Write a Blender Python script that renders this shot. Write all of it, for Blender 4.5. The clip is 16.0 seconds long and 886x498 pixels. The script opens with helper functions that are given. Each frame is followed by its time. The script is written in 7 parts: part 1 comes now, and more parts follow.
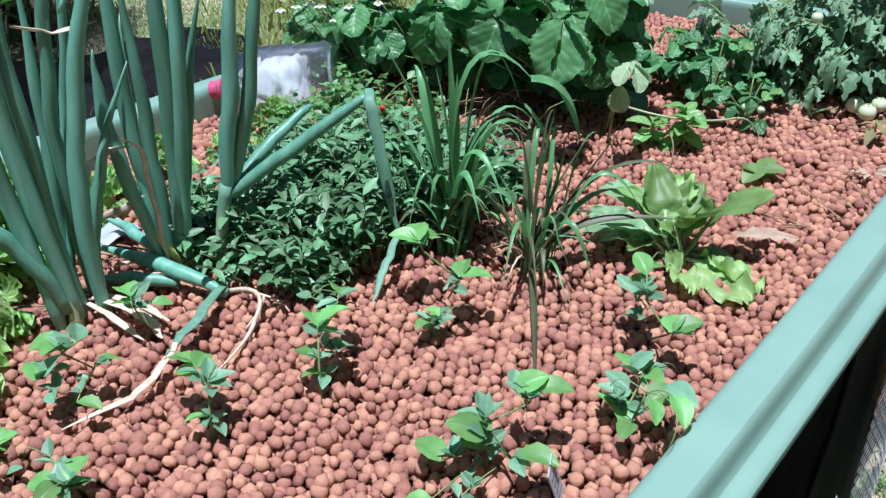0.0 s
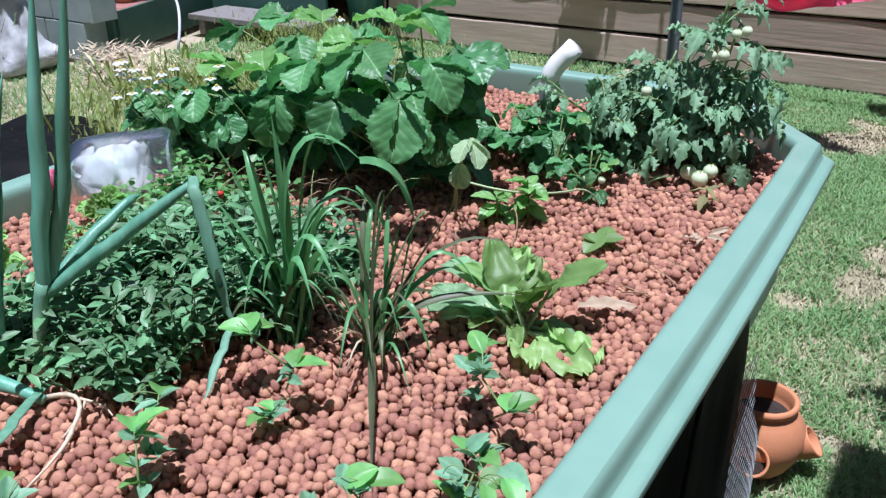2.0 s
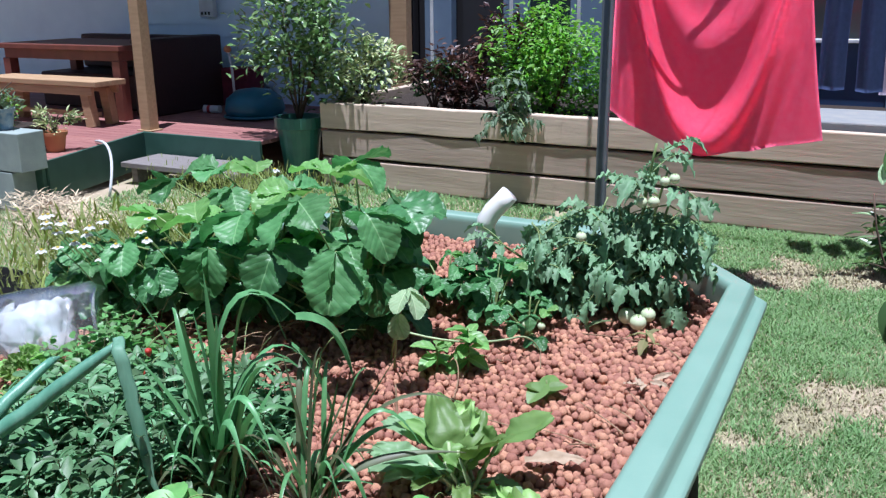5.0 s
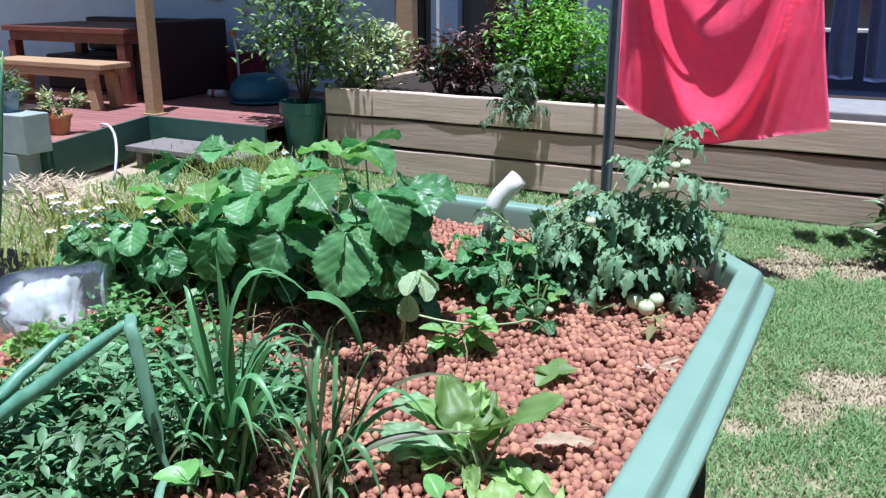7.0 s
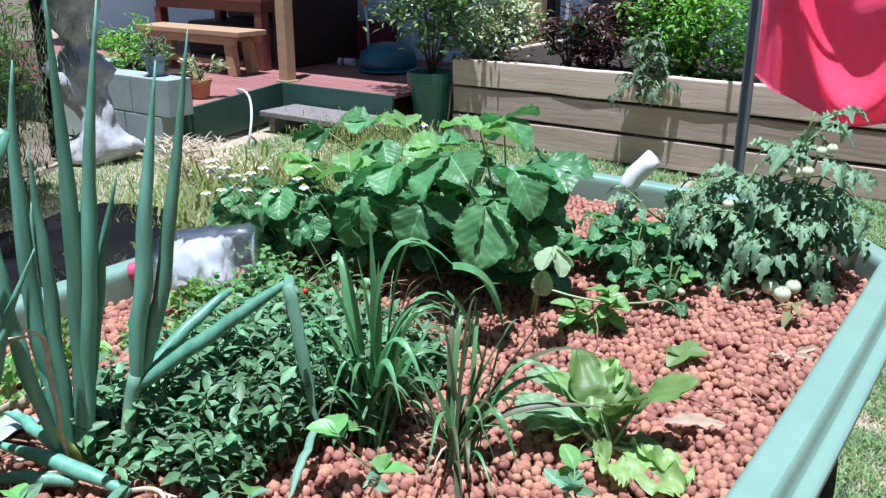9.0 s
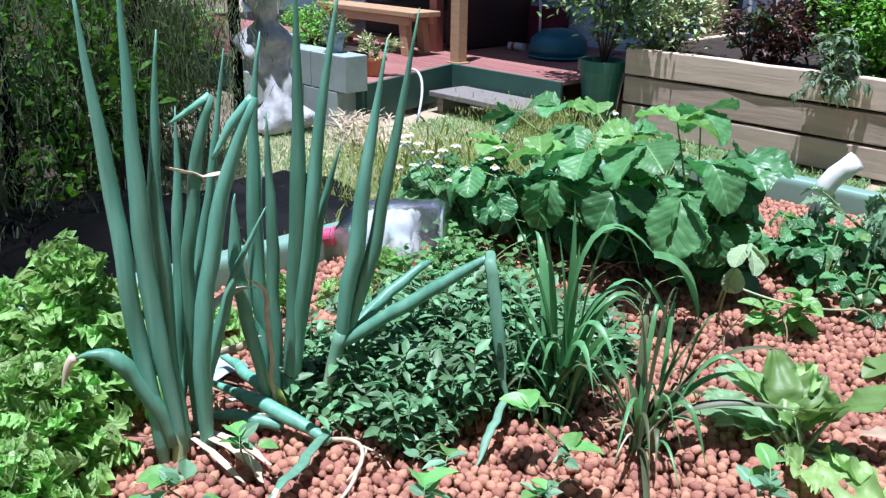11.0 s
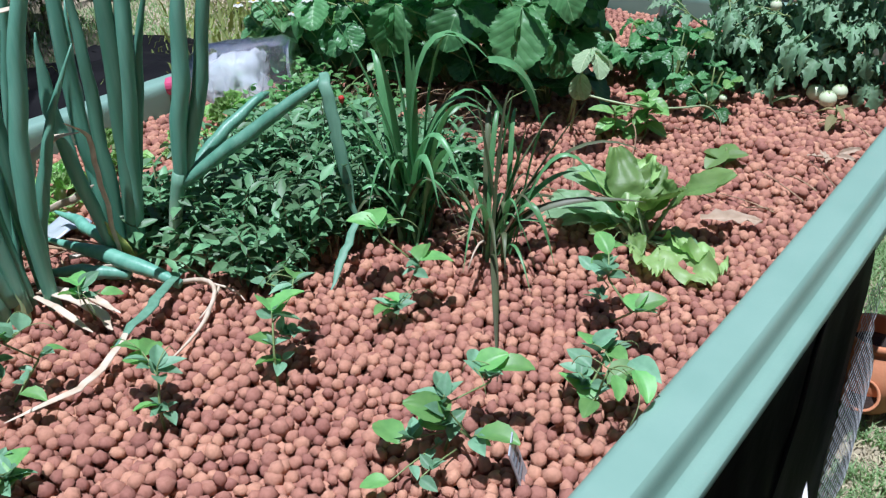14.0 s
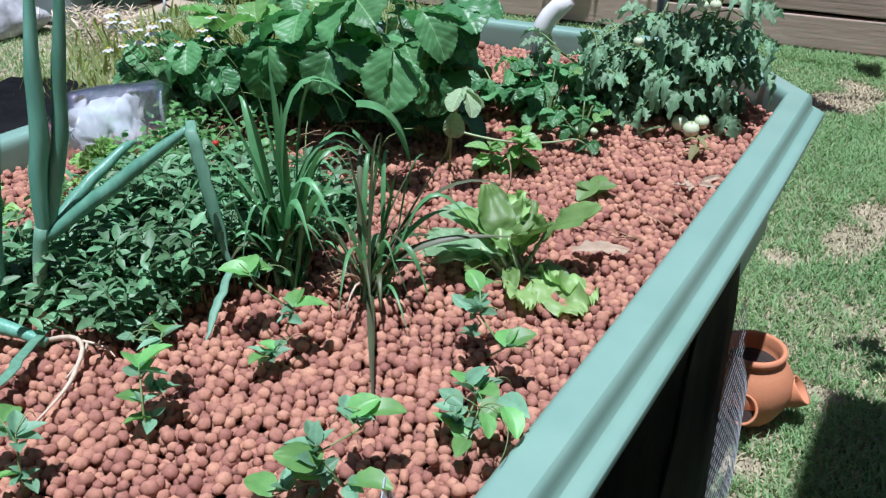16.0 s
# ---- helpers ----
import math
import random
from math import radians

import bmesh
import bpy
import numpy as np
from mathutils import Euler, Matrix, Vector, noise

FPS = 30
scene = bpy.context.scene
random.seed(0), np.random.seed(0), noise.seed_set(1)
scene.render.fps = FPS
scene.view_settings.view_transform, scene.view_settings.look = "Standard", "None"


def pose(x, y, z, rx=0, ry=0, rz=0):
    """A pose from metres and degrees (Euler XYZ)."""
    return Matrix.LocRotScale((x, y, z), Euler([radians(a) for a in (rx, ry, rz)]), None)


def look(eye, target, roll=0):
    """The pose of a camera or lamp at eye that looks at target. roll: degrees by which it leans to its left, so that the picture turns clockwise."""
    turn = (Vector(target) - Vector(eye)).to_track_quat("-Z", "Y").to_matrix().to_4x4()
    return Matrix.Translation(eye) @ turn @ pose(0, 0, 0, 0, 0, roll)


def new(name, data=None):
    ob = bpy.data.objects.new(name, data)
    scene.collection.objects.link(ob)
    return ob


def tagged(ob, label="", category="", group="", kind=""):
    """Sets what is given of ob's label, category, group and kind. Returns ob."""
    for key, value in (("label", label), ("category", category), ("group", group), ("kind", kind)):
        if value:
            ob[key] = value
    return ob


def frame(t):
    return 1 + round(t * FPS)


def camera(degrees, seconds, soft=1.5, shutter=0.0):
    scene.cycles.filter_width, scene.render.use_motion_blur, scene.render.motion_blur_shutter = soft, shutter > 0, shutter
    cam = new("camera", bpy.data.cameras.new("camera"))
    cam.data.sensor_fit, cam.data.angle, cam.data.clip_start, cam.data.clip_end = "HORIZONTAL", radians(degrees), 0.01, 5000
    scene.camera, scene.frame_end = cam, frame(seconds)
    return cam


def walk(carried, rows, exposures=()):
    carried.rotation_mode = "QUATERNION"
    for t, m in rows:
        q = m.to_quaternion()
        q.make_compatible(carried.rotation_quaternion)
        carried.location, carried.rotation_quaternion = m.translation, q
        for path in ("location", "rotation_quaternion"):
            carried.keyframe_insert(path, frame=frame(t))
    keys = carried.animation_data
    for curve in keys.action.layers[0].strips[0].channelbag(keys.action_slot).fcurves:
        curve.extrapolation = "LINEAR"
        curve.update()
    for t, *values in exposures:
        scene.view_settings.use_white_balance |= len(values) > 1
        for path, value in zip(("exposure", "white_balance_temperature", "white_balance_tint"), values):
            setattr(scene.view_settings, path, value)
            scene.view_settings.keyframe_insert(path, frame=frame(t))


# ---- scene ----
cam = camera(53.4, 16.0, soft=1.3)
PATH = [
    (0, (0.581, -0.54, 1.354), (-0.546, 0.774, 0.352), -1.8),
    (0.5, (0.595, -0.517, 1.349), (-0.488, 0.867, 0.395), -1.1),
    (1, (0.6, -0.507, 1.346), (-0.444, 0.932, 0.431), -0.6),
    (1.5, (0.611, -0.493, 1.351), (-0.402, 0.987, 0.467), -0.8),
    (2, (0.62, -0.477, 1.351), (-0.346, 1.05, 0.492), -1.0),
    (2.5, (0.626, -0.466, 1.35), (-0.291, 1.118, 0.544), -1.7),
    (3, (0.63, -0.462, 1.355), (-0.246, 1.17, 0.601), -1.2),
    (3.5, (0.627, -0.476, 1.373), (-0.236, 1.207, 0.724), -0.7),
    (3.7, (0.622, -0.470, 1.371), (-0.278, 1.215, 0.780), -0.7),
    (6, (0.592, -0.448, 1.349), (-0.282, 1.26, 0.783), -0.3),
    (6.5, (0.592, -0.452, 1.346), (-0.275, 1.257, 0.772), 0.1),
    (7, (0.586, -0.456, 1.347), (-0.307, 1.234, 0.755), -0.1),
    (7.5, (0.581, -0.464, 1.352), (-0.37, 1.185, 0.739), -0.6),
    (8, (0.574, -0.475, 1.352), (-0.45, 1.124, 0.723), -0.4),
    (8.2, (0.573, -0.483, 1.354), (-0.472, 1.1, 0.719), -0.0),
    (10.3, (0.57, -0.532, 1.368), (-0.629, 0.921, 0.695), -0.2),
    (10.5, (0.559, -0.541, 1.363), (-0.667, 0.887, 0.688), 0.4),
    (11, (0.535, -0.573, 1.364), (-0.81, 0.738, 0.677), 1.2),
    (11.5, (0.537, -0.572, 1.353), (-0.862, 0.666, 0.639), -0.1),
    (12, (0.543, -0.558, 1.334), (-0.793, 0.702, 0.542), -1.1),
    (12.5, (0.553, -0.56, 1.334), (-0.739, 0.688, 0.454), -1.6),
    (13, (0.578, -0.562, 1.315), (-0.691, 0.678, 0.394), -1.9),
    (13.5, (0.58, -0.556, 1.307), (-0.64, 0.705, 0.348), -1.6),
    (14, (0.592, -0.528, 1.31), (-0.496, 0.836, 0.333), -1.8),
    (14.5, (0.595, -0.522, 1.308), (-0.415, 0.879, 0.301), -0.8),
    (15, (0.608, -0.513, 1.318), (-0.357, 0.926, 0.319), -1.0),
    (15.5, (0.617, -0.508, 1.323), (-0.324, 0.97, 0.36), -0.9),
    (16, (0.624, -0.506, 1.326), (-0.303, 1.007, 0.404), -1.0),
]
EXPOSURES = [(0.0, 0.46), (3.0, 0.48), (6.0, 0.57), (8.0, 0.66), (11.0, 0.74), (11.6, 0.77), (12.5, 0.60), (14.0, 0.32), (16.0, 0.33)]
walk(cam, [(t, look(eye, target, roll)) for t, eye, target, roll in PATH], [(t, e, 5550, 17) for t, e in EXPOSURES])

# ---- light ----
SUN_TO = Vector((0.06, -0.14, 0.95)).normalized()
world = bpy.data.worlds.new("sky")
scene.world = world
world.use_nodes = True
wn = world.node_tree.nodes
sky = wn.new("ShaderNodeTexSky")
sky.sky_type = "NISHITA"
sky.sun_disc = False
sky.sun_elevation = math.asin(SUN_TO.z)
sky.sun_rotation = math.atan2(SUN_TO.x, SUN_TO.y)
wn["Background"].inputs["Strength"].default_value = 0.046
world.node_tree.links.new(sky.outputs[0], wn["Background"].inputs["Color"])
sun_data = bpy.data.lights.new("sun", "SUN")
sun_data.energy, sun_data.angle, sun_data.color = 5.0, radians(0.53), (1.0, 0.975, 0.94)
sun = new("sun", sun_data)
sun.matrix_world = look(SUN_TO * 30, (0, 0, 0))


# ---- materials ----
def material(name, color, rough=0.6, metal=0.0, dark=None, scale=40.0, mix=0.5, bump=0.0, bump_scale=200.0, island=0.0, spread=0.0, alpha=None, trans=0.0, thin=0.0, spec=0.5, detail=6.0, stretch=None):
    """Base colour varied by noise at two scales, by island or by object, with fine relief. thin: light that comes through a leaf."""
    m = bpy.data.materials.new(name)
    m.use_nodes = True
    n, l = m.node_tree.nodes, m.node_tree.links
    b = n["Principled BSDF"]
    b.inputs["Roughness"].default_value, b.inputs["Metallic"].default_value = rough, metal
    b.inputs["Specular IOR Level"].default_value = spec
    coord = n.new("ShaderNodeTexCoord")
    if stretch:
        grain = n.new("ShaderNodeMapping")
        grain.inputs["Scale"].default_value = stretch
        l.new(coord.outputs["Object"], grain.inputs["Vector"])
        where = grain.outputs["Vector"]
    else:
        where = coord.outputs["Object"]
    dark = dark or tuple(c * 0.6 for c in color)
    big = n.new("ShaderNodeTexNoise")
    big.inputs["Scale"].default_value, big.inputs["Detail"].default_value = scale, detail
    l.new(where, big.inputs["Vector"])
    ramp = n.new("ShaderNodeValToRGB")
    ramp.color_ramp.elements[0].position, ramp.color_ramp.elements[1].position = 0.5 - mix / 2, 0.5 + mix / 2
    ramp.color_ramp.elements[0].color, ramp.color_ramp.elements[1].color = (*dark, 1), (*color, 1)
    l.new(big.outputs["Fac"], ramp.inputs["Fac"])
    out = ramp.outputs["Color"]
    if island or spread:
        hsv = n.new("ShaderNodeHueSaturation")
        src = n.new("ShaderNodeNewGeometry").outputs["Random Per Island"] if island else n.new("ShaderNodeObjectInfo").outputs["Random"]
        for key, amount in (("Value", island or spread), ("Hue", (island or spread) * 0.035)):
            rng = n.new("ShaderNodeMapRange")
            mid = 1.0 if key == "Value" else 0.5
            rng.inputs["To Min"].default_value, rng.inputs["To Max"].default_value = mid - amount, mid + amount
            l.new(src, rng.inputs["Value"])
            l.new(rng.outputs["Result"], hsv.inputs[key])
        l.new(out, hsv.inputs["Color"])
        out = hsv.outputs["Color"]
    l.new(out, b.inputs["Base Color"])
    if bump:
        fine = n.new("ShaderNodeTexNoise")
        fine.inputs["Scale"].default_value, fine.inputs["Detail"].default_value = bump_scale, 4
        l.new(where, fine.inputs["Vector"])
        bp = n.new("ShaderNodeBump")
        bp.inputs["Strength"].default_value, bp.inputs["Distance"].default_value = bump, 0.004
        l.new(fine.outputs["Fac"], bp.inputs["Height"])
        l.new(bp.outputs["Normal"], b.inputs["Normal"])
    if trans:
        b.inputs["Transmission Weight"].default_value = trans
    if thin:
        tr = n.new("ShaderNodeBsdfTranslucent")
        mx = n.new("ShaderNodeMixShader")
        mx.inputs["Fac"].default_value = thin
        br = n.new("ShaderNodeHueSaturation")
        br.inputs["Saturation"].default_value, br.inputs["Value"].default_value = 1.15, 1.6
        l.new(out, br.inputs["Color"])
        l.new(br.outputs["Color"], tr.inputs["Color"])
        l.new(b.outputs["BSDF"], mx.inputs[1])
        l.new(tr.outputs["BSDF"], mx.inputs[2])
        l.new(mx.outputs["Shader"], n["Material Output"].inputs["Surface"])
    return m


def veined(name, color, dark, length, veins=7, rough=0.4, thin=0.24, spread=0.25, spec=0.4):
    """A leaf with herringbone veins along its own length: sunken lines, raised quilting between them and a pale midrib."""
    m = material(name, color, rough, dark=dark, scale=60, spread=spread, thin=thin, spec=spec)
    n, l = m.node_tree.nodes, m.node_tree.links
    def math_node(op, a, b=None, c=None):
        k = n.new("ShaderNodeMath")
        k.operation = op
        for i, v in enumerate((a, b, c)):
            if v is None:
                continue
            if isinstance(v, (int, float)):
                k.inputs[i].default_value = v
            else:
                l.new(v, k.inputs[i])
        return k.outputs[0]
    split = n.new("ShaderNodeSeparateXYZ")
    l.new(n["Texture Coordinate"].outputs["Object"], split.inputs[0])
    ax = math_node("ABSOLUTE", split.outputs["X"])
    along = math_node("MULTIPLY_ADD", ax, -0.95, split.outputs["Y"])
    wave = math_node("PINGPONG", math_node("MULTIPLY", along, 2 * veins / length), 1.0)
    groove = math_node("SMOOTH_MIN", math_node("MULTIPLY", wave, 3.2), 1.0, 0.3)
    rib = math_node("SMOOTH_MIN", math_node("MULTIPLY", ax, 700.0), 1.0, 0.3)
    shade = math_node("MULTIPLY_ADD", groove, 0.18, 0.85)
    b = n["Principled BSDF"]
    src = b.inputs["Base Color"].links[0].from_socket
    mul, mid = n.new("ShaderNodeMixRGB"), n.new("ShaderNodeMixRGB")
    mul.blend_type, mul.inputs["Fac"].default_value = "MULTIPLY", 1.0
    l.new(src, mul.inputs["Color1"])
    l.new(shade, mul.inputs["Color2"])
    l.new(rib, mid.inputs["Fac"])
    mid.inputs["Color1"].default_value = (color[0] * 1.6 + 0.05, color[1] * 1.35 + 0.05, color[2] * 1.5 + 0.03, 1)
    l.new(mul.outputs["Color"], mid.inputs["Color2"])
    l.new(mid.outputs["Color"], b.inputs["Base Color"])
    bp = n.new("ShaderNodeBump")
    bp.inputs["Strength"].default_value, bp.inputs["Distance"].default_value = 0.45, 0.0011
    l.new(math_node("POWER", wave, 0.6), bp.inputs["Height"])
    l.new(bp.outputs["Normal"], b.inputs["Normal"])
    return m


RIM_GREEN = material("moulded_green_plastic", (0.215, 0.355, 0.285), 0.42, dark=(0.175, 0.31, 0.245), scale=9, bump=0.05, bump_scale=350)
CLAY = material("fired_clay_pebble", (0.495, 0.251, 0.177), 0.92, dark=(0.348, 0.166, 0.11), scale=160, bump=0.5, bump_scale=900, island=0.28, spec=0.2)
TANK_BLACK = material("black_plastic_sheet", (0.006, 0.006, 0.007), 0.6, scale=12, bump=0.3, bump_scale=30, spec=0.15)
GRASS_SOIL = material("dry_lawn_soil", (0.47, 0.375, 0.28), 0.95, dark=(0.24, 0.225, 0.135), scale=1.6, mix=0.34, bump=0.6, bump_scale=120)
TIMBER = material("weathered_sleeper", (0.67, 0.55, 0.445), 0.88, dark=(0.35, 0.26, 0.19), scale=2.4, mix=0.8, bump=0.45, bump_scale=9, spread=0.2, stretch=(0.45, 4, 6), detail=11)
BOARD = material("painted_weatherboard", (0.70, 0.83, 0.94), 0.6, dark=(0.62, 0.75, 0.87), scale=4)


# ---- building helpers ----
def finish(name, bm, mat, parent=None, label="", smooth=False):
    me = bpy.data.meshes.new(name)
    bm.to_mesh(me)
    bm.free()
    if smooth:
        me.polygons.foreach_set("use_smooth", [True] * len(me.polygons))
    for mm in (mat if isinstance(mat, (list, tuple)) else (mat,)):
        me.materials.append(mm)
    ob = new(name, me)
    if parent is not None:
        ob.parent = parent
    if label:
        tagged(ob, label)
    return ob


def part(name, bm, mat, parent, label="", smooth=False):
    return finish(name, bm, mat, parent, label, smooth)


def thing(name, at, label, category, group="", kind=""):
    ob = new(name)
    ob.location = at
    ob.empty_display_size = 0.05
    return tagged(ob, label, category, group, kind)


def mesh_from(name, verts, faces, mat, parent=None, smooth=False):
    me = bpy.data.meshes.new(name)
    me.from_pydata(verts, [], faces)
    me.update()
    if smooth:
        me.polygons.foreach_set("use_smooth", [True] * len(me.polygons))
    for mm in (mat if isinstance(mat, (list, tuple)) else (mat,)):
        me.materials.append(mm)
    ob = new(name, me)
    if parent is not None:
        ob.parent = parent
    return ob


def add_box(bm, lo, hi, bevel=0.0, m=None):
    r = bmesh.ops.create_cube(bm, size=1.0)
    lo, hi = Vector(lo), Vector(hi)
    mat = Matrix.Translation((lo + hi) / 2) @ Matrix.Diagonal((*(hi - lo), 1))
    if m is not None:
        mat = m @ mat
    bmesh.ops.transform(bm, matrix=mat, verts=r["verts"])
    if bevel:
        edges = list({e for v in r["verts"] for e in v.link_edges})
        bmesh.ops.bevel(bm, geom=edges, offset=bevel, segments=2, affect="EDGES", profile=0.5)
    return bm


def box(lo, hi, bevel=0.0, m=None):
    return add_box(bmesh.new(), lo, hi, bevel, m)


def add_tube(bm, pts, radii, sides=8, cap=True):
    """A tube through the points with a radius at each."""
    pts = [Vector(p) for p in pts]
    if not isinstance(radii, (list, tuple)):
        radii = [radii] * len(pts)
    rings = []
    up = Vector((0.31, 0.2, 0.93))
    for i, p in enumerate(pts):
        d = (pts[min(i + 1, len(pts) - 1)] - pts[max(i - 1, 0)]).normalized()
        a = d.cross(up)
        a = a.normalized() if a.length > 1e-4 else d.orthogonal().normalized()
        b = d.cross(a).normalized()
        up = a.cross(d)
        rings.append([bm.verts.new(p + radii[i] * (math.cos(2 * math.pi * k / sides) * a + math.sin(2 * math.pi * k / sides) * b)) for k in range(sides)])
    for r0, r1 in zip(rings, rings[1:]):
        for k in range(sides):
            bm.faces.new((r0[k], r0[(k + 1) % sides], r1[(k + 1) % sides], r1[k]))
    if cap:
        bm.faces.new(rings[0][::-1])
        bm.faces.new(rings[-1])
    return bm


def tube(pts, radii, sides=8, cap=True):
    return add_tube(bmesh.new(), pts, radii, sides, cap)


def add_lathe(bm, profile, sides=24, m=None):
    rings = []
    m = m or Matrix.Identity(4)
    for r, z in profile:
        rings.append([bm.verts.new(m @ Vector((r * math.cos(2 * math.pi * k / sides), r * math.sin(2 * math.pi * k / sides), z))) for k in range(sides)])
    for a, b in zip(rings, rings[1:]):
        for k in range(sides):
            bm.faces.new((a[k], a[(k + 1) % sides], b[(k + 1) % sides], b[k]))
    return bm


def lathe(profile, sides=24, m=None):
    return add_lathe(bmesh.new(), profile, sides, m)


def bezier(a, b, c, n=8):
    a, b, c = Vector(a), Vector(b), Vector(c)
    return [a * (1 - t) ** 2 + b * 2 * t * (1 - t) + c * t * t for t in (i / (n - 1) for i in range(n))]


# ---- ground ----
def ground_height(x, y):
    return 0.012 * noise.noise(Vector((x * 0.9, y * 0.9, 0.3)))


verts, faces = [], []
steps = [-400, -120, -40, -14] + [-7 + 0.25 * i for i in range(57)] + [14, 40, 120, 400]
for yy in steps:
    for xx in steps:
        verts.append((xx, yy, ground_height(xx, yy) - 0.02))
nn = len(steps)
for j in range(nn - 1):
    for i in range(nn - 1):
        faces.append((j * nn + i, j * nn + i + 1, (j + 1) * nn + i + 1, (j + 1) * nn + i))
tagged(mesh_from("ground", verts, faces, GRASS_SOIL, smooth=True), "worn back garden ground with dry bare patches", "ground", kind="structure")

# ---- grow bed ----
BED = dict(x0=-0.855, x1=0.312, y0=-0.80, y1=1.64, cut=0.23)
RIM_Z = 0.765
PEB_Z = 0.705


def bow(y):
    """How far the long sides bulge outwards at y."""
    return max(0.0, 0.015 * (1 - ((y - 0.3) / 1.06) ** 2))


def bed_outline(off):
    """The bed's outline with cut corners and slightly bowed long sides, off metres outside its inner edge."""
    x0, x1, y0, y1, c = BED["x0"] - off, BED["x1"] + off, BED["y0"] - off, BED["y1"] + off, BED["cut"] + off * 0.586
    ys = [y0 + c * 1.2 + (y1 - y0 - c * 2.4) * k / 12 for k in range(13)]
    return [(x1 + bow(y), y) for y in ys] + [(x1 - c, y1), (x0 + c, y1)] + [(x0 - bow(y), y) for y in reversed(ys)] + [(x0 + c, y0), (x1 - c, y0)]


def bed_shell(profile):
    rings = []
    bm = bmesh.new()
    for off, z in profile:
        rings.append([bm.verts.new((x, y, z)) for x, y in bed_outline(off)])
    n = len(rings[0])
    for a, b in zip(rings, rings[1:]):
        for k in range(n):
            bm.faces.new((a[k], a[(k + 1) % n], b[(k + 1) % n], b[k]))
    return bm


bed = thing("grow_bed", (0, 0, 0), "raised pale green plastic grow bed filled with clay pebbles", "grow bed")
rim = [(0.0098, 0.45), (0.0, 0.69), (0.0, 0.744), (0.0005, 0.752), (0.003, 0.759), (0.0075, 0.7635), (0.012, RIM_Z), (0.0145, RIM_Z), (0.0440, RIM_Z - 0.0015), (0.0465, RIM_Z - 0.002), (0.0495, RIM_Z - 0.0045), (0.0520, RIM_Z - 0.009), (0.0535, RIM_Z - 0.015), (0.0545, RIM_Z - 0.022), (0.0560, RIM_Z - 0.028), (0.0590, RIM_Z - 0.0325), (0.0630, RIM_Z - 0.0345), (0.0660, RIM_Z - 0.035), (0.0740, RIM_Z - 0.0365), (0.0775, RIM_Z - 0.038), (0.0800, RIM_Z - 0.041), (0.0808, RIM_Z - 0.045), (0.0800, RIM_Z - 0.053), (0.0760, RIM_Z - 0.055), (0.0607, RIM_Z - 0.052), (0.0540, RIM_Z - 0.050)]
lip = part("rim", bed_shell(rim), RIM_GREEN, bed, "pale green moulded rim with a groove and outer lip", smooth=True)
lip.data.set_sharp_from_angle(angle=radians(28))
part("tub", bed_shell([(0.052, 0.7135), (0.020, 0.7115), (0.008, 0.69), (-0.035, 0.40), (-0.05, 0.385)]), TANK_BLACK, bed, "black tub side under the rim")
part("tub_floor", box((BED["x0"] + 0.06, BED["y0"] + 0.06, 0.375), (BED["x1"] - 0.06, BED["y1"] - 0.28, 0.388)), TANK_BLACK, bed, "black tub floor")
for px, py in ((-0.70, -0.55), (0.12, -0.55), (-0.70, 0.40), (0.12, 0.40), (-0.70, 1.15), (0.12, 1.15)):
    part("leg", box((px - 0.045, py - 0.045, 0.0), (px + 0.045, py + 0.045, 0.374), 0.004), TANK_BLACK, bed, "dark stand leg")
skirt = thing("black_skirt", (0.365, 0.2, 0.0), "creased black plastic sheet hanging under the bed's rim", "plastic sheet")
bm = bmesh.new()
cols = []
for i in range(61):
    y = -0.95 + 1.05 * i / 60 * 1.57
    col = []
    for k in range(15):
        z = 0.705 * k / 14
        fold = 0.010 * noise.noise(Vector((y * 7, z * 1.5, 2))) + 0.006 * noise.noise(Vector((y * 17, z * 5, 6))) + 0.008 * (1 - k / 14)
        col.append(bm.verts.new((fold - 0.004, y, z)))
    cols.append(col)
for c0, c1 in zip(cols, cols[1:]):
    for k in range(14):
        bm.faces.new((c0[k], c1[k], c1[k + 1], c0[k + 1]))
bmesh.ops.solidify(bm, geom=bm.faces[:], thickness=0.0015)
part("sheeting", bm, TANK_BLACK, skirt, smooth=True)
hem = [Vector((0.006 + 0.010 * noise.noise(Vector((0.2 + k, 3, 1))), 0.42 - 0.03 * k, 0.62 - 0.075 * k)) for k in range(8)]
part("tie_cord", tube(hem, 0.004, 6), TANK_BLACK, skirt, "black cord along the sheet", smooth=True)

# ---- clay pebbles ----
def surface_z(x, y):
    """Height of the pebble bed, gently uneven."""
    return PEB_Z + 0.010 * noise.noise(Vector((x * 3.1, y * 3.1, 1.7))) + 0.006 * noise.noise(Vector((x * 9, y * 9, 4.2)))


def inside_bed(x, y, gap=0.006):
    x0, x1, y0, y1, c = BED["x0"] - bow(y) + gap, BED["x1"] + bow(y) - gap, BED["y0"] + gap, BED["y1"] - gap, BED["cut"]
    if not (x0 < x < x1 and y0 < y < y1):
        return False
    return (x1 - x) / c + (y1 - y) / (1.2 * c) > 1 and (x - x0) / c + (y1 - y) / (1.2 * c) > 1


def icosphere(sub):
    bm = bmesh.new()
    bmesh.ops.create_icosphere(bm, subdivisions=sub, radius=1.0)
    bm.verts.ensure_lookup_table()
    v = np.array([x.co[:] for x in bm.verts])
    f = np.array([[x.index for x in p.verts] for p in bm.faces])
    bm.free()
    return v, f


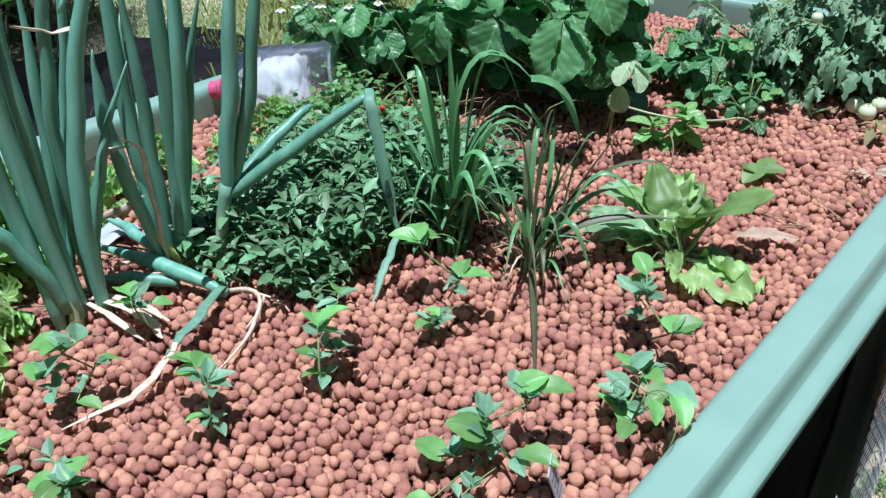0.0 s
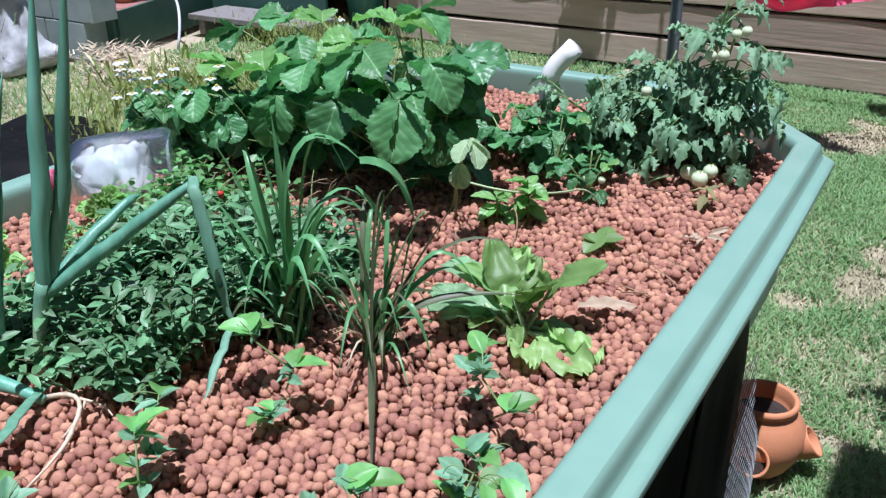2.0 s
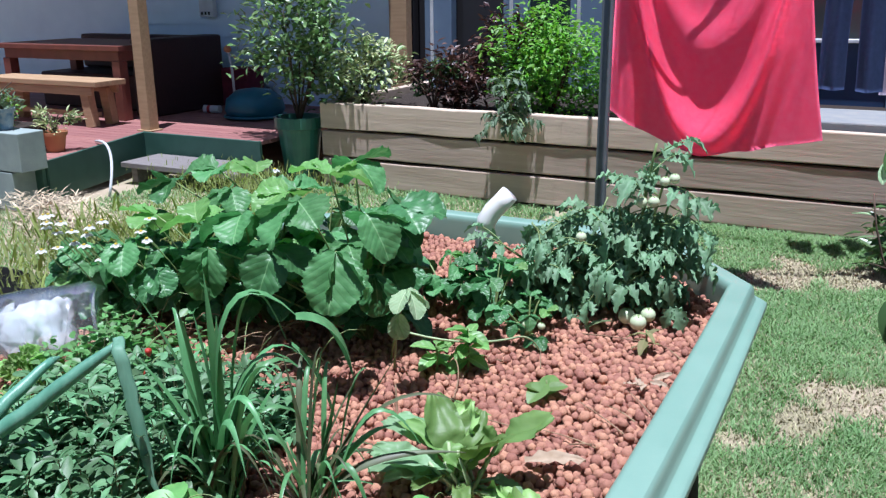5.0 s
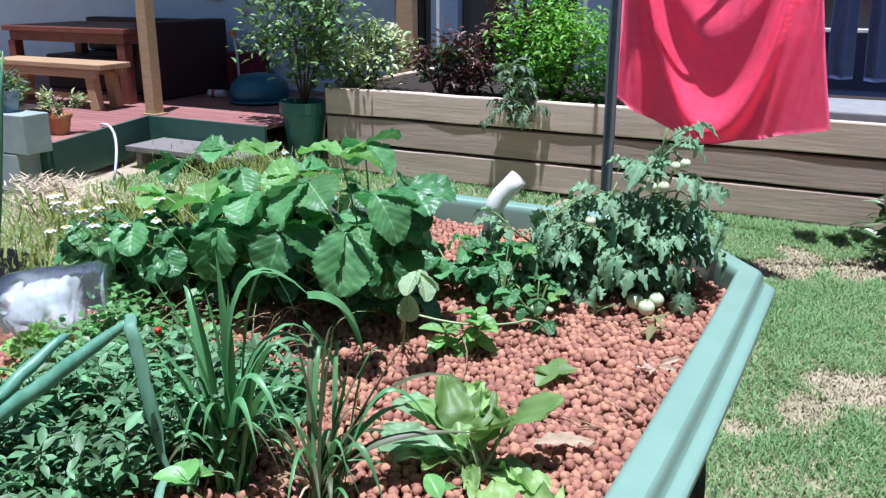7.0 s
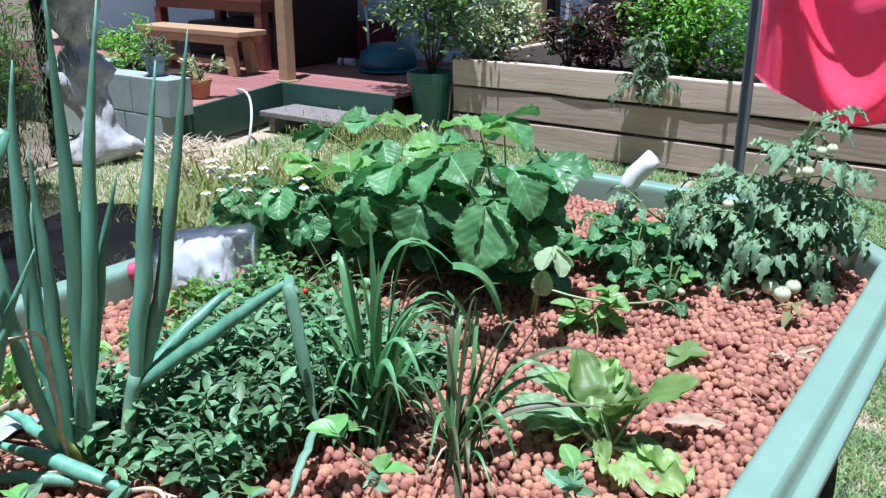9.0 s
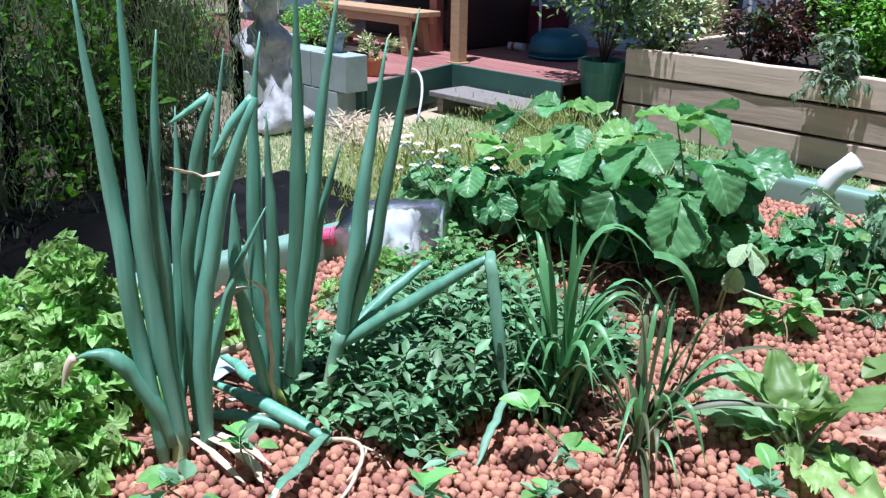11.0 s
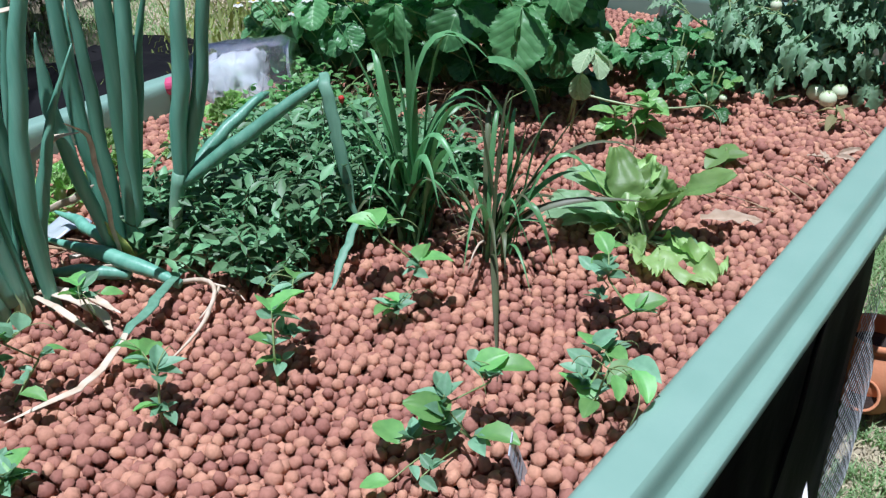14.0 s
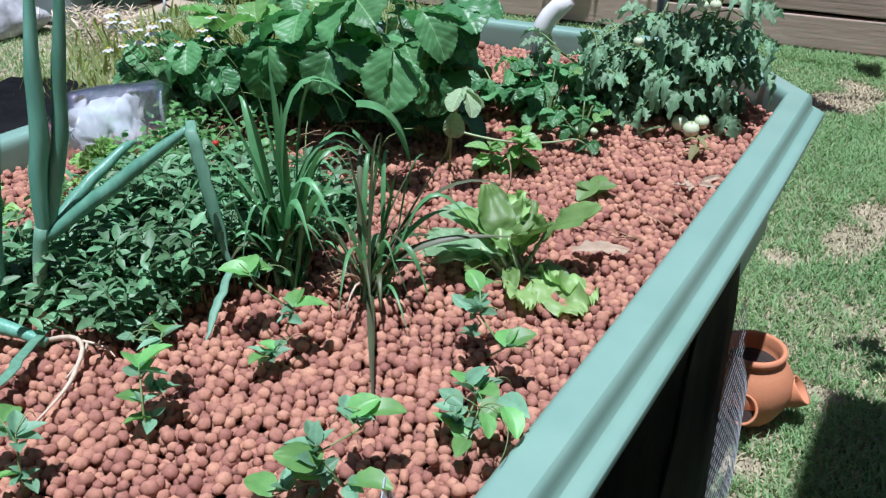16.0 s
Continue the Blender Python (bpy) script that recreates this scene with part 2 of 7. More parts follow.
def heap(name, spots, sub, mat, parent=None, lump=0.10, squash=0.9):
    """Many small lumpy balls in one mesh; spots: rows of x, y, z, radius."""
    v, f = icosphere(sub)
    rng = np.random.default_rng(len(spots))
    n, k = len(spots), len(v)
    shape = 1 + lump * rng.normal(size=(24, k, 1)).clip(-1.6, 1.6)
    pick = rng.integers(0, 24, n)
    q = rng.normal(size=(n, 4))
    q /= np.linalg.norm(q, axis=1)[:, None]
    w, x, y, z = q.T
    rot = np.stack([np.stack([1 - 2 * (y * y + z * z), 2 * (x * y - z * w), 2 * (x * z + y * w)], -1), np.stack([2 * (x * y + z * w), 1 - 2 * (x * x + z * z), 2 * (y * z - x * w)], -1), np.stack([2 * (x * z - y * w), 2 * (y * z + x * w), 1 - 2 * (x * x + y * y)], -1)], 1)
    stretch = 1 + 0.14 * rng.normal(size=(n, 1, 3)).clip(-1.5, 1.5)
    pts = (v[None] * shape[pick]) * stretch
    pts = np.einsum("nij,nkj->nki", rot, pts) * spots[:, None, 3:4] + spots[:, None, :3]
    faces = (f[None] + (np.arange(n) * k)[:, None, None]).reshape(-1, 3)
    me = bpy.data.meshes.new(name)
    me.vertices.add(n * k)
    me.vertices.foreach_set("co", pts.reshape(-1).astype(np.float32))
    me.loops.add(faces.size)
    me.loops.foreach_set("vertex_index", faces.reshape(-1).astype(np.int32))
    me.polygons.add(len(faces))
    me.polygons.foreach_set("loop_start", np.arange(0, faces.size, 3, dtype=np.int32))
    me.polygons.foreach_set("use_smooth", np.ones(len(faces), dtype=bool))
    me.update(calc_edges=True)
    me.materials.append(mat)
    ob = new(name, me)
    if parent is not None:
        ob.parent = parent
    return ob


rng = np.random.default_rng(5)
spots, under = [], []
for layer, (pitch, drop) in enumerate(((0.0162, 0.0), (0.0168, 0.0095))):
    row, y = 0, BED["y0"]
    while y < BED["y1"]:
        x = BED["x0"] - 0.03 + (row % 2) * pitch / 2 + layer * pitch * 0.4
        while x < BED["x1"] + 0.03:
            jx, jy = x + rng.normal() * 0.0021, y + rng.normal() * 0.0021
            if inside_bed(jx, jy):
                r = 0.0085 + rng.normal() * 0.0012
                (spots if layer == 0 and jy > -0.36 else under).append((jx, jy, surface_z(jx, jy) - drop + rng.uniform(-0.0045, 0.0035), min(max(r, 0.0056), 0.0116)))
            x += pitch
        y += pitch * 0.87
        row += 1
    for i in range(500 if layer == 0 else 0):
        x, y = rng.uniform(BED["x0"], BED["x1"]), rng.uniform(-0.5, 1.5)
        if inside_bed(x, y, 0.015):
            spots.append((x, y, surface_z(x, y) + 0.0075, 0.0072 + rng.uniform(0, 0.0024)))
for name, rows, sub, label in (("clay_pebbles", spots, 1, "reddish brown fired clay pebbles filling the grow bed"), ("clay_pebbles", under, 0, "lower layer of reddish brown fired clay pebbles")):
    tagged(heap(name, np.array(rows), sub, CLAY), label, "clay pebbles", kind="stuff")
# flat sheet below the pebbles; shade of the gaps is in its dark colour
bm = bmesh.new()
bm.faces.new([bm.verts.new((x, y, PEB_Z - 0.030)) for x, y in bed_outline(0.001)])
part("fill", bm, material("shaded_clay", (0.16, 0.07, 0.045), 0.95), bed, "flat clay-coloured sheet, darkened for the shade between the pebbles")

# ---- leaves ----
LEAF_STRAW = veined("strawberry_leaf", (0.135, 0.325, 0.125), (0.075, 0.22, 0.072), 0.082, rough=0.45)
LEAF_YOUNG = veined("young_strawberry_leaf", (0.21, 0.41, 0.13), (0.15, 0.33, 0.09), 0.082, thin=0.32, spread=0.18)
# darker copy: a random leaf tone, and shade under the canopy as colour
LEAF_DEEP = veined("dark_and_shaded_strawberry_leaf", (0.075, 0.21, 0.072), (0.042, 0.13, 0.044), 0.082, thin=0.15)
LEAF_PALE = veined("leaf_underside", (0.40, 0.55, 0.33), (0.31, 0.46, 0.25), 0.085, rough=0.6, spread=0.1, spec=0.2)
LEAF_OLD = material("withered_leaf", (0.30, 0.24, 0.12), 0.8, dark=(0.13, 0.16, 0.05), scale=30, spread=0.2, thin=0.1)
ONION = material("onion_leaf", (0.215, 0.47, 0.34), 0.40, dark=(0.06, 0.24, 0.155), scale=9, mix=0.7, spread=0.22, bump=0.16, bump_scale=26, thin=0.06, stretch=(9, 9, 0.5), detail=8)
ONION_DULL = material("collapsed_onion_leaf", (0.15, 0.32, 0.215), 0.55, dark=(0.08, 0.20, 0.12), scale=20, mix=0.6, bump=0.15, bump_scale=40, stretch=(6, 6, 0.6))
ONION_YELLOW = material("yellowing_onion_leaf", (0.50, 0.52, 0.12), 0.5, dark=(0.30, 0.42, 0.12), scale=30)
ONION_BASE = material("onion_base", (0.42, 0.50, 0.26), 0.45, dark=(0.28, 0.42, 0.2), scale=30)
PAPER = material("dry_papery_skin", (0.74, 0.67, 0.53), 0.75, dark=(0.52, 0.41, 0.28), scale=60, bump=0.08, bump_scale=300, thin=0.15)
DEAD = material("dead_leaf", (0.50, 0.40, 0.29), 0.8, dark=(0.32, 0.23, 0.15), scale=60, bump=0.2, bump_scale=200, thin=0.1)
CHIVE = material("strap_leaf", (0.15, 0.37, 0.145), 0.4, dark=(0.08, 0.23, 0.085), scale=14, spread=0.3, thin=0.18, stretch=(6, 6, 0.6))
CHIVE_DARK = material("aged_strap_leaf", (0.10, 0.15, 0.06), 0.5, dark=(0.08, 0.075, 0.045), scale=30, spread=0.3, thin=0.1)
OREGANO = material("small_herb_leaf", (0.165, 0.32, 0.15), 0.46, dark=(0.065, 0.165, 0.07), scale=70, island=0.5, thin=0.15, spec=0.35)
PARSLEY = material("light_herb_leaf", (0.16, 0.34, 0.11), 0.45, dark=(0.09, 0.22, 0.07), scale=50, island=0.3, thin=0.28)
HERB_STEM = material("herb_stem", (0.17, 0.22, 0.09), 0.7, dark=(0.13, 0.10, 0.06), scale=50)
PEA = material("pea_leaf", (0.22, 0.47, 0.135), 0.45, dark=(0.12, 0.31, 0.09), scale=60, spread=0.3, thin=0.3)
PEA_GREY = material("pea_leaf_bluish", (0.22, 0.42, 0.24), 0.5, dark=(0.10, 0.22, 0.13), scale=60, spread=0.25, thin=0.22)
LETTUCE = material("frilly_lettuce", (0.42, 0.62, 0.25), 0.42, dark=(0.18, 0.36, 0.08), scale=60, spread=0.35, thin=0.36, bump=0.9, bump_scale=110)
BEET = material("bolting_leaf", (0.24, 0.40, 0.12), 0.5, dark=(0.15, 0.28, 0.075), scale=22, spread=0.25, thin=0.28, bump=0.3, bump_scale=90)
BEET_OLIVE = material("olive_upright_leaf", (0.17, 0.275, 0.075), 0.5, dark=(0.10, 0.18, 0.05), scale=22, spread=0.2, thin=0.25, bump=0.3, bump_scale=90)
BEET_LIGHT = material("light_limp_leaf", (0.36, 0.54, 0.20), 0.5, dark=(0.25, 0.44, 0.13), scale=22, spread=0.15, thin=0.25, bump=0.3, bump_scale=70)
BEET_PALE = material("pale_bluish_leaf", (0.30, 0.46, 0.27), 0.5, dark=(0.17, 0.31, 0.14), scale=22, spread=0.2, thin=0.25, bump=0.3, bump_scale=90)
RIB = material("pale_leaf_rib", (0.42, 0.55, 0.28), 0.5, scale=40)
TOMATO_LEAF = material("tomato_leaf", (0.235, 0.405, 0.215), 0.6, dark=(0.103, 0.207, 0.109), scale=50, spread=0.25, thin=0.14, bump=0.2, bump_scale=200)
TOMATO_GREEN = material("unripe_tomato", (0.62, 0.70, 0.48), 0.25, dark=(0.50, 0.62, 0.36), scale=40)
RED_FRUIT = material("ripe_strawberry", (0.55, 0.05, 0.03), 0.35, dark=(0.40, 0.03, 0.02), scale=90, bump=0.4, bump_scale=500)
PETAL = material("white_petal", (0.82, 0.84, 0.80), 0.6, scale=90, thin=0.2)
STEM = material("green_stem", (0.22, 0.34, 0.12), 0.5, dark=(0.18, 0.22, 0.08), scale=40)
DRY_STEM = material("dry_stem", (0.36, 0.26, 0.15), 0.8, dark=(0.2, 0.12, 0.07), scale=60, spread=0.2)


def leaf_mesh(name, mat, length, width, outline, nu=8, nv=6, fold=0.2, droop=0.3, pleat=0.0, veins=6, frill=0.0, teeth=0, tooth=0.0, crumple=0.0, seed=0):
    """A leaf that grows along +y from the origin, its face up. outline(t): half width from 0 to 1."""
    r = random.Random(seed)
    ph = r.uniform(0, 6)
    verts, faces = [], []
    for i in range(nu + 1):
        t = i / nu
        half = outline(t) * width / 2
        for j in range(-nv, nv + 1):
            s = j / nv
            edge = abs(s) ** 6
            out = 1 + (tooth * (1 if i % 2 else -1) * edge * (1 if t < 0.96 else 0) if teeth else 0)
            x = s * half * out
            y = t * length + 0.18 * abs(s) * half * (0 if pleat == 0 else 1)
            z = fold * abs(x) - droop * length * t * t
            z += pleat * length * math.sin((y / length - abs(x) / length * 0.95) * veins * 2 * math.pi) * (0.25 + 0.75 * abs(s)) * min(1, 4 * t) * min(1, 5 * (1 - t) + 0.2)
            z += frill * length * (abs(s) ** 2.5) * math.sin(t * 23 + ph + (2.1 if j > 0 else 0)) + frill * length * 0.35 * (abs(s) ** 2) * math.sin(t * 51 + ph * 2)
            z += frill * length * 0.6 * t ** 5 * math.sin(s * 8 + ph)
            z += crumple * length * min(1, 3 * t) * noise.noise(Vector((x, y, seed * 0.31)) * 4.4 / length)
            verts.append((x, y, z))
    w = 2 * nv + 1
    for i in range(nu):
        for j in range(w - 1):
            faces.append((i * w + j, i * w + j + 1, (i + 1) * w + j + 1, (i + 1) * w + j))
    me = bpy.data.meshes.new(name)
    me.from_pydata(verts, [], faces)
    me.polygons.foreach_set("use_smooth", [True] * len(me.polygons))
    me.materials.append(mat)
    me.update()
    return me


def oval(t):
    return max(0.02, math.sin(math.pi * min(1, t * 0.97 + 0.015)) ** 0.62 * (1.06 - 0.3 * t))


def spear(t):
    return max(0.02, math.sin(math.pi * (t ** 0.72)) ** 0.85)


def paddle(t):
    return 0.10 + 0.9 * max(0.0, math.sin(math.pi * min(0.975, max(0, (t - 0.18) / 0.82) ** 1.25))) ** 0.5 if t > 0.18 else 0.10


def aim(at, heading, pitch, roll=0.0, size=1.0):
    """A pose whose +y points along the heading (degrees left of +y), raised by pitch."""
    return Matrix.Translation(at) @ Euler((radians(pitch), 0, radians(heading)), "XYZ").to_matrix().to_4x4() @ pose(0, 0, 0, 0, roll, 0) @ Matrix.Diagonal((size, size, size, 1))


def put(name, me, m, parent, label=""):
    """One piece on shared mesh data, in world pose m, under a thing that has no turn of its own."""
    ob = new(name, me)
    ob.parent = parent
    ob.matrix_basis = Matrix.Translation(-Vector(parent.matrix_basis.translation)) @ m
    return tagged(ob, label) if label else ob


def stem(pts, radii, mat, parent, name="stem", sides=6, label="", n=8):
    """A stem through two, three or more points in world coordinates."""
    pts = [Vector(p) - Vector(parent.matrix_basis.translation) for p in pts]
    if len(pts) == 3:
        pts = bezier(*pts, n=n)
    k = len(pts)
    if isinstance(radii, tuple):
        radii = [radii[0] + (radii[1] - radii[0]) * i / (k - 1) for i in range(k)]
    return part(name, tube(pts, radii, sides), mat, parent, label, smooth=True)


# ---- spring onions ----
def onion_leaf(plant, base, mid, tip, r=0.0085, folded=None, sharp=True):
    """A hollow tapering onion leaf; folded: where its kinked end hangs."""
    o = Vector(plant.matrix_basis.translation)
    pts = bezier(Vector(base) - o, (Vector(mid) - o) * 2 - (Vector(base) + Vector(tip)) / 2 + o, Vector(tip) - o, 18)
    k, r = len(pts), r * 0.96
    sway = Vector(base) * 40
    pts = [p + Vector((noise.noise(sway + Vector((i * 0.35, 0, 0))), noise.noise(sway + Vector((0, i * 0.35, 5))), 0)) * 0.006 * math.sin(math.pi * i / (k - 1)) for i, p in enumerate(pts)]
    if folded is None:
        rad = [r * min(0.78 + 1.1 * i / (k - 1), 1.12) * (1 if i / (k - 1) < 0.5 else max(0.07, 1 - 0.93 * ((i / (k - 1) - 0.5) / 0.5) ** 1.5)) for i in range(k)]
    else:
        rad = [r * (0.8 + 0.35 * math.sin(math.pi * i / (k - 1))) * (1 - 0.25 * (i / (k - 1))) for i in range(k)]
    rad = [q * (1 + 0.14 * noise.noise(sway + Vector((0, 3, i * 0.6)))) for i, q in enumerate(rad)]
    ob = part("leaf", tube(pts, rad, 12), ONION, plant, smooth=True)
    if folded is not None:
        f = [Vector(p) - o for p in folded]
        f = [pts[-1]] + f
        rr = [rad[-1]] + [rad[-1] * 1.3 * (0.95 - 0.7 * ((i + 1) / (len(f) - 1)) ** 2) for i in range(len(f) - 1)]
        dense, dr = [], []
        for (p, q), (ra, rb) in zip(zip(f, f[1:]), zip(rr, rr[1:])):
            for i in range(4):
                dense.append(p.lerp(q, i / 4)), dr.append(ra + (rb - ra) * i / 4)
        dense.append(f[-1]), dr.append(rr[-1])
        part("leaf_end", tube(dense, dr, 10), ONION, plant, smooth=True)
    return ob


def fold_blade(plant, pts, width, mat, name="leaf_end"):
    """A collapsed leaf: a flattened strip with two thin walls through the points."""
    o = Vector(plant.matrix_basis.translation)
    fine = []
    for p, q in zip(pts, pts[1:]):
        for i in range(4):
            fine.append(Vector(p).lerp(Vector(q), i / 4) - o)
    fine.append(Vector(pts[-1]) - o)
    k = len(fine)
    bm = bmesh.new()
    rows = []
    for i, p in enumerate(fine):
        d = (fine[min(i + 1, k - 1)] - fine[max(i - 1, 0)]).normalized()
        p = p + Vector((noise.noise(p * 60), noise.noise(p * 60 + Vector((7, 0, 0))), 0)) * 0.004
        side = Vector((0.82, 0.57, 0.0))
        side = (side - d * side.dot(d)).normalized()
        up = side.cross(d)
        t = i / (k - 1)
        half = width / 2 * (0.85 + 0.25 * math.sin(math.pi * t)) * (1 if t < 0.7 else 1 - 0.8 * ((t - 0.7) / 0.3) ** 1.5)
        rows.append([bm.verts.new(p + side * half * math.cos(a) + up * half * 0.28 * math.sin(a)) for a in (2 * math.pi * j / 10 for j in range(10))])
    for a, b in zip(rows, rows[1:]):
        for j in range(10):
            bm.faces.new((a[j], a[(j + 1) % 10], b[(j + 1) % 10], b[j]))
    return part(name, bm, mat, plant, smooth=True)


def faded(name, low, high, z0, z1, rough=0.45):
    """A stalk that turns from white at its foot to green."""
    m = material(name, high, rough, dark=tuple(c * 0.8 for c in high), scale=30)
    n, l = m.node_tree.nodes, m.node_tree.links
    split, ramp, mix = n.new("ShaderNodeSeparateXYZ"), n.new("ShaderNodeMapRange"), n.new("ShaderNodeMixRGB")
    ramp.inputs["From Min"].default_value, ramp.inputs["From Max"].default_value = z0, z1
    l.new(n["Texture Coordinate"].outputs["Object"], split.inputs[0])
    l.new(split.outputs["Z"], ramp.inputs["Value"])
    l.new(ramp.outputs["Result"], mix.inputs["Fac"])
    mix.inputs["Color1"].default_value = (*low, 1)
    l.new(n["Color Ramp"].outputs["Color"], mix.inputs["Color2"])
    l.new(mix.outputs["Color"], n["Principled BSDF"].inputs["Base Color"])
    return m


STALK_FADE = faded("pale_onion_stalk", (0.62, 0.66, 0.45), (0.17, 0.36, 0.24), 0.015, 0.11)
ONION_LABEL = "tall blue-green spring onion with hollow pointed leaves"
A, B, C = (-0.403, -0.122, 0.70), (-0.397, 0.042, 0.70), (-0.36, 0.076, 0.70)
onion = thing("spring_onion", A, "clump of tall spring onions with some kinked leaf tips", "spring onion", "spring onions")
onion_leaf(onion, (-0.412, -0.146, 0.705), (-0.425, -0.163, 0.97), (-0.432, -0.186, 1.31), 0.0105)
onion_leaf(onion, (-0.403, -0.124, 0.715), (-0.412, -0.142, 1.00), (-0.411, -0.142, 1.33), 0.0105)
onion_leaf(onion, (-0.415, -0.109, 0.706), (-0.424, -0.12, 0.98), (-0.415, -0.103, 1.25), 0.009)
onion_leaf(onion, (-0.432, -0.082, 0.706), (-0.424, -0.082, 0.97), (-0.40, -0.05, 1.172), 0.0095, [(-0.423, -0.097, 1.138)])
onion_leaf(onion, (-0.392, -0.092, 0.706), (-0.392, -0.080, 0.93), (-0.362, -0.016, 1.172), 0.0115, [(-0.375, -0.04, 1.14), (-0.384, -0.062, 1.10)])
onion_leaf(onion, (-0.424, -0.075, 0.741), (-0.412, -0.055, 0.87), (-0.384, 0.008, 1.027), 0.0075)
onion_leaf(onion, (-0.450, -0.11, 0.704), (-0.436, -0.05, 1.0), (-0.418, -0.018, 1.223), 0.006)
onion_leaf(onion, (-0.455, -0.10, 0.71), (-0.46, -0.08, 0.93), (-0.47, -0.06, 1.15), 0.0085)
onion_leaf(onion, (-0.405, -0.135, 0.73), (-0.427, -0.176, 0.845), (-0.452, -0.226, 0.866), 0.011, None)
stem([(-0.452, -0.226, 0.868), (-0.458, -0.238, 0.862), (-0.460, -0.244, 0.815)], (0.007, 0.002), PAPER, onion, "dry_tip")
fold_blade(onion, [(-0.425, -0.10, 1.088), (-0.40, -0.066, 1.076), (-0.375, -0.025, 1.084)], 0.008, PAPER, "dry_strip")
stem([(-0.405, -0.13, 0.70), (-0.403, -0.125, 0.735), (-0.405, -0.13, 0.76)], (0.010, 0.006), ONION_BASE, onion, "base", 10)

onion = thing("spring_onion", B, ONION_LABEL, "spring onion", "spring onions")
onion_leaf(onion, (-0.42, 0.039, 0.71), (-0.442, 0.026, 0.98), (-0.431, 0.042, 1.237), 0.010)
onion_leaf(onion, (-0.40, 0.035, 0.715), (-0.387, 0.055, 0.99), (-0.381, 0.063, 1.32), 0.0105)
onion_leaf(onion, (-0.395, 0.042, 0.714), (-0.381, 0.064, 0.96), (-0.350, 0.108, 1.31), 0.0105)
onion_leaf(onion, (-0.415, 0.033, 0.706), (-0.421, 0.038, 0.94), (-0.421, 0.039, 1.14), 0.008)
onion_leaf(onion, (-0.403, 0.011, 0.732), (-0.419, -0.013, 0.92), (-0.42, -0.014, 1.04), 0.009)
onion_leaf(onion, (-0.41, 0.05, 0.71), (-0.40, 0.08, 0.9), (-0.37, 0.12, 1.10), 0.008)
onion_leaf(onion, (-0.42, 0.02, 0.72), (-0.445, 0.03, 0.9), (-0.47, 0.06, 1.06), 0.0075)
fold_blade(onion, [(-0.437, -0.075, 0.72), (-0.438, -0.079, 0.819), (-0.424, -0.055, 0.895), (-0.410, -0.03, 0.915), (-0.395, -0.005, 0.917)], 0.012, PAPER, "dry_leaf")
fold_blade(onion, [(-0.395, 0.012, 0.72), (-0.389, 0.007, 0.844), (-0.390, 0.005, 0.91), (-0.402, -0.016, 0.932)], 0.007, PAPER, "dry_leaf")
fold_blade(onion, [(-0.47, -0.03, 0.80), (-0.44, -0.01, 0.815), (-0.415, 0.01, 0.835)], 0.010, PAPER, "dry_leaf")
fold_blade(onion, [(-0.385, 0.03, 0.71), (-0.392, 0.015, 0.755), (-0.402, 0.002, 0.79)], 0.014, ONION_YELLOW, "yellow_leaf")
stem([(-0.399, 0.036, 0.70), (-0.398, 0.037, 0.73), (-0.40, 0.035, 0.75)], (0.010, 0.006), ONION_BASE, onion, "base", 10)

onion = thing("spring_onion", C, "forked spring onion with one leaf kinked and hanging down", "spring onion", "spring onions")
stem([(-0.362, 0.074, 0.70), (-0.360, 0.082, 0.78), (-0.347, 0.096, 0.838)], (0.0085, 0.0098), STALK_FADE, onion, "stalk", 12)
onion_leaf(onion, (-0.348, 0.094, 0.82), (-0.334, 0.112, 0.97), (-0.309, 0.147, 1.235), 0.0105)
onion_leaf(onion, (-0.350, 0.10, 0.82), (-0.326, 0.138, 0.97), (-0.293, 0.185, 1.27), 0.0095)
onion_leaf(onion, (-0.345, 0.097, 0.822), (-0.284, 0.1765, 0.885), (-0.222, 0.256, 0.945), 0.0100, [(-0.216, 0.255, 0.945)])
fold_blade(onion, [(-0.224, 0.254, 0.952), (-0.205, 0.238, 0.945), (-0.190, 0.235, 0.88), (-0.176, 0.234, 0.82), (-0.158, 0.230, 0.752)], 0.016, ONION_DULL)
fold_blade(onion, [(-0.160, 0.232, 0.764), (-0.150, 0.205, 0.752), (-0.136, 0.168, 0.735), (-0.122, 0.135, 0.716)], 0.011, ONION_DULL)
onion_leaf(onion, (-0.354, 0.108, 0.815), (-0.352, 0.172, 0.862), (-0.345, 0.25, 0.90), 0.0095, [(-0.345, 0.262, 0.90)])

fallen = thing("fallen_onion_leaf", (-0.39, 0.0, 0.72), "fallen spring onion leaves lying on the pebbles", "onion leaf", "fallen leaves")
for a, b, c, r in (((-0.285, 0.024, 0.722), (-0.39, -0.004, 0.742), (-0.514, -0.037, 0.748), 0.0095), ((-0.36, 0.00, 0.722), (-0.41, -0.03, 0.725), (-0.46, -0.08, 0.728), 0.009), ((-0.40, 0.02, 0.735), (-0.47, 0.02, 0.75), (-0.56, 0.015, 0.755), 0.0085), ((-0.41, 0.05, 0.73), (-0.47, 0.07, 0.745), (-0.54, 0.08, 0.74), 0.0085)):
    onion_leaf(fallen, a, b, c, r)
fold_blade(fallen, [(-0.297, 0.035, 0.730), (-0.265, -0.02, 0.737), (-0.240, -0.065, 0.737), (-0.220, -0.115, 0.733)], 0.014, ONION_DULL, "stalk")
fold_blade(fallen, [(-0.228, -0.095, 0.735), (-0.205, -0.135, 0.728), (-0.198, -0.18, 0.723), (-0.215, -0.255, 0.718)], 0.0095, PAPER, "dry_end")
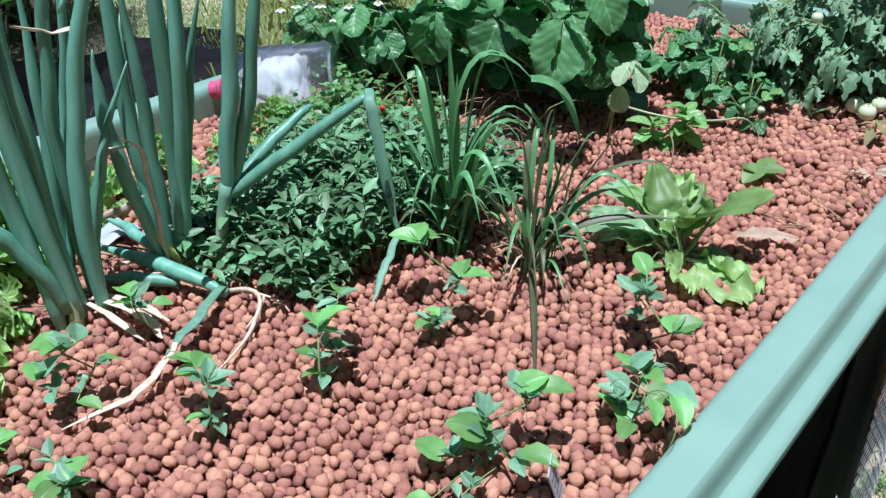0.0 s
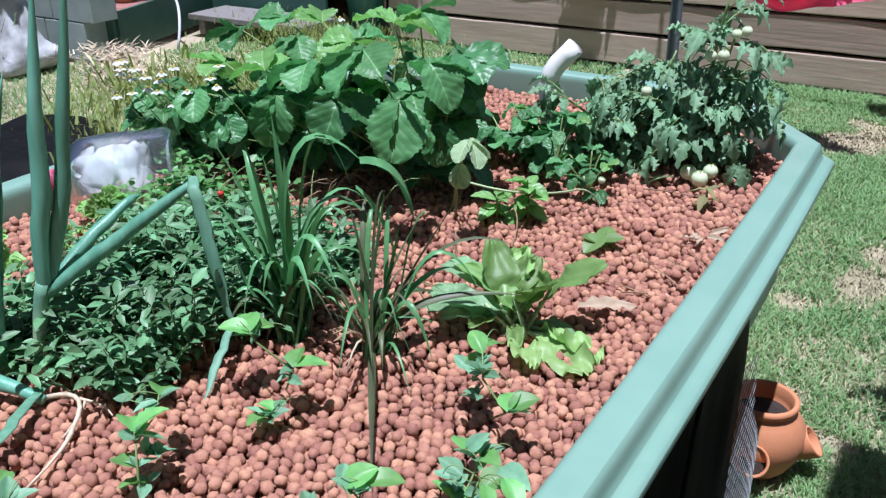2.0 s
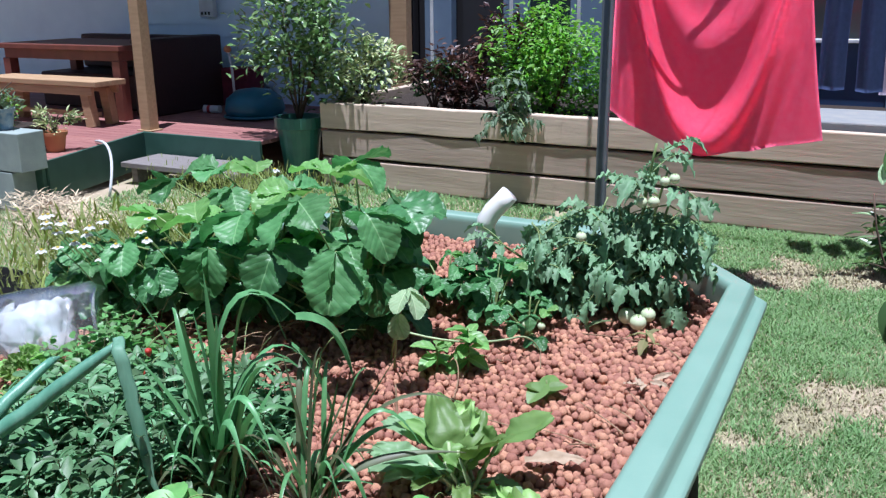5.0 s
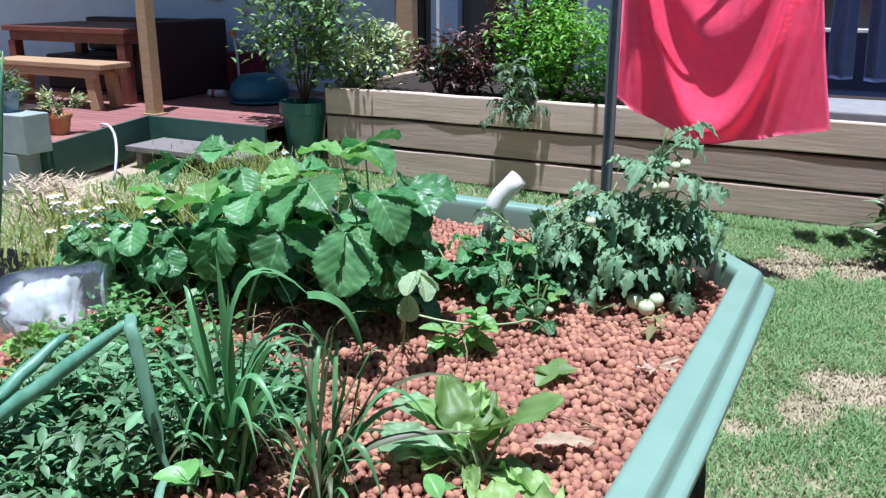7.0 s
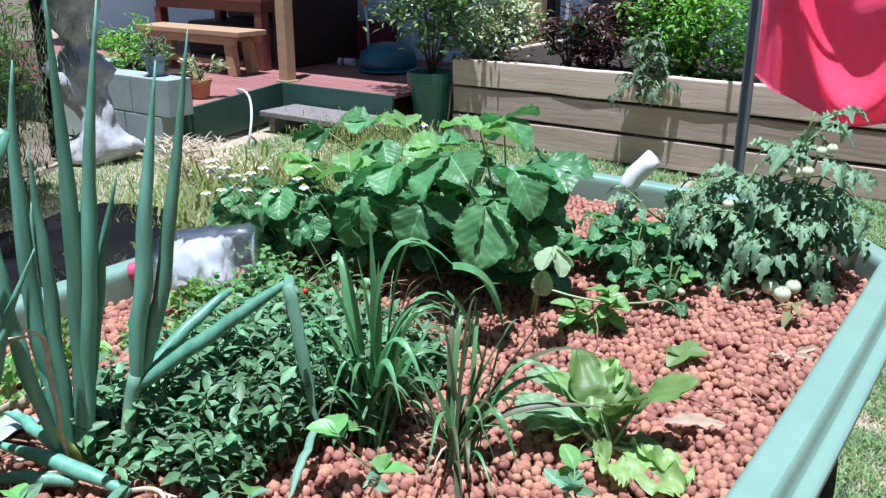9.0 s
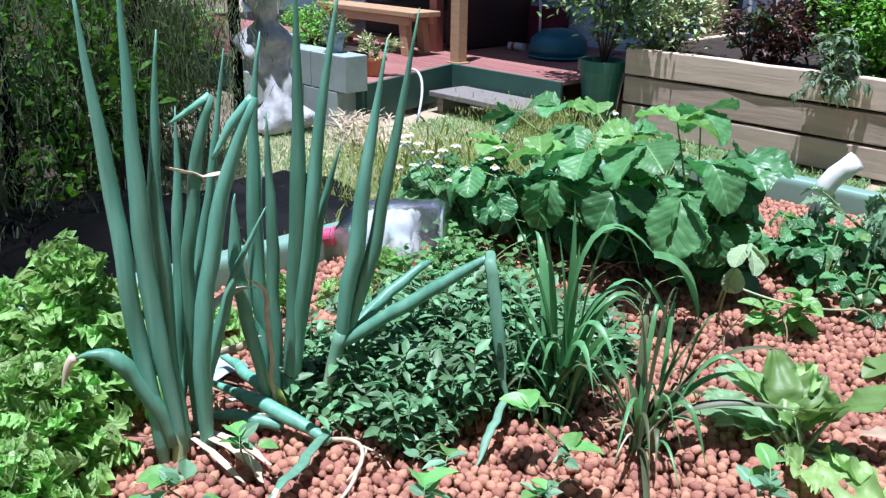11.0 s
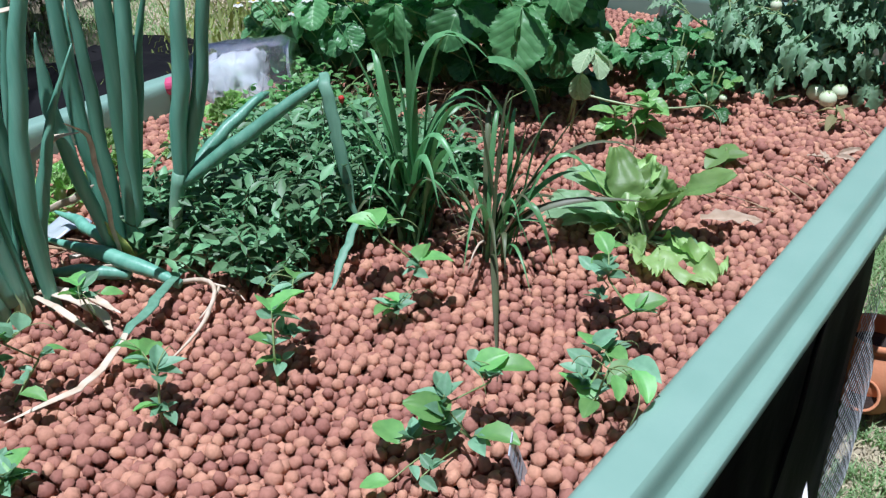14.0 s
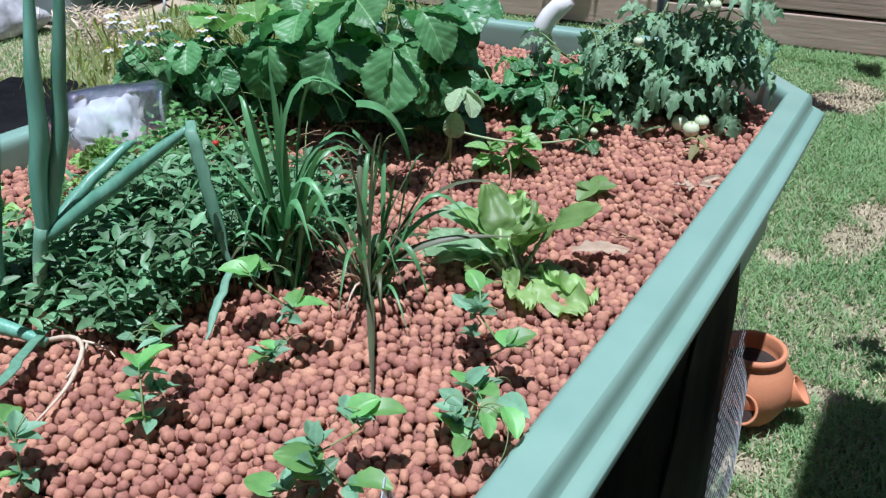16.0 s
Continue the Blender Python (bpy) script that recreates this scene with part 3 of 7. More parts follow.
for pts, w in (([(-0.412, -0.095, 0.728), (-0.355, -0.086, 0.732), (-0.30, -0.078, 0.724), (-0.268, -0.090, 0.720)], 0.012), ([(-0.405, -0.085, 0.730), (-0.35, -0.066, 0.728), (-0.295, -0.060, 0.720)], 0.010), ([(-0.41, -0.105, 0.724), (-0.35, -0.105, 0.726), (-0.285, -0.105, 0.719)], 0.009), ([(-0.40, -0.02, 0.726), (-0.36, 0.005, 0.735), (-0.33, 0.02, 0.724)], 0.013), ([(-0.47, -0.02, 0.722), (-0.44, 0.02, 0.726), (-0.40, 0.06, 0.722)], 0.012)):
    fold_blade(fallen, pts, w, PAPER, "dry_skin")
roots = thing("bare_root", (-0.25, 0.03, 0.715), "pale dry onion roots trailing over the pebbles", "root")
stem([(-0.288, 0.030, 0.722), (-0.235, 0.065, 0.738), (-0.205, 0.005, 0.722)], (0.0032, 0.003), PAPER, roots, "root")
stem([(-0.205, 0.005, 0.722), (-0.18, -0.02, 0.722), (-0.164, -0.085, 0.718)], (0.0034, 0.0012), PAPER, roots, "root")
stem([(-0.27, 0.04, 0.722), (-0.22, 0.06, 0.727), (-0.19, 0.05, 0.718)], (0.002, 0.001), PAPER, roots, "root")
stem([(-0.24, 0.05, 0.722), (-0.215, 0.03, 0.727), (-0.205, -0.01, 0.718)], (0.002, 0.001), PAPER, roots, "root")
litter = thing("dry_litter", (-0.46, -0.1, 0.71), "dry brown stalks lying between onions and lettuce", "plant litter")
lr = random.Random(8)
for i in range(14):
    x, y, a = lr.uniform(-0.55, -0.38), lr.uniform(-0.2, 0.02), lr.uniform(0, 3.14)
    d = Vector((math.cos(a), math.sin(a), 0)) * lr.uniform(0.03, 0.07)
    p = Vector((x, y, PEB_Z + 0.014))
    stem([p - d, p + Vector((0, 0, 0.008)), p + d], (0.0022, 0.001), DRY_STEM, litter, "stalk", 5, n=5)

# ---- strap-leaved chive clump ----
def strap(plant, base, tip, rise, w, mat, through_=None):
    """A flat grass-like blade that arches from base to tip."""
    o = Vector(plant.matrix_basis.translation)
    base, tip = Vector(base), Vector(tip)
    mid = base.lerp(tip, 0.42)
    mid.z = max(base.z, tip.z) + rise
    mid = Vector(through_) * 2 - (base + tip) / 2 if through_ else mid
    pts = bezier(base, mid, tip, 12)
    verts, faces = [], []
    side0 = (tip - base).cross(Vector((0, 0, 1)))
    side0 = side0.normalized() if side0.length > 1e-4 else Vector((1, 0, 0))
    r = random.Random(int(abs(tip.x * 7919 + tip.y * 104729) * 100))
    tw = r.uniform(-0.8, 0.8)
    for i, p in enumerate(pts):
        t = i / 11
        half = w * 0.74 * (0.55 + 0.9 * math.sin(math.pi * min(1, t * 0.8 + 0.15))) * (1 - t ** 5 * 0.92)
        d = (pts[min(i + 1, 11)] - pts[max(i - 1, 0)]).normalized()
        side = (Matrix.Rotation(tw * (t + 0.2), 3, d) @ side0).normalized()
        keel = side.cross(d) * half * 0.45
        for s in (-1, 0, 1):
            verts.append(p - o + side * half * s + (keel if s == 0 else Vector()))
    for i in range(11):
        for j in range(2):
            faces.append((i * 3 + j, i * 3 + j + 1, i * 3 + j + 4, i * 3 + j + 3))
    return mesh_from("blade", [tuple(v) for v in verts], faces, mat, plant, smooth=True)


cr = random.Random(21)
chive = thing("garlic_chive", (-0.135, 0.315, 0.70), "clump of green strap-leaved garlic chives", "chives")
G1 = Vector((-0.135, 0.315, 0.705))
for i in range(11):
    a, reach, h = cr.uniform(0, 6.28), cr.uniform(0.04, 0.16), cr.uniform(0.06, 0.26)
    tip = G1 + Vector((math.cos(a) * reach, math.sin(a) * reach, h))
    strap(chive, G1 + Vector((cr.uniform(-0.02, 0.02), cr.uniform(-0.02, 0.02), 0)), tip, cr.uniform(0.0, 0.12), cr.uniform(0.003, 0.0075), CHIVE)
for mid, tip, w in (((-0.149, 0.290, 0.88), (-0.195, 0.255, 1.025), 0.0085), ((-0.141, 0.300, 0.86), (-0.158, 0.287, 1.00), 0.0085), ((-0.132, 0.309, 0.88), (-0.142, 0.300, 0.985), 0.008), ((-0.126, 0.314, 0.85), (-0.121, 0.318, 0.976), 0.0075), ((-0.168, 0.277, 0.79), (-0.181, 0.265, 0.89), 0.008), ((-0.152, 0.290, 0.83), (-0.200, 0.248, 0.945), 0.008), ((-0.119, 0.320, 0.818), (-0.092, 0.343, 0.897), 0.009), ((-0.104, 0.334, 0.80), (-0.071, 0.363, 0.879), 0.008), ((-0.105, 0.335, 0.77), (-0.050, 0.381, 0.81), 0.007), ((-0.126, 0.313, 0.884), (-0.129, 0.311, 1.035), 0.006), ((-0.10, 0.345, 0.90), (-0.06, 0.42, 0.86), 0.007), ((-0.095, 0.335, 0.985), (-0.058, 0.372, 0.935), 0.004), ((-0.112, 0.326, 0.975), (-0.045, 0.385, 0.962), 0.0105)):
    strap(chive, G1 + Vector((cr.uniform(-0.014, 0.014), cr.uniform(-0.012, 0.012), 0)), tip, 0, w, CHIVE, mid)
strap(chive, (-0.049, 0.381, 0.965), (0.004, 0.427, 0.872), 0, 0.017, CHIVE, (-0.016, 0.409, 0.942))
strap(chive, (-0.055, 0.376, 0.93), (-0.02, 0.42, 0.80), 0, 0.008, CHIVE, (-0.034, 0.40, 0.88))
for i in range(16):
    a, reach, h = cr.uniform(-2.2, 1.6), cr.uniform(0.07, 0.17), cr.uniform(0.0, 0.13)
    tip = G1 + Vector((math.cos(a) * reach, math.sin(a) * reach, h))
    strap(chive, G1 + Vector((cr.uniform(-0.02, 0.02), cr.uniform(-0.02, 0.02), 0)), tip, cr.uniform(0.10, 0.22), cr.uniform(0.0025, 0.006), CHIVE_DARK if i % 5 == 0 else CHIVE)
chive_2 = thing("garlic_chive", (-0.016, 0.341, 0.70), "ageing garlic chive clump with dark and straw-coloured blades", "chives")
G2 = Vector((-0.016, 0.341, 0.705))
for i in range(9):
    a, reach, h = cr.uniform(-1.2, 3.6), cr.uniform(0.02, 0.12), cr.uniform(0.05, 0.24)
    tip = G2 + Vector((math.cos(a) * reach, math.sin(a) * reach, h))
    strap(chive_2, G2 + Vector((cr.uniform(-0.025, 0.025), cr.uniform(-0.025, 0.025), 0)), tip, cr.uniform(0.0, 0.08), cr.uniform(0.0028, 0.0055), cr.choice((CHIVE, CHIVE, CHIVE_DARK)))
for mid, tip, w, mat in (((-0.019, 0.339, 0.835), (-0.033, 0.329, 0.944), 0.007, CHIVE_DARK), ((-0.007, 0.347, 0.834), (0.007, 0.357, 0.943), 0.0065, CHIVE), ((0.004, 0.356, 0.809), (0.047, 0.386, 0.915), 0.007, CHIVE_DARK), ((0.020, 0.364, 0.80), (0.088, 0.415, 0.94), 0.005, CHIVE_DARK), ((0.060, 0.395, 0.855), (0.150, 0.458, 0.852), 0.0055, CHIVE_DARK), ((0.040, 0.38, 0.778), (0.150, 0.46, 0.785), 0.006, CHIVE_DARK), ((-0.032, 0.329, 0.80), (-0.062, 0.308, 0.869), 0.008, CHIVE), ((-0.039, 0.324, 0.777), (-0.073, 0.300, 0.837), 0.007, CHIVE), ((0.001, 0.353, 0.792), (0.021, 0.367, 0.897), 0.0075, CHIVE), ((0.030, 0.375, 0.80), (0.075, 0.41, 0.83), 0.0085, CHIVE), ((0.005, 0.35, 0.76), (0.055, 0.39, 0.75), 0.006, CHIVE)):
    strap(chive_2, G2 + Vector((cr.uniform(-0.012, 0.012), cr.uniform(-0.012, 0.012), 0)), tip, 0, w, mat, mid)
for i in range(14):
    a, reach, h = cr.uniform(-1.6, 2.2), cr.uniform(0.05, 0.15), cr.uniform(0.0, 0.10)
    tip = G2 + Vector((math.cos(a) * reach, math.sin(a) * reach, h))
    strap(chive_2, G2 + Vector((cr.uniform(-0.025, 0.025), cr.uniform(-0.02, 0.02), 0)), tip, cr.uniform(0.06, 0.16), cr.uniform(0.002, 0.0048), cr.choice((CHIVE, CHIVE_DARK)))
strap(chive_2, (-0.008, 0.333, 0.71), (0.16, 0.10, 0.716), 0, 0.0050, CHIVE_DARK, (0.06, 0.24, 0.745))
for i in range(16):
    a = cr.uniform(0, 6.28)
    q = cr.uniform(0.5, 1.3)
    stem([G2, G2 + Vector((math.cos(a) * 0.025, math.sin(a) * 0.025, 0.06 * q)), G2 + Vector((math.cos(a) * 0.06 * q, math.sin(a) * 0.06 * q, 0.012 + 0.04 * (i % 3)))], (0.0026, 0.001), PAPER if i % 4 == 0 else DRY_STEM, chive_2, "dry_blade", 5, n=6)

# ---- low herb patch ----
def tiny_leaves(name, spots, length, width, mat, parent, seed=0):
    """Many small pointed leaves in one mesh; spots: rows of place and heading, pitch."""
    r = np.random.default_rng(seed)
    prof = np.array([(0, 0, 0), (-0.32, 0.22, 0.05), (0.32, 0.22, 0.05), (-0.5, 0.48, 0.09), (0, 0.5, 0), (0.5, 0.48, 0.09), (-0.3, 0.8, 0.02), (0.3, 0.8, 0.02), (0, 1, -0.1)])
    fc = [(0, 2, 4, 1), (1, 4, 3), (2, 5, 4), (3, 4, 8, 6), (4, 5, 7, 8)]
    verts, faces = [], []
    for i, (x, y, z, hd, pt) in enumerate(spots):
        s = r.uniform(0.65, 1.25)
        m = aim((x, y, z), math.degrees(hd), math.degrees(pt), r.uniform(-35, 35))
        for p in prof:
            verts.append(tuple(m @ Vector((p[0] * width * s, p[1] * length * s, p[2] * length * s))))
        faces += [tuple(i * 9 + k for k in f) for f in fc]
    ob = mesh_from(name, verts, faces, mat, parent, smooth=True)
    return ob


orr = np.random.default_rng(3)
spots_l, stems_bm = [], bmesh.new()
for i in range(430):
    while True:
        x, y = orr.uniform(-0.58, 0.02), orr.uniform(0.0, 0.60)
        u, v = x - (-0.30), y - 0.305
        p, q = u * 0.8 + v * 0.6, -u * 0.6 + v * 0.8
        if (p / 0.28) ** 2 + (q / 0.235) ** 2 < 1 and not (x > -0.18 and y < 0.27) and not (x > -0.15 and y > 0.27):
            break
    top = 0.745 + 0.075 * (1 - ((p / 0.28) ** 2 + (q / 0.28) ** 2)) + orr.uniform(-0.035, 0.03)
    a, lean = orr.uniform(0, 6.28), orr.uniform(0.0, 0.045)
    foot, head = Vector((x, y, PEB_Z + 0.003)), Vector((x + math.cos(a) * lean, y + math.sin(a) * lean, top))
    add_tube(stems_bm, [foot, foot.lerp(head, 0.5) + Vector((0, 0, 0.008)), head], [0.0012, 0.001, 0.0007], 4)
    h0 = orr.uniform(0, 6.28)
    for k in range(6):
        t = 0.35 + 0.65 * k / 5
        pnt = foot.lerp(head, t)
        for s in (0, 1):
            spots_l.append((pnt.x, pnt.y, pnt.z, h0 + k * 1.571 + s * 3.1416 + orr.normal() * 0.3, orr.uniform(-0.55, 0.8)))
herb = thing("herb_patch", (0, 0, 0), "dense low patch of small-leaved dark green herb", "herb")
tagged(part("undergrowth", stems_bm, HERB_STEM, herb), kind="stuff")
tagged(tiny_leaves("foliage", spots_l, 0.0275, 0.0118, OREGANO, herb, 4), kind="stuff")
spots_p, stems_p = [], bmesh.new()
for i in range(120):
    x, y = -0.53 + orr.normal() * 0.075, 0.53 + orr.normal() * 0.055
    foot, head = Vector((x, y, PEB_Z + 0.003)), Vector((x + orr.normal() * 0.02, y + orr.normal() * 0.02, 0.765 + orr.uniform(-0.02, 0.05)))
    add_tube(stems_p, [foot, foot.lerp(head, 0.5), head], [0.0012, 0.001, 0.0007], 4)
    for k in range(9):
        pnt = foot.lerp(head, 0.5 + 0.5 * k / 8)
        spots_p.append((pnt.x + orr.normal() * 0.008, pnt.y + orr.normal() * 0.008, pnt.z, orr.uniform(0, 6.28), orr.uniform(-0.2, 0.6)))
parsley = thing("light_herb", (0, 0, 0), "light green leafy herb beside the plastic bottle", "herb")
tagged(part("undergrowth", stems_p, HERB_STEM, parsley), kind="stuff")
tagged(tiny_leaves("foliage", spots_p, 0.019, 0.014, PARSLEY, parsley, 6), kind="stuff")

# ---- pea seedlings ----
PEA_LEAVES = [leaf_mesh("pea_leaf_mesh", PEA, 0.036, 0.030, oval, 8, 4, fd, dr, 0.006, 4, 0.02, seed=3 * i) for i, (fd, dr) in enumerate(((0.45, 0.3), (0.2, 0.5)))] + [leaf_mesh("pea_leaf_mesh", PEA_GREY, 0.032, 0.019, spear, 6, 3, 0.5, 0.1, seed=9)]


def pea(x, y, height, lean, leaves, seed, big=1.0, label="pea seedling with rounded pale green leaves in clay pebbles"):
    """A young pea: a thin zigzag stem, paired leaves and a curling tendril."""
    r = random.Random(seed)
    z = surface_z(x, y)
    plant = thing("pea_seedling", (x, y, z), label, "pea plant", "pea seedlings")
    top = Vector((x + lean[0], y + lean[1], z + height))
    base = Vector((x, y, z - 0.004))
    pts = [base.lerp(top, t) + Vector((r.uniform(-0.004, 0.004), r.uniform(-0.004, 0.004), 0)) for t in (0, 0.25, 0.5, 0.75, 1)]
    stem(pts, (0.0016, 0.0011), STEM, plant)
    a = r.uniform(0, 360)
    for i in range(leaves):
        t = 0.25 + 0.75 * i / max(1, leaves - 1)
        p = base.lerp(top, t)
        a += 137 + r.uniform(-25, 25)
        grey = r.random() < 0.4
        me = PEA_LEAVES[2] if grey else PEA_LEAVES[r.randrange(2)]
        out = Vector((-math.sin(radians(a)), math.cos(radians(a)), 0.35)) * 0.012 * r.uniform(0.6, 1.8)
        stem([p, p + out], (0.0009, 0.0007), STEM, plant, "leaf_stalk", 4)
        put("leaf", me, aim(p + out, a, r.uniform(-15, 35), r.uniform(-25, 25), big * r.uniform(0.7, 1.2)), plant)
        if i % 2:
            put("leaf", PEA_LEAVES[2], aim(p + out * 0.3, a + 120, r.uniform(5, 60), r.uniform(-30, 30), big * r.uniform(0.55, 0.95)), plant)
    for s in range(2):
        b = radians(r.uniform(0, 360))
        d = Vector((math.cos(b), math.sin(b), 0))
        stem([top, top + d * 0.03 + Vector((0, 0, 0.02)), top + d * r.uniform(0.03, 0.055) - Vector((0, 0, 0.006))], (0.0007, 0.0004), STEM, plant, "tendril", 4)
    return plant


def pea_shoot(x, y, leaves, seed):
    """A pea seedling whose leaves are given one by one: place, heading, size and sort (0 broad and pale, 1 narrow and greyish)."""
    r = random.Random(seed)
    z = surface_z(x, y)
    plant = thing("pea_seedling", (x, y, z), "pea seedling with rounded pale green leaves in clay pebbles", "pea plant", "pea seedlings")
    base = Vector((x, y, z - 0.004))
    tops = sorted(leaves, key=lambda q: q[2])
    line_ = [base] + [base.lerp(Vector(q[:3]), 0.85) for q in tops[len(tops) // 3 :: 2]]
    stem(line_ if len(line_) != 3 else line_ + [Vector(tops[-1][:3])], (0.0017, 0.0010), STEM, plant)
    for i, (lx, ly, lz, hd, size, sort) in enumerate(leaves):
        p = Vector((lx, ly, lz))
        near = min((base.lerp(q, k / 6) for q in line_[1:] for k in range(7)), key=lambda q: (q - p).length)
        stem([near, near.lerp(p, 0.5) + Vector((0, 0, 0.004)), p], (0.0010, 0.0008), STEM, plant, "leaf_stalk", 4, n=4)
        put("leaf", PEA_LEAVES[2 if sort else r.randrange(2)], aim(p, hd, r.uniform(-8, 28), r.uniform(-30, 30), size * 0.86), plant)
        put("leaf", PEA_LEAVES[2], aim(near.lerp(p, 0.6), hd + r.choice((55, -55, 110, -110)), r.uniform(-10, 40), r.uniform(-30, 30), size * 0.72), plant)
        for k in range(2):
            put("leaf", PEA_LEAVES[2], aim(near.lerp(p, r.uniform(0.1, 0.7)), r.uniform(0, 360), r.uniform(0, 60), r.uniform(-30, 30), size * r.uniform(0.45, 0.75)), plant)
        if i % 2 == 0:
            put("leaf", PEA_LEAVES[r.choice((0, 2))], aim(near.lerp(p, 0.8), hd + r.choice((70, -70)), r.uniform(0, 45), r.uniform(-30, 30), size * 0.8), plant)
    for k in range(2):
        t = Vector(tops[-1 - k][:3])
        b = radians(r.uniform(0, 360))
        d = Vector((math.cos(b), math.sin(b), 0))
        stem([t, t + d * 0.03 + Vector((0, 0, 0.02)), t + d * r.uniform(0.03, 0.055) - Vector((0, 0, 0.006))], (0.0007, 0.0004), STEM, plant, "tendril", 4)
    return plant


pea_shoot(0.177, -0.019, ((0.187, -0.027, 0.765, 66, 1.40, 0), (0.185, -0.022, 0.750, 86, 1.14, 0), (0.154, -0.057, 0.740, 68, 1.25, 0), (0.218, -0.017, 0.755, -73, 1.3, 0), (0.177, 0.033, 0.785, 29, 1.2, 1), (0.198, 0.046, 0.785, -49, 1.15, 0), (0.176, -0.012, 0.780, 50, 1.2, 1), (0.178, 0.0, 0.745, -150, 1.1, 1), (0.193, -0.072, 0.730, -96, 0.8, 1), (0.173, -0.093, 0.730, 129, 0.8, 0)), 1)
pea_shoot(0.249, 0.139, ((0.235, 0.166, 0.760, 27, 1.25, 0), (0.244, 0.140, 0.735, -139, 1.1, 0), (0.237, 0.140, 0.740, 94, 0.86, 1), (0.254, 0.135, 0.735, -88, 0.8, 1), (0.249, 0.179, 0.750, -41, 1.0, 1)), 2)
pea_shoot(0.191, 0.296, ((0.251, 0.237, 0.770, 24, 1.25, 0), (0.200, 0.266, 0.790, 23, 1.3, 1), (0.170, 0.287, 0.770, 76, 1.0, 1), (0.196, 0.256, 0.755, 82, 0.85, 1), (0.183, 0.297, 0.800, -9, 1.1, 0)), 3)
pea_shoot(-0.035, -0.040, ((-0.056, -0.017, 0.790, 54, 1.4, 0), (-0.073, 0.034, 0.800, 39, 1.25, 0), (-0.058, -0.010, 0.755, -38, 0.8, 1), (-0.048, -0.028, 0.755, 96, 1.0, 0), (-0.046, -0.023, 0.730, -139, 0.96, 1), (-0.104, 0.019, 0.790, 108, 0.8, 1), (-0.037, -0.005, 0.760, -15, 0.75, 1)), 4)
pea_shoot(-0.083, -0.155, ((-0.124, -0.138, 0.780, 101, 1.1, 0), (-0.112, -0.143, 0.770, 104, 0.92, 0), (-0.092, -0.143, 0.775, 49, 1.2, 1), (-0.078, -0.152, 0.730, -102, 0.85, 1), (-0.086, -0.154, 0.735, 152, 0.8, 0)), 5)
pea_shoot(-0.023, 0.147, ((-0.017, 0.132, 0.730, 103, 1.0, 1), (-0.012, 0.135, 0.730, -47, 0.9, 1), (-0.009, 0.143, 0.735, 19, 0.9, 1)), 6)
pea_shoot(-0.064, 0.215, ((-0.081, 0.184, 0.800, 48, 1.35, 0), (-0.084, 0.202, 0.795, 0, 0.9, 0), (-0.009, 0.181, 0.775, -39, 1.2, 0), (-0.009, 0.169, 0.765, -98, 0.85, 1)), 7)
pea_shoot(-0.262, -0.228, ((-0.260, -0.212, 0.790, 139, 1.14, 0), (-0.230, -0.207, 0.800, 58, 1.3, 1), (-0.245, -0.255, 0.770, 56, 1.2, 0), (-0.203, -0.236, 0.750, -59, 0.9, 0), (-0.231, -0.189, 0.765, -9, 0.8, 0), (-0.214, -0.255, 0.755, 71, 1.0, 1)), 8)
pea_shoot(-0.132, -0.299, ((-0.119, -0.309, 0.740, 125, 1.0, 0), (-0.108, -0.302, 0.745, 27, 1.0, 0), (-0.116, -0.307, 0.730, -104, 0.8, 1), (-0.113, -0.296, 0.735, -38, 0.75, 1), (-0.146, -0.298, 0.750, 63, 0.85, 1)), 9)
pea_shoot(-0.320, -0.078, ((-0.294, -0.102, 0.780, 78, 1.25, 0), (-0.282, -0.085, 0.765, -30, 0.75, 0), (-0.292, -0.105, 0.770, 49, 0.9, 1)), 10)
pea(-0.20, -0.335, 0.06, (-0.03, 0.0), 7, 13, 0.85)

rim_pea = pea(0.262, 0.115, 0.07, (0.02, 0.0), 5, 41, 0.9)
put("leaf", PEA_LEAVES[2], aim((0.295, 0.135, 0.783), -110, 4, 10, 1.35), rim_pea)
put("leaf", PEA_LEAVES[0], aim((0.31, 0.115, 0.790), -125, -8, -15, 0.95), rim_pea)
stem([(0.282, 0.115, 0.775), (0.29, 0.12, 0.79), (0.31, 0.115, 0.790)], (0.001, 0.0008), STEM, rim_pea, "leaf_stalk", 4)
stem([(0.30, 0.11, 0.79), (0.34, 0.09, 0.80), (0.335, 0.06, 0.772)], (0.0007, 0.0004), STEM, rim_pea, "tendril", 4)

# ---- bolting leafy green ----
def beet_set(mat, droops, seed, wide=0.058, frill=0.05, crumple=0.16, fold=0.35):
    return [leaf_mesh("bolting_leaf_mesh", mat, 0.090, wide * 0.74, paddle, 26, 8, fold, dr, 0.004, 7, frill, crumple=crumple, seed=seed + i) for i, dr in enumerate(droops)]


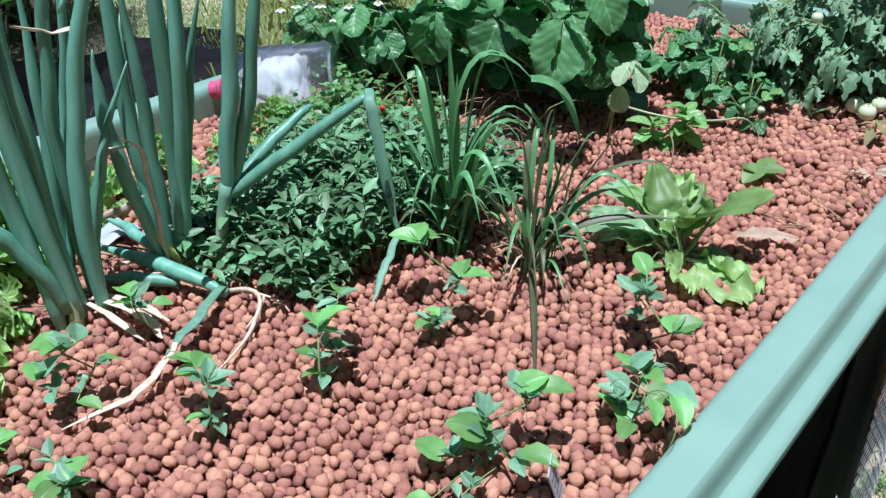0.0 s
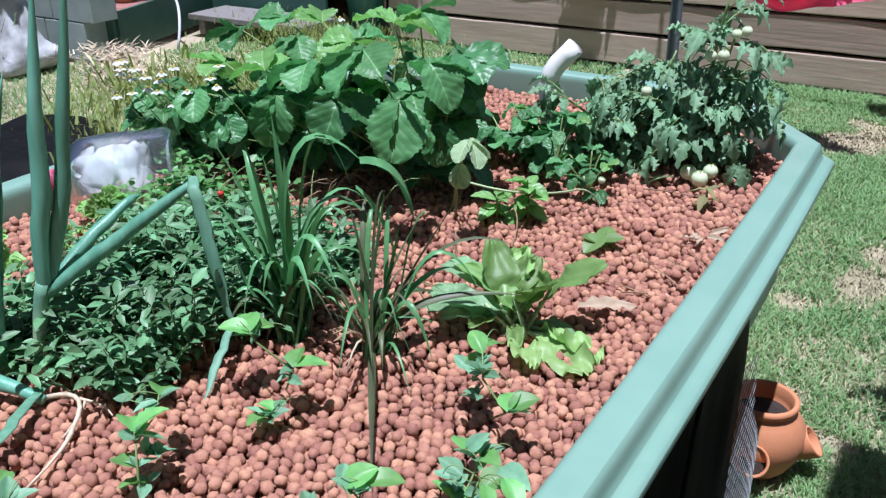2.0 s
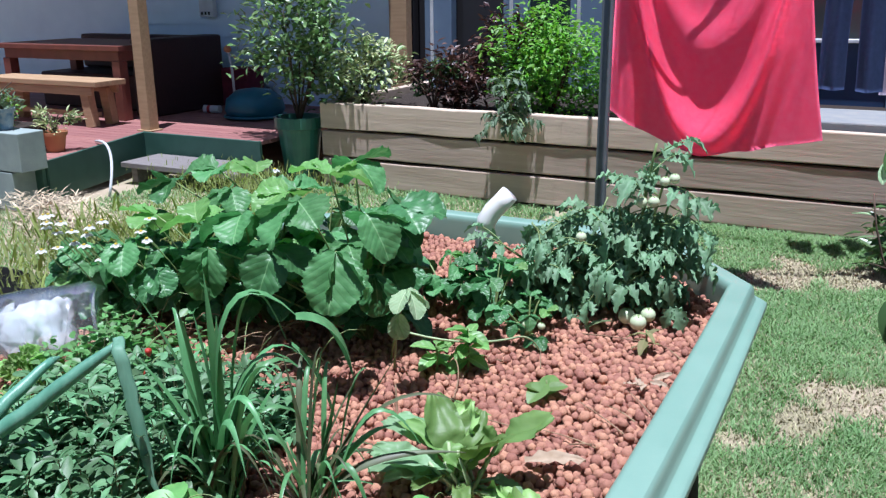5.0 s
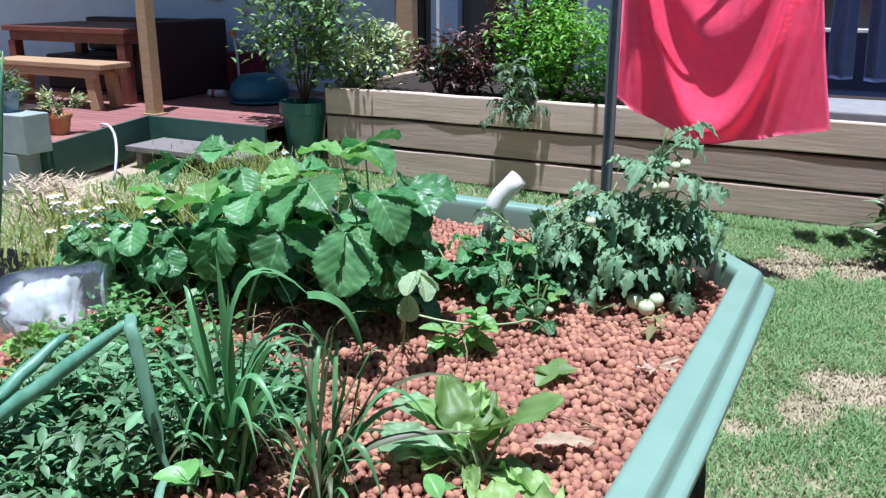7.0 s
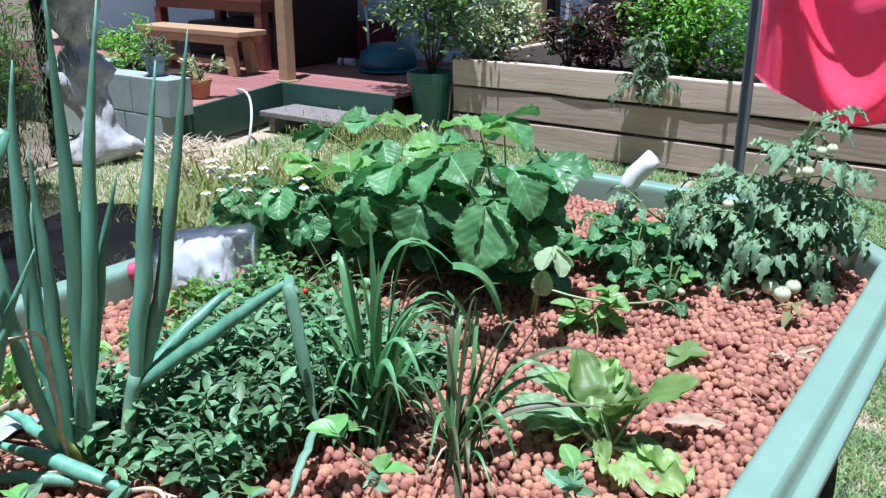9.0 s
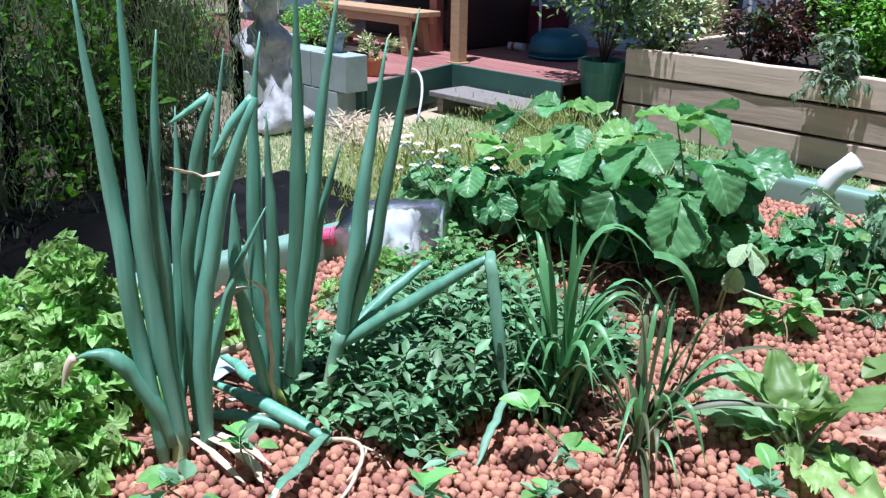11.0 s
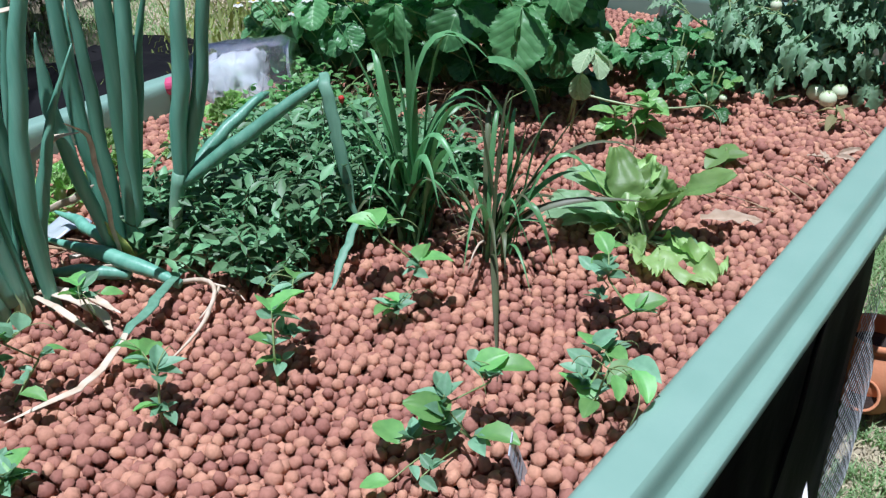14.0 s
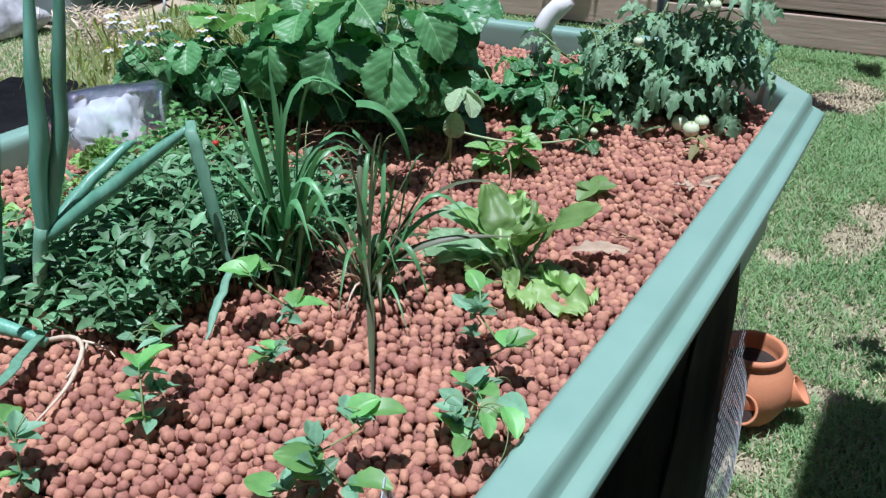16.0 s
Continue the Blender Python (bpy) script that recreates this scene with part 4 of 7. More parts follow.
# upright leaves use the darker olive: their shadowed, backlit look is in the colour
BEET_UP, BEET_OUT = beet_set(BEET_OLIVE, (0.1, 0.45), 1, 0.062, 0.03, 0.12, 0.25), beet_set(BEET_PALE, (1.0, 0.7), 3, 0.052)
BEET_LIE, BEET_FLAT = beet_set(BEET_LIGHT, (0.1, 0.25), 5, 0.058, 0.06, 0.20), beet_set(BEET, (0.7, 1.0), 7, 0.056, 0.06, 0.2)
beet = thing("leafy_green", (0.135, 0.50, PEB_Z), "wilting leafy green with upright and fallen light green leaves", "leafy vegetable")
br = random.Random(4)
for kind, hd, pt, size in ((BEET_UP, 50, 78, 1.15), (BEET_UP, -25, 72, 1.0), (BEET_UP, -46, 62, 1.35), (BEET_UP, -62, 60, 0.95), (BEET_FLAT, 10, 64, 0.95), (BEET_UP, -85, 70, 1.05), (BEET_OUT, 95, 58, 1.15), (BEET_OUT, 118, 50, 1.05), (BEET_OUT, 70, 60, 1.05), (BEET_OUT, 135, 46, 0.9), (BEET_OUT, 105, 34, 1.0), (BEET_FLAT, 55, 52, 0.95), (BEET_FLAT, 165, 44, 0.7), (BEET_LIE, -96, 10, 1.3), (BEET_LIE, -118, 6, 1.35), (BEET_LIE, -132, 12, 1.0), (BEET_OUT, -100, 30, 0.75), (BEET_FLAT, -145, 34, 0.6), (BEET_UP, 150, 66, 0.55), (BEET_FLAT, 85, 70, 1.0), (BEET_FLAT, 30, 56, 0.9), (BEET_LIE, 0, 74, 1.05), (BEET_OUT, 125, 62, 0.95), (BEET_LIE, -104, 14, 0.8)):
    d = Vector((-math.sin(radians(hd)) * math.cos(radians(pt)), math.cos(radians(hd)) * math.cos(radians(pt)), math.sin(radians(pt))))
    p = Vector((0.135 + br.uniform(-0.022, 0.022), 0.492 + br.uniform(-0.022, 0.022), PEB_Z + 0.006))
    q = p + d * 0.022
    put("leaf", kind[br.randrange(2)], aim(q, hd, pt, br.uniform(-30, 30), size), beet)
    stem([p, p + d * 0.06 * size], (0.0034, 0.0024), RIB, beet, "stalk", 6)
dry = leaf_mesh("dry_leaf_mesh", DEAD, 0.085, 0.026, oval, 8, 4, 0.6, 0.1, 0, 6, 0.06, seed=3)
fallen_leaf = thing("dry_leaf", (0.20, 0.60, 0.72), "curled pale dead leaf lying on the pebbles", "leaf", "fallen leaves")
put("blade", dry, aim((0.185, 0.575, 0.722), -66, 6, 15, 1.0), fallen_leaf)

# ---- small seedlings farther up the bed ----
SMALL = leaf_mesh("seedling_leaf_mesh", LEAF_YOUNG, 0.045, 0.030, oval, 7, 4, 0.3, 0.35, 0.01, 5, 0.01, seed=6)


def seedling(x, y, n, h, size, label, seed, me=SMALL, name="basil_seedling", cat="seedling"):
    r = random.Random(seed)
    z = surface_z(x, y)
    plant = thing(name, (x, y, z), label, cat, "small seedlings")
    stem([(x, y, z - 0.004), (x + 0.004, y, z + h * 0.5), (x, y, z + h)], (0.0022, 0.0015), STEM, plant, n=5)
    for i in range(n):
        hd = i * 137 + r.uniform(-20, 20)
        t = 0.25 + 0.75 * i / n
        put("leaf", me, aim((x, y, z + h * t), hd, r.uniform(-20, 40), r.uniform(-20, 20), size * r.uniform(0.7, 1.15)), plant)
    return plant


seedling(-0.035, 0.845, 18, 0.085, 1.0, "young basil plant with glossy light green leaves", 3)
seedling(-0.085, 0.82, 9, 0.06, 0.9, "small basil seedling beside a larger one", 13)
seedling(0.13, 0.80, 5, 0.035, 0.95, "small seedling with dark flat leaves on the pebbles", 5, leaf_mesh("dark_leaf_mesh", BEET_OLIVE, 0.05, 0.036, oval, 6, 4, 0.2, 0.2, seed=2))
seedling(0.075, 0.62, 3, 0.06, 0.8, "thin seedling with upright narrow leaves", 8, leaf_mesh("narrow_leaf_mesh", BEET, 0.05, 0.018, spear, 6, 3, 0.4, 0.1, seed=2))
seedling(0.225, 1.06, 8, 0.05, 0.75, "straggly half-withered seedling by the tomatoes", 9, leaf_mesh("withered_leaf_mesh", LEAF_OLD, 0.05, 0.022, spear, 6, 3, 0.4, 0.3, frill=0.03, seed=2))
twig = thing("dead_twig", (-0.06, 0.65, 0.71), "dark dead stalk standing in the pebbles", "twig")
stem([(-0.055, 0.63, 0.70), (-0.060, 0.64, 0.72), (-0.068, 0.65, 0.755)], (0.003, 0.0015), DRY_STEM, twig, "stalk")
for i in range(16):
    r = random.Random(100 + i)
    x, y, a = r.uniform(-0.15, 0.29), r.uniform(0.55, 1.15), r.uniform(0, 3.14)
    tw = thing("dead_twig", (x, y, surface_z(x, y) + 0.008), "thin dry brown twig lying on the clay pebbles", "twig", "dry twigs")
    d = Vector((math.cos(a), math.sin(a), 0)) * r.uniform(0.02, 0.07)
    p = Vector((x, y, surface_z(x, y) + 0.010))
    stem([p - d, p + Vector((0, 0, 0.006)), p + d], (0.0013, 0.0006), DRY_STEM, tw, "stalk", 4, n=4)
shred = thing("shredded_leaf", (0.28, 0.88, 0.72), "shrivelled grey dead leaf beside the rim", "leaf", "fallen leaves")
for i in range(5):
    put("blade", dry, aim((0.275, 0.87 + 0.012 * i, 0.722), 40 + 67 * i, 15, 10 * i, 0.45), shred)

# ---- strawberries ----
def rounded(t):
    return max(0.03, math.sin(math.pi * (0.04 + 0.93 * t ** 1.08)) ** 0.58)


def straw_set(mat, seed):
    return [leaf_mesh("strawberry_leaflet_mesh", mat, 0.082, 0.084, rounded, 26, 6, 0.30, dr, 0.0075, 7, 0.03, 1, 0.045, 0.06, seed=seed + i) for i, dr in enumerate((0.15, 0.42, 0.7))]


STRAW_LEAVES = straw_set(LEAF_STRAW, 0) * 3 + straw_set(LEAF_YOUNG, 3) + straw_set(LEAF_DEEP, 6) * 3
# mostly the dark copy, so the canopy's shade is in these leaves' colour
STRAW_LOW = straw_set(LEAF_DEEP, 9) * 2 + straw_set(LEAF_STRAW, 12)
STRAW_BACK = leaf_mesh("pale_leaflet_mesh", LEAF_PALE, 0.085, 0.075, rounded, 24, 7, 0.2, 0.35, 0.010, 6, 0.015, 1, 0.05, seed=5)


def trifoliate(plant, foot, head, heading, pitch, size, r, meshes=None):
    """A strawberry leaf: a hairy stalk with three toothed leaflets."""
    foot, head = Vector(foot), Vector(head)
    stem([foot, foot.lerp(head, 0.55) + Vector((0, 0, 0.05 * size)), head], (0.0023, 0.0017), STEM, plant, "leaf_stalk", 5, n=6)
    for k, da in enumerate((0, 72, -72)):
        me = (meshes or STRAW_LEAVES)[r.randrange(len(meshes or STRAW_LEAVES))]
        put("leaflet", me, aim(head, heading + da + r.uniform(-8, 8), pitch + r.uniform(-14, 14) - (6 if k else 0), r.uniform(-24, 24), size * (1.0 if k == 0 else 0.92)), plant)


def strawberry(x, y, n, spread, tall, seed, label, size=1.0, side=None):
    r = random.Random(seed)
    z = surface_z(x, y)
    plant = thing("strawberry_plant", (x, y, z), label, "strawberry plant", "strawberry plants")
    for i in range(n):
        hd = (side[0] + (side[1] - side[0]) * i / n if side else i * 137.5) + r.uniform(-15, 15)
        ring = 0.25 + 0.75 * ((i * 0.618) % 1.0)
        d = Vector((-math.sin(radians(hd)), math.cos(radians(hd)), 0)) * spread * ring
        h = tall * (1.05 - 0.45 * ring) * r.uniform(0.8, 1.12)
        trifoliate(plant, (x, y, z), (x + d.x, y + d.y, z + h), hd + r.uniform(-35, 35), 14 - 34 * ring + r.uniform(-22, 22), size * r.uniform(0.55, 1.05), r)
    # low inner leaves, darkened by colour for the shaded hollow
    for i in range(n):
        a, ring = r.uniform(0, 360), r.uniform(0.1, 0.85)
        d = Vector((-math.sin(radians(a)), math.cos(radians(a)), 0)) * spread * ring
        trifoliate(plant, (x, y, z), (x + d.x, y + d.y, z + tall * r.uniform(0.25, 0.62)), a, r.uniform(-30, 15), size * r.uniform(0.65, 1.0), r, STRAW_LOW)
    return plant


for x, y, n, spread, tall, seed, label, size in (
    (-0.29, 0.90, 15, 0.15, 0.25, 41, "large strawberry plant with broad toothed leaves", 1.0),
    (-0.48, 0.86, 15, 0.16, 0.24, 42, "leafy strawberry plant with broad toothed leaves", 0.95),
    (-0.64, 0.80, 17, 0.15, 0.22, 43, "flowering strawberry plant by the bed's edge", 0.72),
    (-0.50, 1.07, 10, 0.19, 0.24, 44, "strawberry plant at the far side of the bed", 0.85),
    (-0.77, 0.80, 15, 0.12, 0.20, 48, "flowering strawberry plant beside the bottle", 0.6),
    (-0.72, 0.95, 11, 0.16, 0.21, 45, "strawberry plant at the far corner of the bed", 0.75),
    (-0.83, 0.73, 12, 0.08, 0.17, 55, "flowering strawberry plant at the bed's rim", 0.5),
    (-0.22, 1.12, 9, 0.10, 0.13, 50, "low strawberry plant near the white pipe", 0.6),
):
    strawberry(x, y, n, spread, tall, seed, label, size)
# nearest leaves, each in the place that it holds over the others
hero = thing("strawberry_plant", (-0.16, 0.88, PEB_Z), "strawberry plant with drooping pleated leaves and a runner", "strawberry plant", "strawberry plants")
hr = random.Random(77)
# S_DEEP also colours leaves that look dark from backlight and shade
S_MID, S_YOUNG, S_DEEP = straw_set(LEAF_STRAW, 20), straw_set(LEAF_YOUNG, 23), straw_set(LEAF_DEEP, 26)
for head, hd, pt, size, kind in (
    ((-0.307, 0.740, 1.011), 165, -18, 1.12, S_MID), ((-0.192, 0.680, 0.951), 215, -52, 1.18, S_MID),
    ((-0.322, 0.690, 0.941), 190, -30, 1.00, S_DEEP), ((-0.482, 0.700, 0.915), 200, -48, 1.00, S_MID),
    ((-0.672, 0.680, 0.906), 140, -25, 0.90, S_MID), ((-0.542, 0.740, 0.946), 60, 30, 0.75, S_YOUNG),
    ((-0.567, 0.950, 1.000), 100, 25, 0.80, S_YOUNG), ((-0.672, 0.950, 1.000), 120, 10, 0.90, S_MID),
    ((-0.754, 0.900, 0.977), 130, -5, 0.90, S_DEEP), ((-0.317, 0.850, 1.037), 20, 15, 1.00, S_YOUNG),
    ((-0.327, 0.950, 1.041), -20, 10, 0.90, S_MID), ((-0.209, 0.800, 0.986), -40, -15, 1.00, S_MID),
    ((-0.187, 0.880, 0.987), -62, -5, 1.05, S_DEEP),
):
    trifoliate(hero, (-0.26, 0.88, PEB_Z), head, hd, pt, size, hr, kind)
second = thing("strawberry_plant", (-0.60, 0.80, PEB_Z), "strawberry plant with smaller leaves among white flowers", "strawberry plant", "strawberry plants")
for head, hd, pt, size, kind in (
    ((-0.450, 0.760, 0.968), 120, -10, 1.00, S_MID), ((-0.688, 0.780, 0.937), 110, 0, 0.85, S_YOUNG),
    ((-0.852, 0.720, 0.873), 130, -20, 0.70, S_MID), ((-0.796, 0.700, 0.833), 160, -30, 0.65, S_MID),
    ((-0.599, 0.680, 0.867), 180, -40, 0.80, S_DEEP), ((-0.432, 0.900, 0.990), 60, 10, 1.00, S_MID),
   
    ((-0.190, 0.790, 0.880), 230, -50, 0.85, S_DEEP),
    ((-0.560, 0.860, 0.985), 150, -8, 0.85, S_MID), ((-0.400, 0.830, 1.000), 90, 5, 0.90, S_YOUNG),
):
    trifoliate(second, (-0.50, 0.86, PEB_Z), head, hd, pt, size, hr, kind)
trifoliate(hero, (-0.18, 0.82, PEB_Z), (-0.090, 0.735, 0.885), 245, -22, 0.60, hr, [STRAW_BACK])
trifoliate(hero, (-0.16, 0.80, PEB_Z), (-0.10, 0.72, 0.845), 200, -72, 0.50, hr, [STRAW_BACK])
stem([(-0.14, 0.78, 0.79), (-0.02, 0.80, 0.765), (0.03, 0.92, 0.755)], (0.0022, 0.0018), RIB, hero, "runner", 6, n=10)
stem([(0.03, 0.92, 0.755), (0.045, 0.95, 0.75), (0.05, 0.97, 0.715)], (0.0018, 0.0014), RIB, hero, "runner", 6)
stem([(-0.06, 0.83, 0.74), (-0.02, 0.80, 0.735), (0.0, 0.72, 0.715)], (0.0015, 0.001), DRY_STEM, hero, "runner", 5)
small = strawberry(0.0, 1.04, 6, 0.09, 0.09, 46, "small strawberry runner plant rooted in the pebbles", 0.45)
strawberry(-0.10, 1.10, 7, 0.10, 0.13, 47, "small strawberry runner plant beside the pipe", 0.55)
fl = random.Random(12)
petal = leaf_mesh("petal_mesh", PETAL, 0.0105, 0.0105, rounded, 4, 2, 0.1, 0.05)
YELLOW = material("flower_heart", (0.65, 0.5, 0.05), 0.7)
for x, y, z in ((-0.84, 0.65, 0.935), (-0.80, 0.65, 0.94), (-0.70, 0.66, 0.952), (-0.735, 0.66, 0.937), (-0.745, 0.66, 0.922), (-0.85, 0.655, 0.925), (-0.62, 0.70, 0.955), (-0.624, 0.68, 0.935), (-0.646, 1.0, 1.0), (-0.603, 1.0, 0.997), (-0.56, 1.0, 0.999), (-0.69, 0.64, 0.885), (-0.77, 0.65, 0.905), (-0.815, 0.65, 0.92), (-0.67, 0.66, 0.91), (-0.59, 0.66, 0.93), (-0.86, 0.66, 0.945), (-0.82, 0.64, 0.955), (-0.76, 0.64, 0.93), (-0.72, 0.63, 0.91), (-0.78, 0.62, 0.90), (-0.84, 0.63, 0.885)):
    f = thing("strawberry_flower", (x, y, z), "white five-petalled strawberry flower with yellow heart", "flower", "strawberry flowers")
    tilt = fl.uniform(-30, 10)
    for k in range(5):
        put("petal", petal, aim((x, y, z), k * 72 + 150, tilt, 0, fl.uniform(1.0, 1.3)), f)
    part("heart", lathe([(0.0, 0.003), (0.003, 0.002), (0.0035, 0.0)], 8), YELLOW, f)
    stem([(x, y, z), (x + 0.02, y + 0.04, z - 0.05), (x + 0.03, y + 0.08, z - 0.14)], (0.001, 0.0013), STEM, f, "stalk", 4)
for x, y, z, s in ((-0.385, 0.445, 0.80, 1.0), (-0.36, 0.46, 0.79, 0.7), (-0.41, 0.47, 0.82, 0.6)):
    f = thing("strawberry_fruit", (x, y, z), "small red ripe strawberry hanging on its stalk", "strawberry", "strawberries")
    part("fruit", lathe([(0.0006, -0.022 * s), (0.006 * s, -0.016 * s), (0.0095 * s, -0.006 * s), (0.0085 * s, 0.0), (0.003 * s, 0.003 * s), (0.0004, 0.003 * s)], 12), RED_FRUIT, f, smooth=True)
    stem([(x, y, z), (x, y + 0.02, z + 0.03), (x - 0.01, y + 0.07, z - 0.01)], (0.001, 0.001), STEM, f, "stalk", 4)
weeds = thing("dead_stalks", (-0.45, 0.55, 0.71), "tangle of dead brown stalks at the strawberries' foot", "plant litter")
for i in range(34):
    r = random.Random(300 + i)
    x, y = r.uniform(-0.66, -0.2), r.uniform(0.52, 0.72)
    a = r.uniform(-0.6, 2.2)
    stem([(x, y, 0.71), (x + 0.03 * math.cos(a), y + 0.03 * math.sin(a), 0.71 + r.uniform(0.05, 0.12)), (x + 0.10 * math.cos(a), y + 0.10 * math.sin(a), 0.72 + r.uniform(0, 0.10))], (0.0014, 0.0007), DRY_STEM if i % 3 else STEM, weeds, "stalk", 4, n=5)

# ---- tomato plants ----
def lobed(t):
    return max(0.05, (math.sin(math.pi * (0.06 + 0.92 * t)) ** 0.7) * (0.72 + 0.28 * math.cos(t * 19)))


TOM_LEAVES = [leaf_mesh("tomato_leaflet_mesh", TOMATO_LEAF, 0.038, 0.029, lobed, 12, 4, 0.5, dr, 0.03, 5, 0.07, seed=i) for i, dr in enumerate((0.3, 0.7, 1.0))]


def tomato_leaf(plant, p, hd, pitch, size, r, meshes):
    """A compound leaf with a leaflet at its end and two or three pairs."""
    d = Vector((-math.sin(radians(hd)) * math.cos(radians(pitch)), math.cos(radians(hd)) * math.cos(radians(pitch)), math.sin(radians(pitch))))
    end = p + d * 0.085 * size - Vector((0, 0, 0.02 * size))
    stem([p, p + d * 0.05 * size, end], (0.0016, 0.001), STEM, plant, "leaf_stalk", 4, n=4)
    put("leaflet", meshes[r.randrange(3)], aim(end, hd, pitch - 35, r.uniform(-20, 20), size), plant)
    for t in (0.35, 0.65, 0.97):
        q = p.lerp(end, t)
        for s in (60, -60):
            put("leaflet", meshes[r.randrange(3)], aim(q, hd + s + r.uniform(-12, 12), pitch - 25 + r.uniform(-15, 15), r.uniform(-25, 25), size * r.uniform(0.62, 0.9)), plant)


def tomato(x, y, shoots, seed, label, size=1.0, z=None, meshes=TOM_LEAVES):
    r = random.Random(seed)
    z = surface_z(x, y) if z is None else z
    plant = thing("tomato_plant", (x, y, z), label, "tomato plant", "tomato plants")
    for tip, n in shoots:
        base, tip = Vector((x, y, z - 0.004)), Vector(tip)
        mid = base.lerp(tip, 0.5) + Vector((r.uniform(-0.02, 0.02), r.uniform(-0.02, 0.02), 0.04))
        pts = bezier(base, mid, tip, 10)
        stem(pts, (0.005 * size, 0.002 * size), STEM, plant, "shoot", 6)
        for i in range(n):
            t = 0.2 + 0.8 * (i + r.random() * 0.5) / n
            p = pts[min(9, int(t * 9.5))]
            tomato_leaf(plant, p, r.uniform(0, 360), r.uniform(-15, 45), size * r.uniform(0.75, 1.15), r, meshes)
    return plant


tomato(0.13, 1.31, (((0.17, 1.28, 1.06), 11), ((0.20, 1.31, 0.95), 9), ((0.02, 1.26, 0.93), 9), ((0.16, 1.24, 0.86), 8), ((0.07, 1.20, 0.86), 8), ((0.17, 1.39, 0.86), 8), ((0.11, 1.24, 0.95), 8), ((0.18, 1.26, 0.80), 7), ((0.19, 1.30, 1.00), 9), ((0.20, 1.29, 0.86), 7), ((0.12, 1.20, 0.82), 7), ((0.21, 1.37, 0.91), 7)), 51, "bushy dwarf tomato plant with curled grey-green leaves", 1.15)
tomato(0.0, 1.27, (((-0.06, 1.20, 0.89), 10), ((0.03, 1.18, 0.87), 10), ((-0.05, 1.35, 0.86), 8), ((0.06, 1.33, 0.93), 9), ((-0.02, 1.14, 0.82), 9), ((0.05, 1.15, 0.80), 8), ((-0.13, 1.19, 0.84), 8), ((-0.17, 1.17, 0.79), 7), ((-0.10, 1.13, 0.79), 7)), 52, "low tomato plant growing beside the white pipe")


def green_tomato(x, y, z, r, label="pale unripe cherry tomato on the vine", s=1):
    t = thing("green_tomato", (x, y, z), label, "tomato", "unripe tomatoes")
    ball = part("fruit", lathe([(0.0005, -r)] + [(r * math.sin(math.pi * k / 10), -r * math.cos(math.pi * k / 10) * 0.96) for k in range(1, 10)] + [(0.0005, r * 0.9)], 16), TOMATO_GREEN, t, smooth=True)
    bm = bmesh.new()
    for k in range(5):
        a = k * 1.2566
        c, s2 = math.cos(a), math.sin(a)
        vs = [bm.verts.new(v) for v in ((-0.003 * s2, 0.003 * c, r * 0.93), (0.003 * s2, -0.003 * c, r * 0.93), (r * 0.8 * c, r * 0.8 * s2, r * 0.86))]
        bm.faces.new(vs)
    part("calyx", bm, STEM, ball, "green calyx")
    return t


for x, y, z, r in ((0.158, 1.165, 0.733, 0.0165), (0.187, 1.145, 0.731, 0.0165), (0.196, 1.185, 0.735, 0.015), (0.222, 1.225, 1.004, 0.0105), (0.205, 1.22, 0.998, 0.0100), (0.164, 1.21, 0.955, 0.0115), (0.187, 1.215, 0.957, 0.0115), (0.061, 1.16, 0.885, 0.011), (-0.01, 1.05, 0.728, 0.009), (0.02, 1.06, 0.725, 0.008)):
    green_tomato(x, y, z, r)
dl = thing("dead_leaf", (0.12, 1.13, 0.72), "pale withered leaf beside the fallen tomatoes", "leaf", "fallen leaves")
put("blade", STRAW_BACK, aim((0.135, 1.15, 0.722), 120, 8, 20, 0.55), dl)

# ---- frilly lettuce ----
def frilly_mesh(seed, cup):
    """A fan-shaped leaf whose lobed edge is longer than its base, so that it curls to and fro."""
    r = random.Random(seed)
    ph, ph2 = r.uniform(0, 6), r.uniform(0, 6)
    verts, faces, na, nr = [], [], 34, 5
    for i in range(na + 1):
        f = -1.35 + 2.7 * i / na
        reach = 0.050 * (1 - 0.16 * f * f) * (1 + 0.10 * math.sin(f * 7 + ph) + 0.07 * math.sin(f * 19 + ph2))
        for j in range(nr + 1):
            t = j / nr
            wave = t ** 2.2 * (0.0150 * math.sin(f * 13 + ph) + 0.0080 * math.sin(f * 27 + ph2))
            a = f + t ** 3 * 0.22 * math.cos(f * 11 + ph)
            verts.append((reach * t * math.sin(a), reach * t * math.cos(a) * (1 - 0.2 * t * abs(cup)), wave + cup * 0.032 * t * t))
    for i in range(na):
        for j in range(nr):
            k = i * (nr + 1) + j
            faces.append((k, k + 1, k + nr + 2, k + nr + 1))
    me = bpy.data.meshes.new("frilly_leaf_mesh")
    me.from_pydata(verts, [], faces)
    me.polygons.foreach_set("use_smooth", [True] * len(me.polygons))
    me.materials.append(LETTUCE)
    me.update()
    return me


FRILL = [frilly_mesh(20 + i, cup) for i, cup in enumerate((-0.1, -0.6, 0.5, 0.9))]


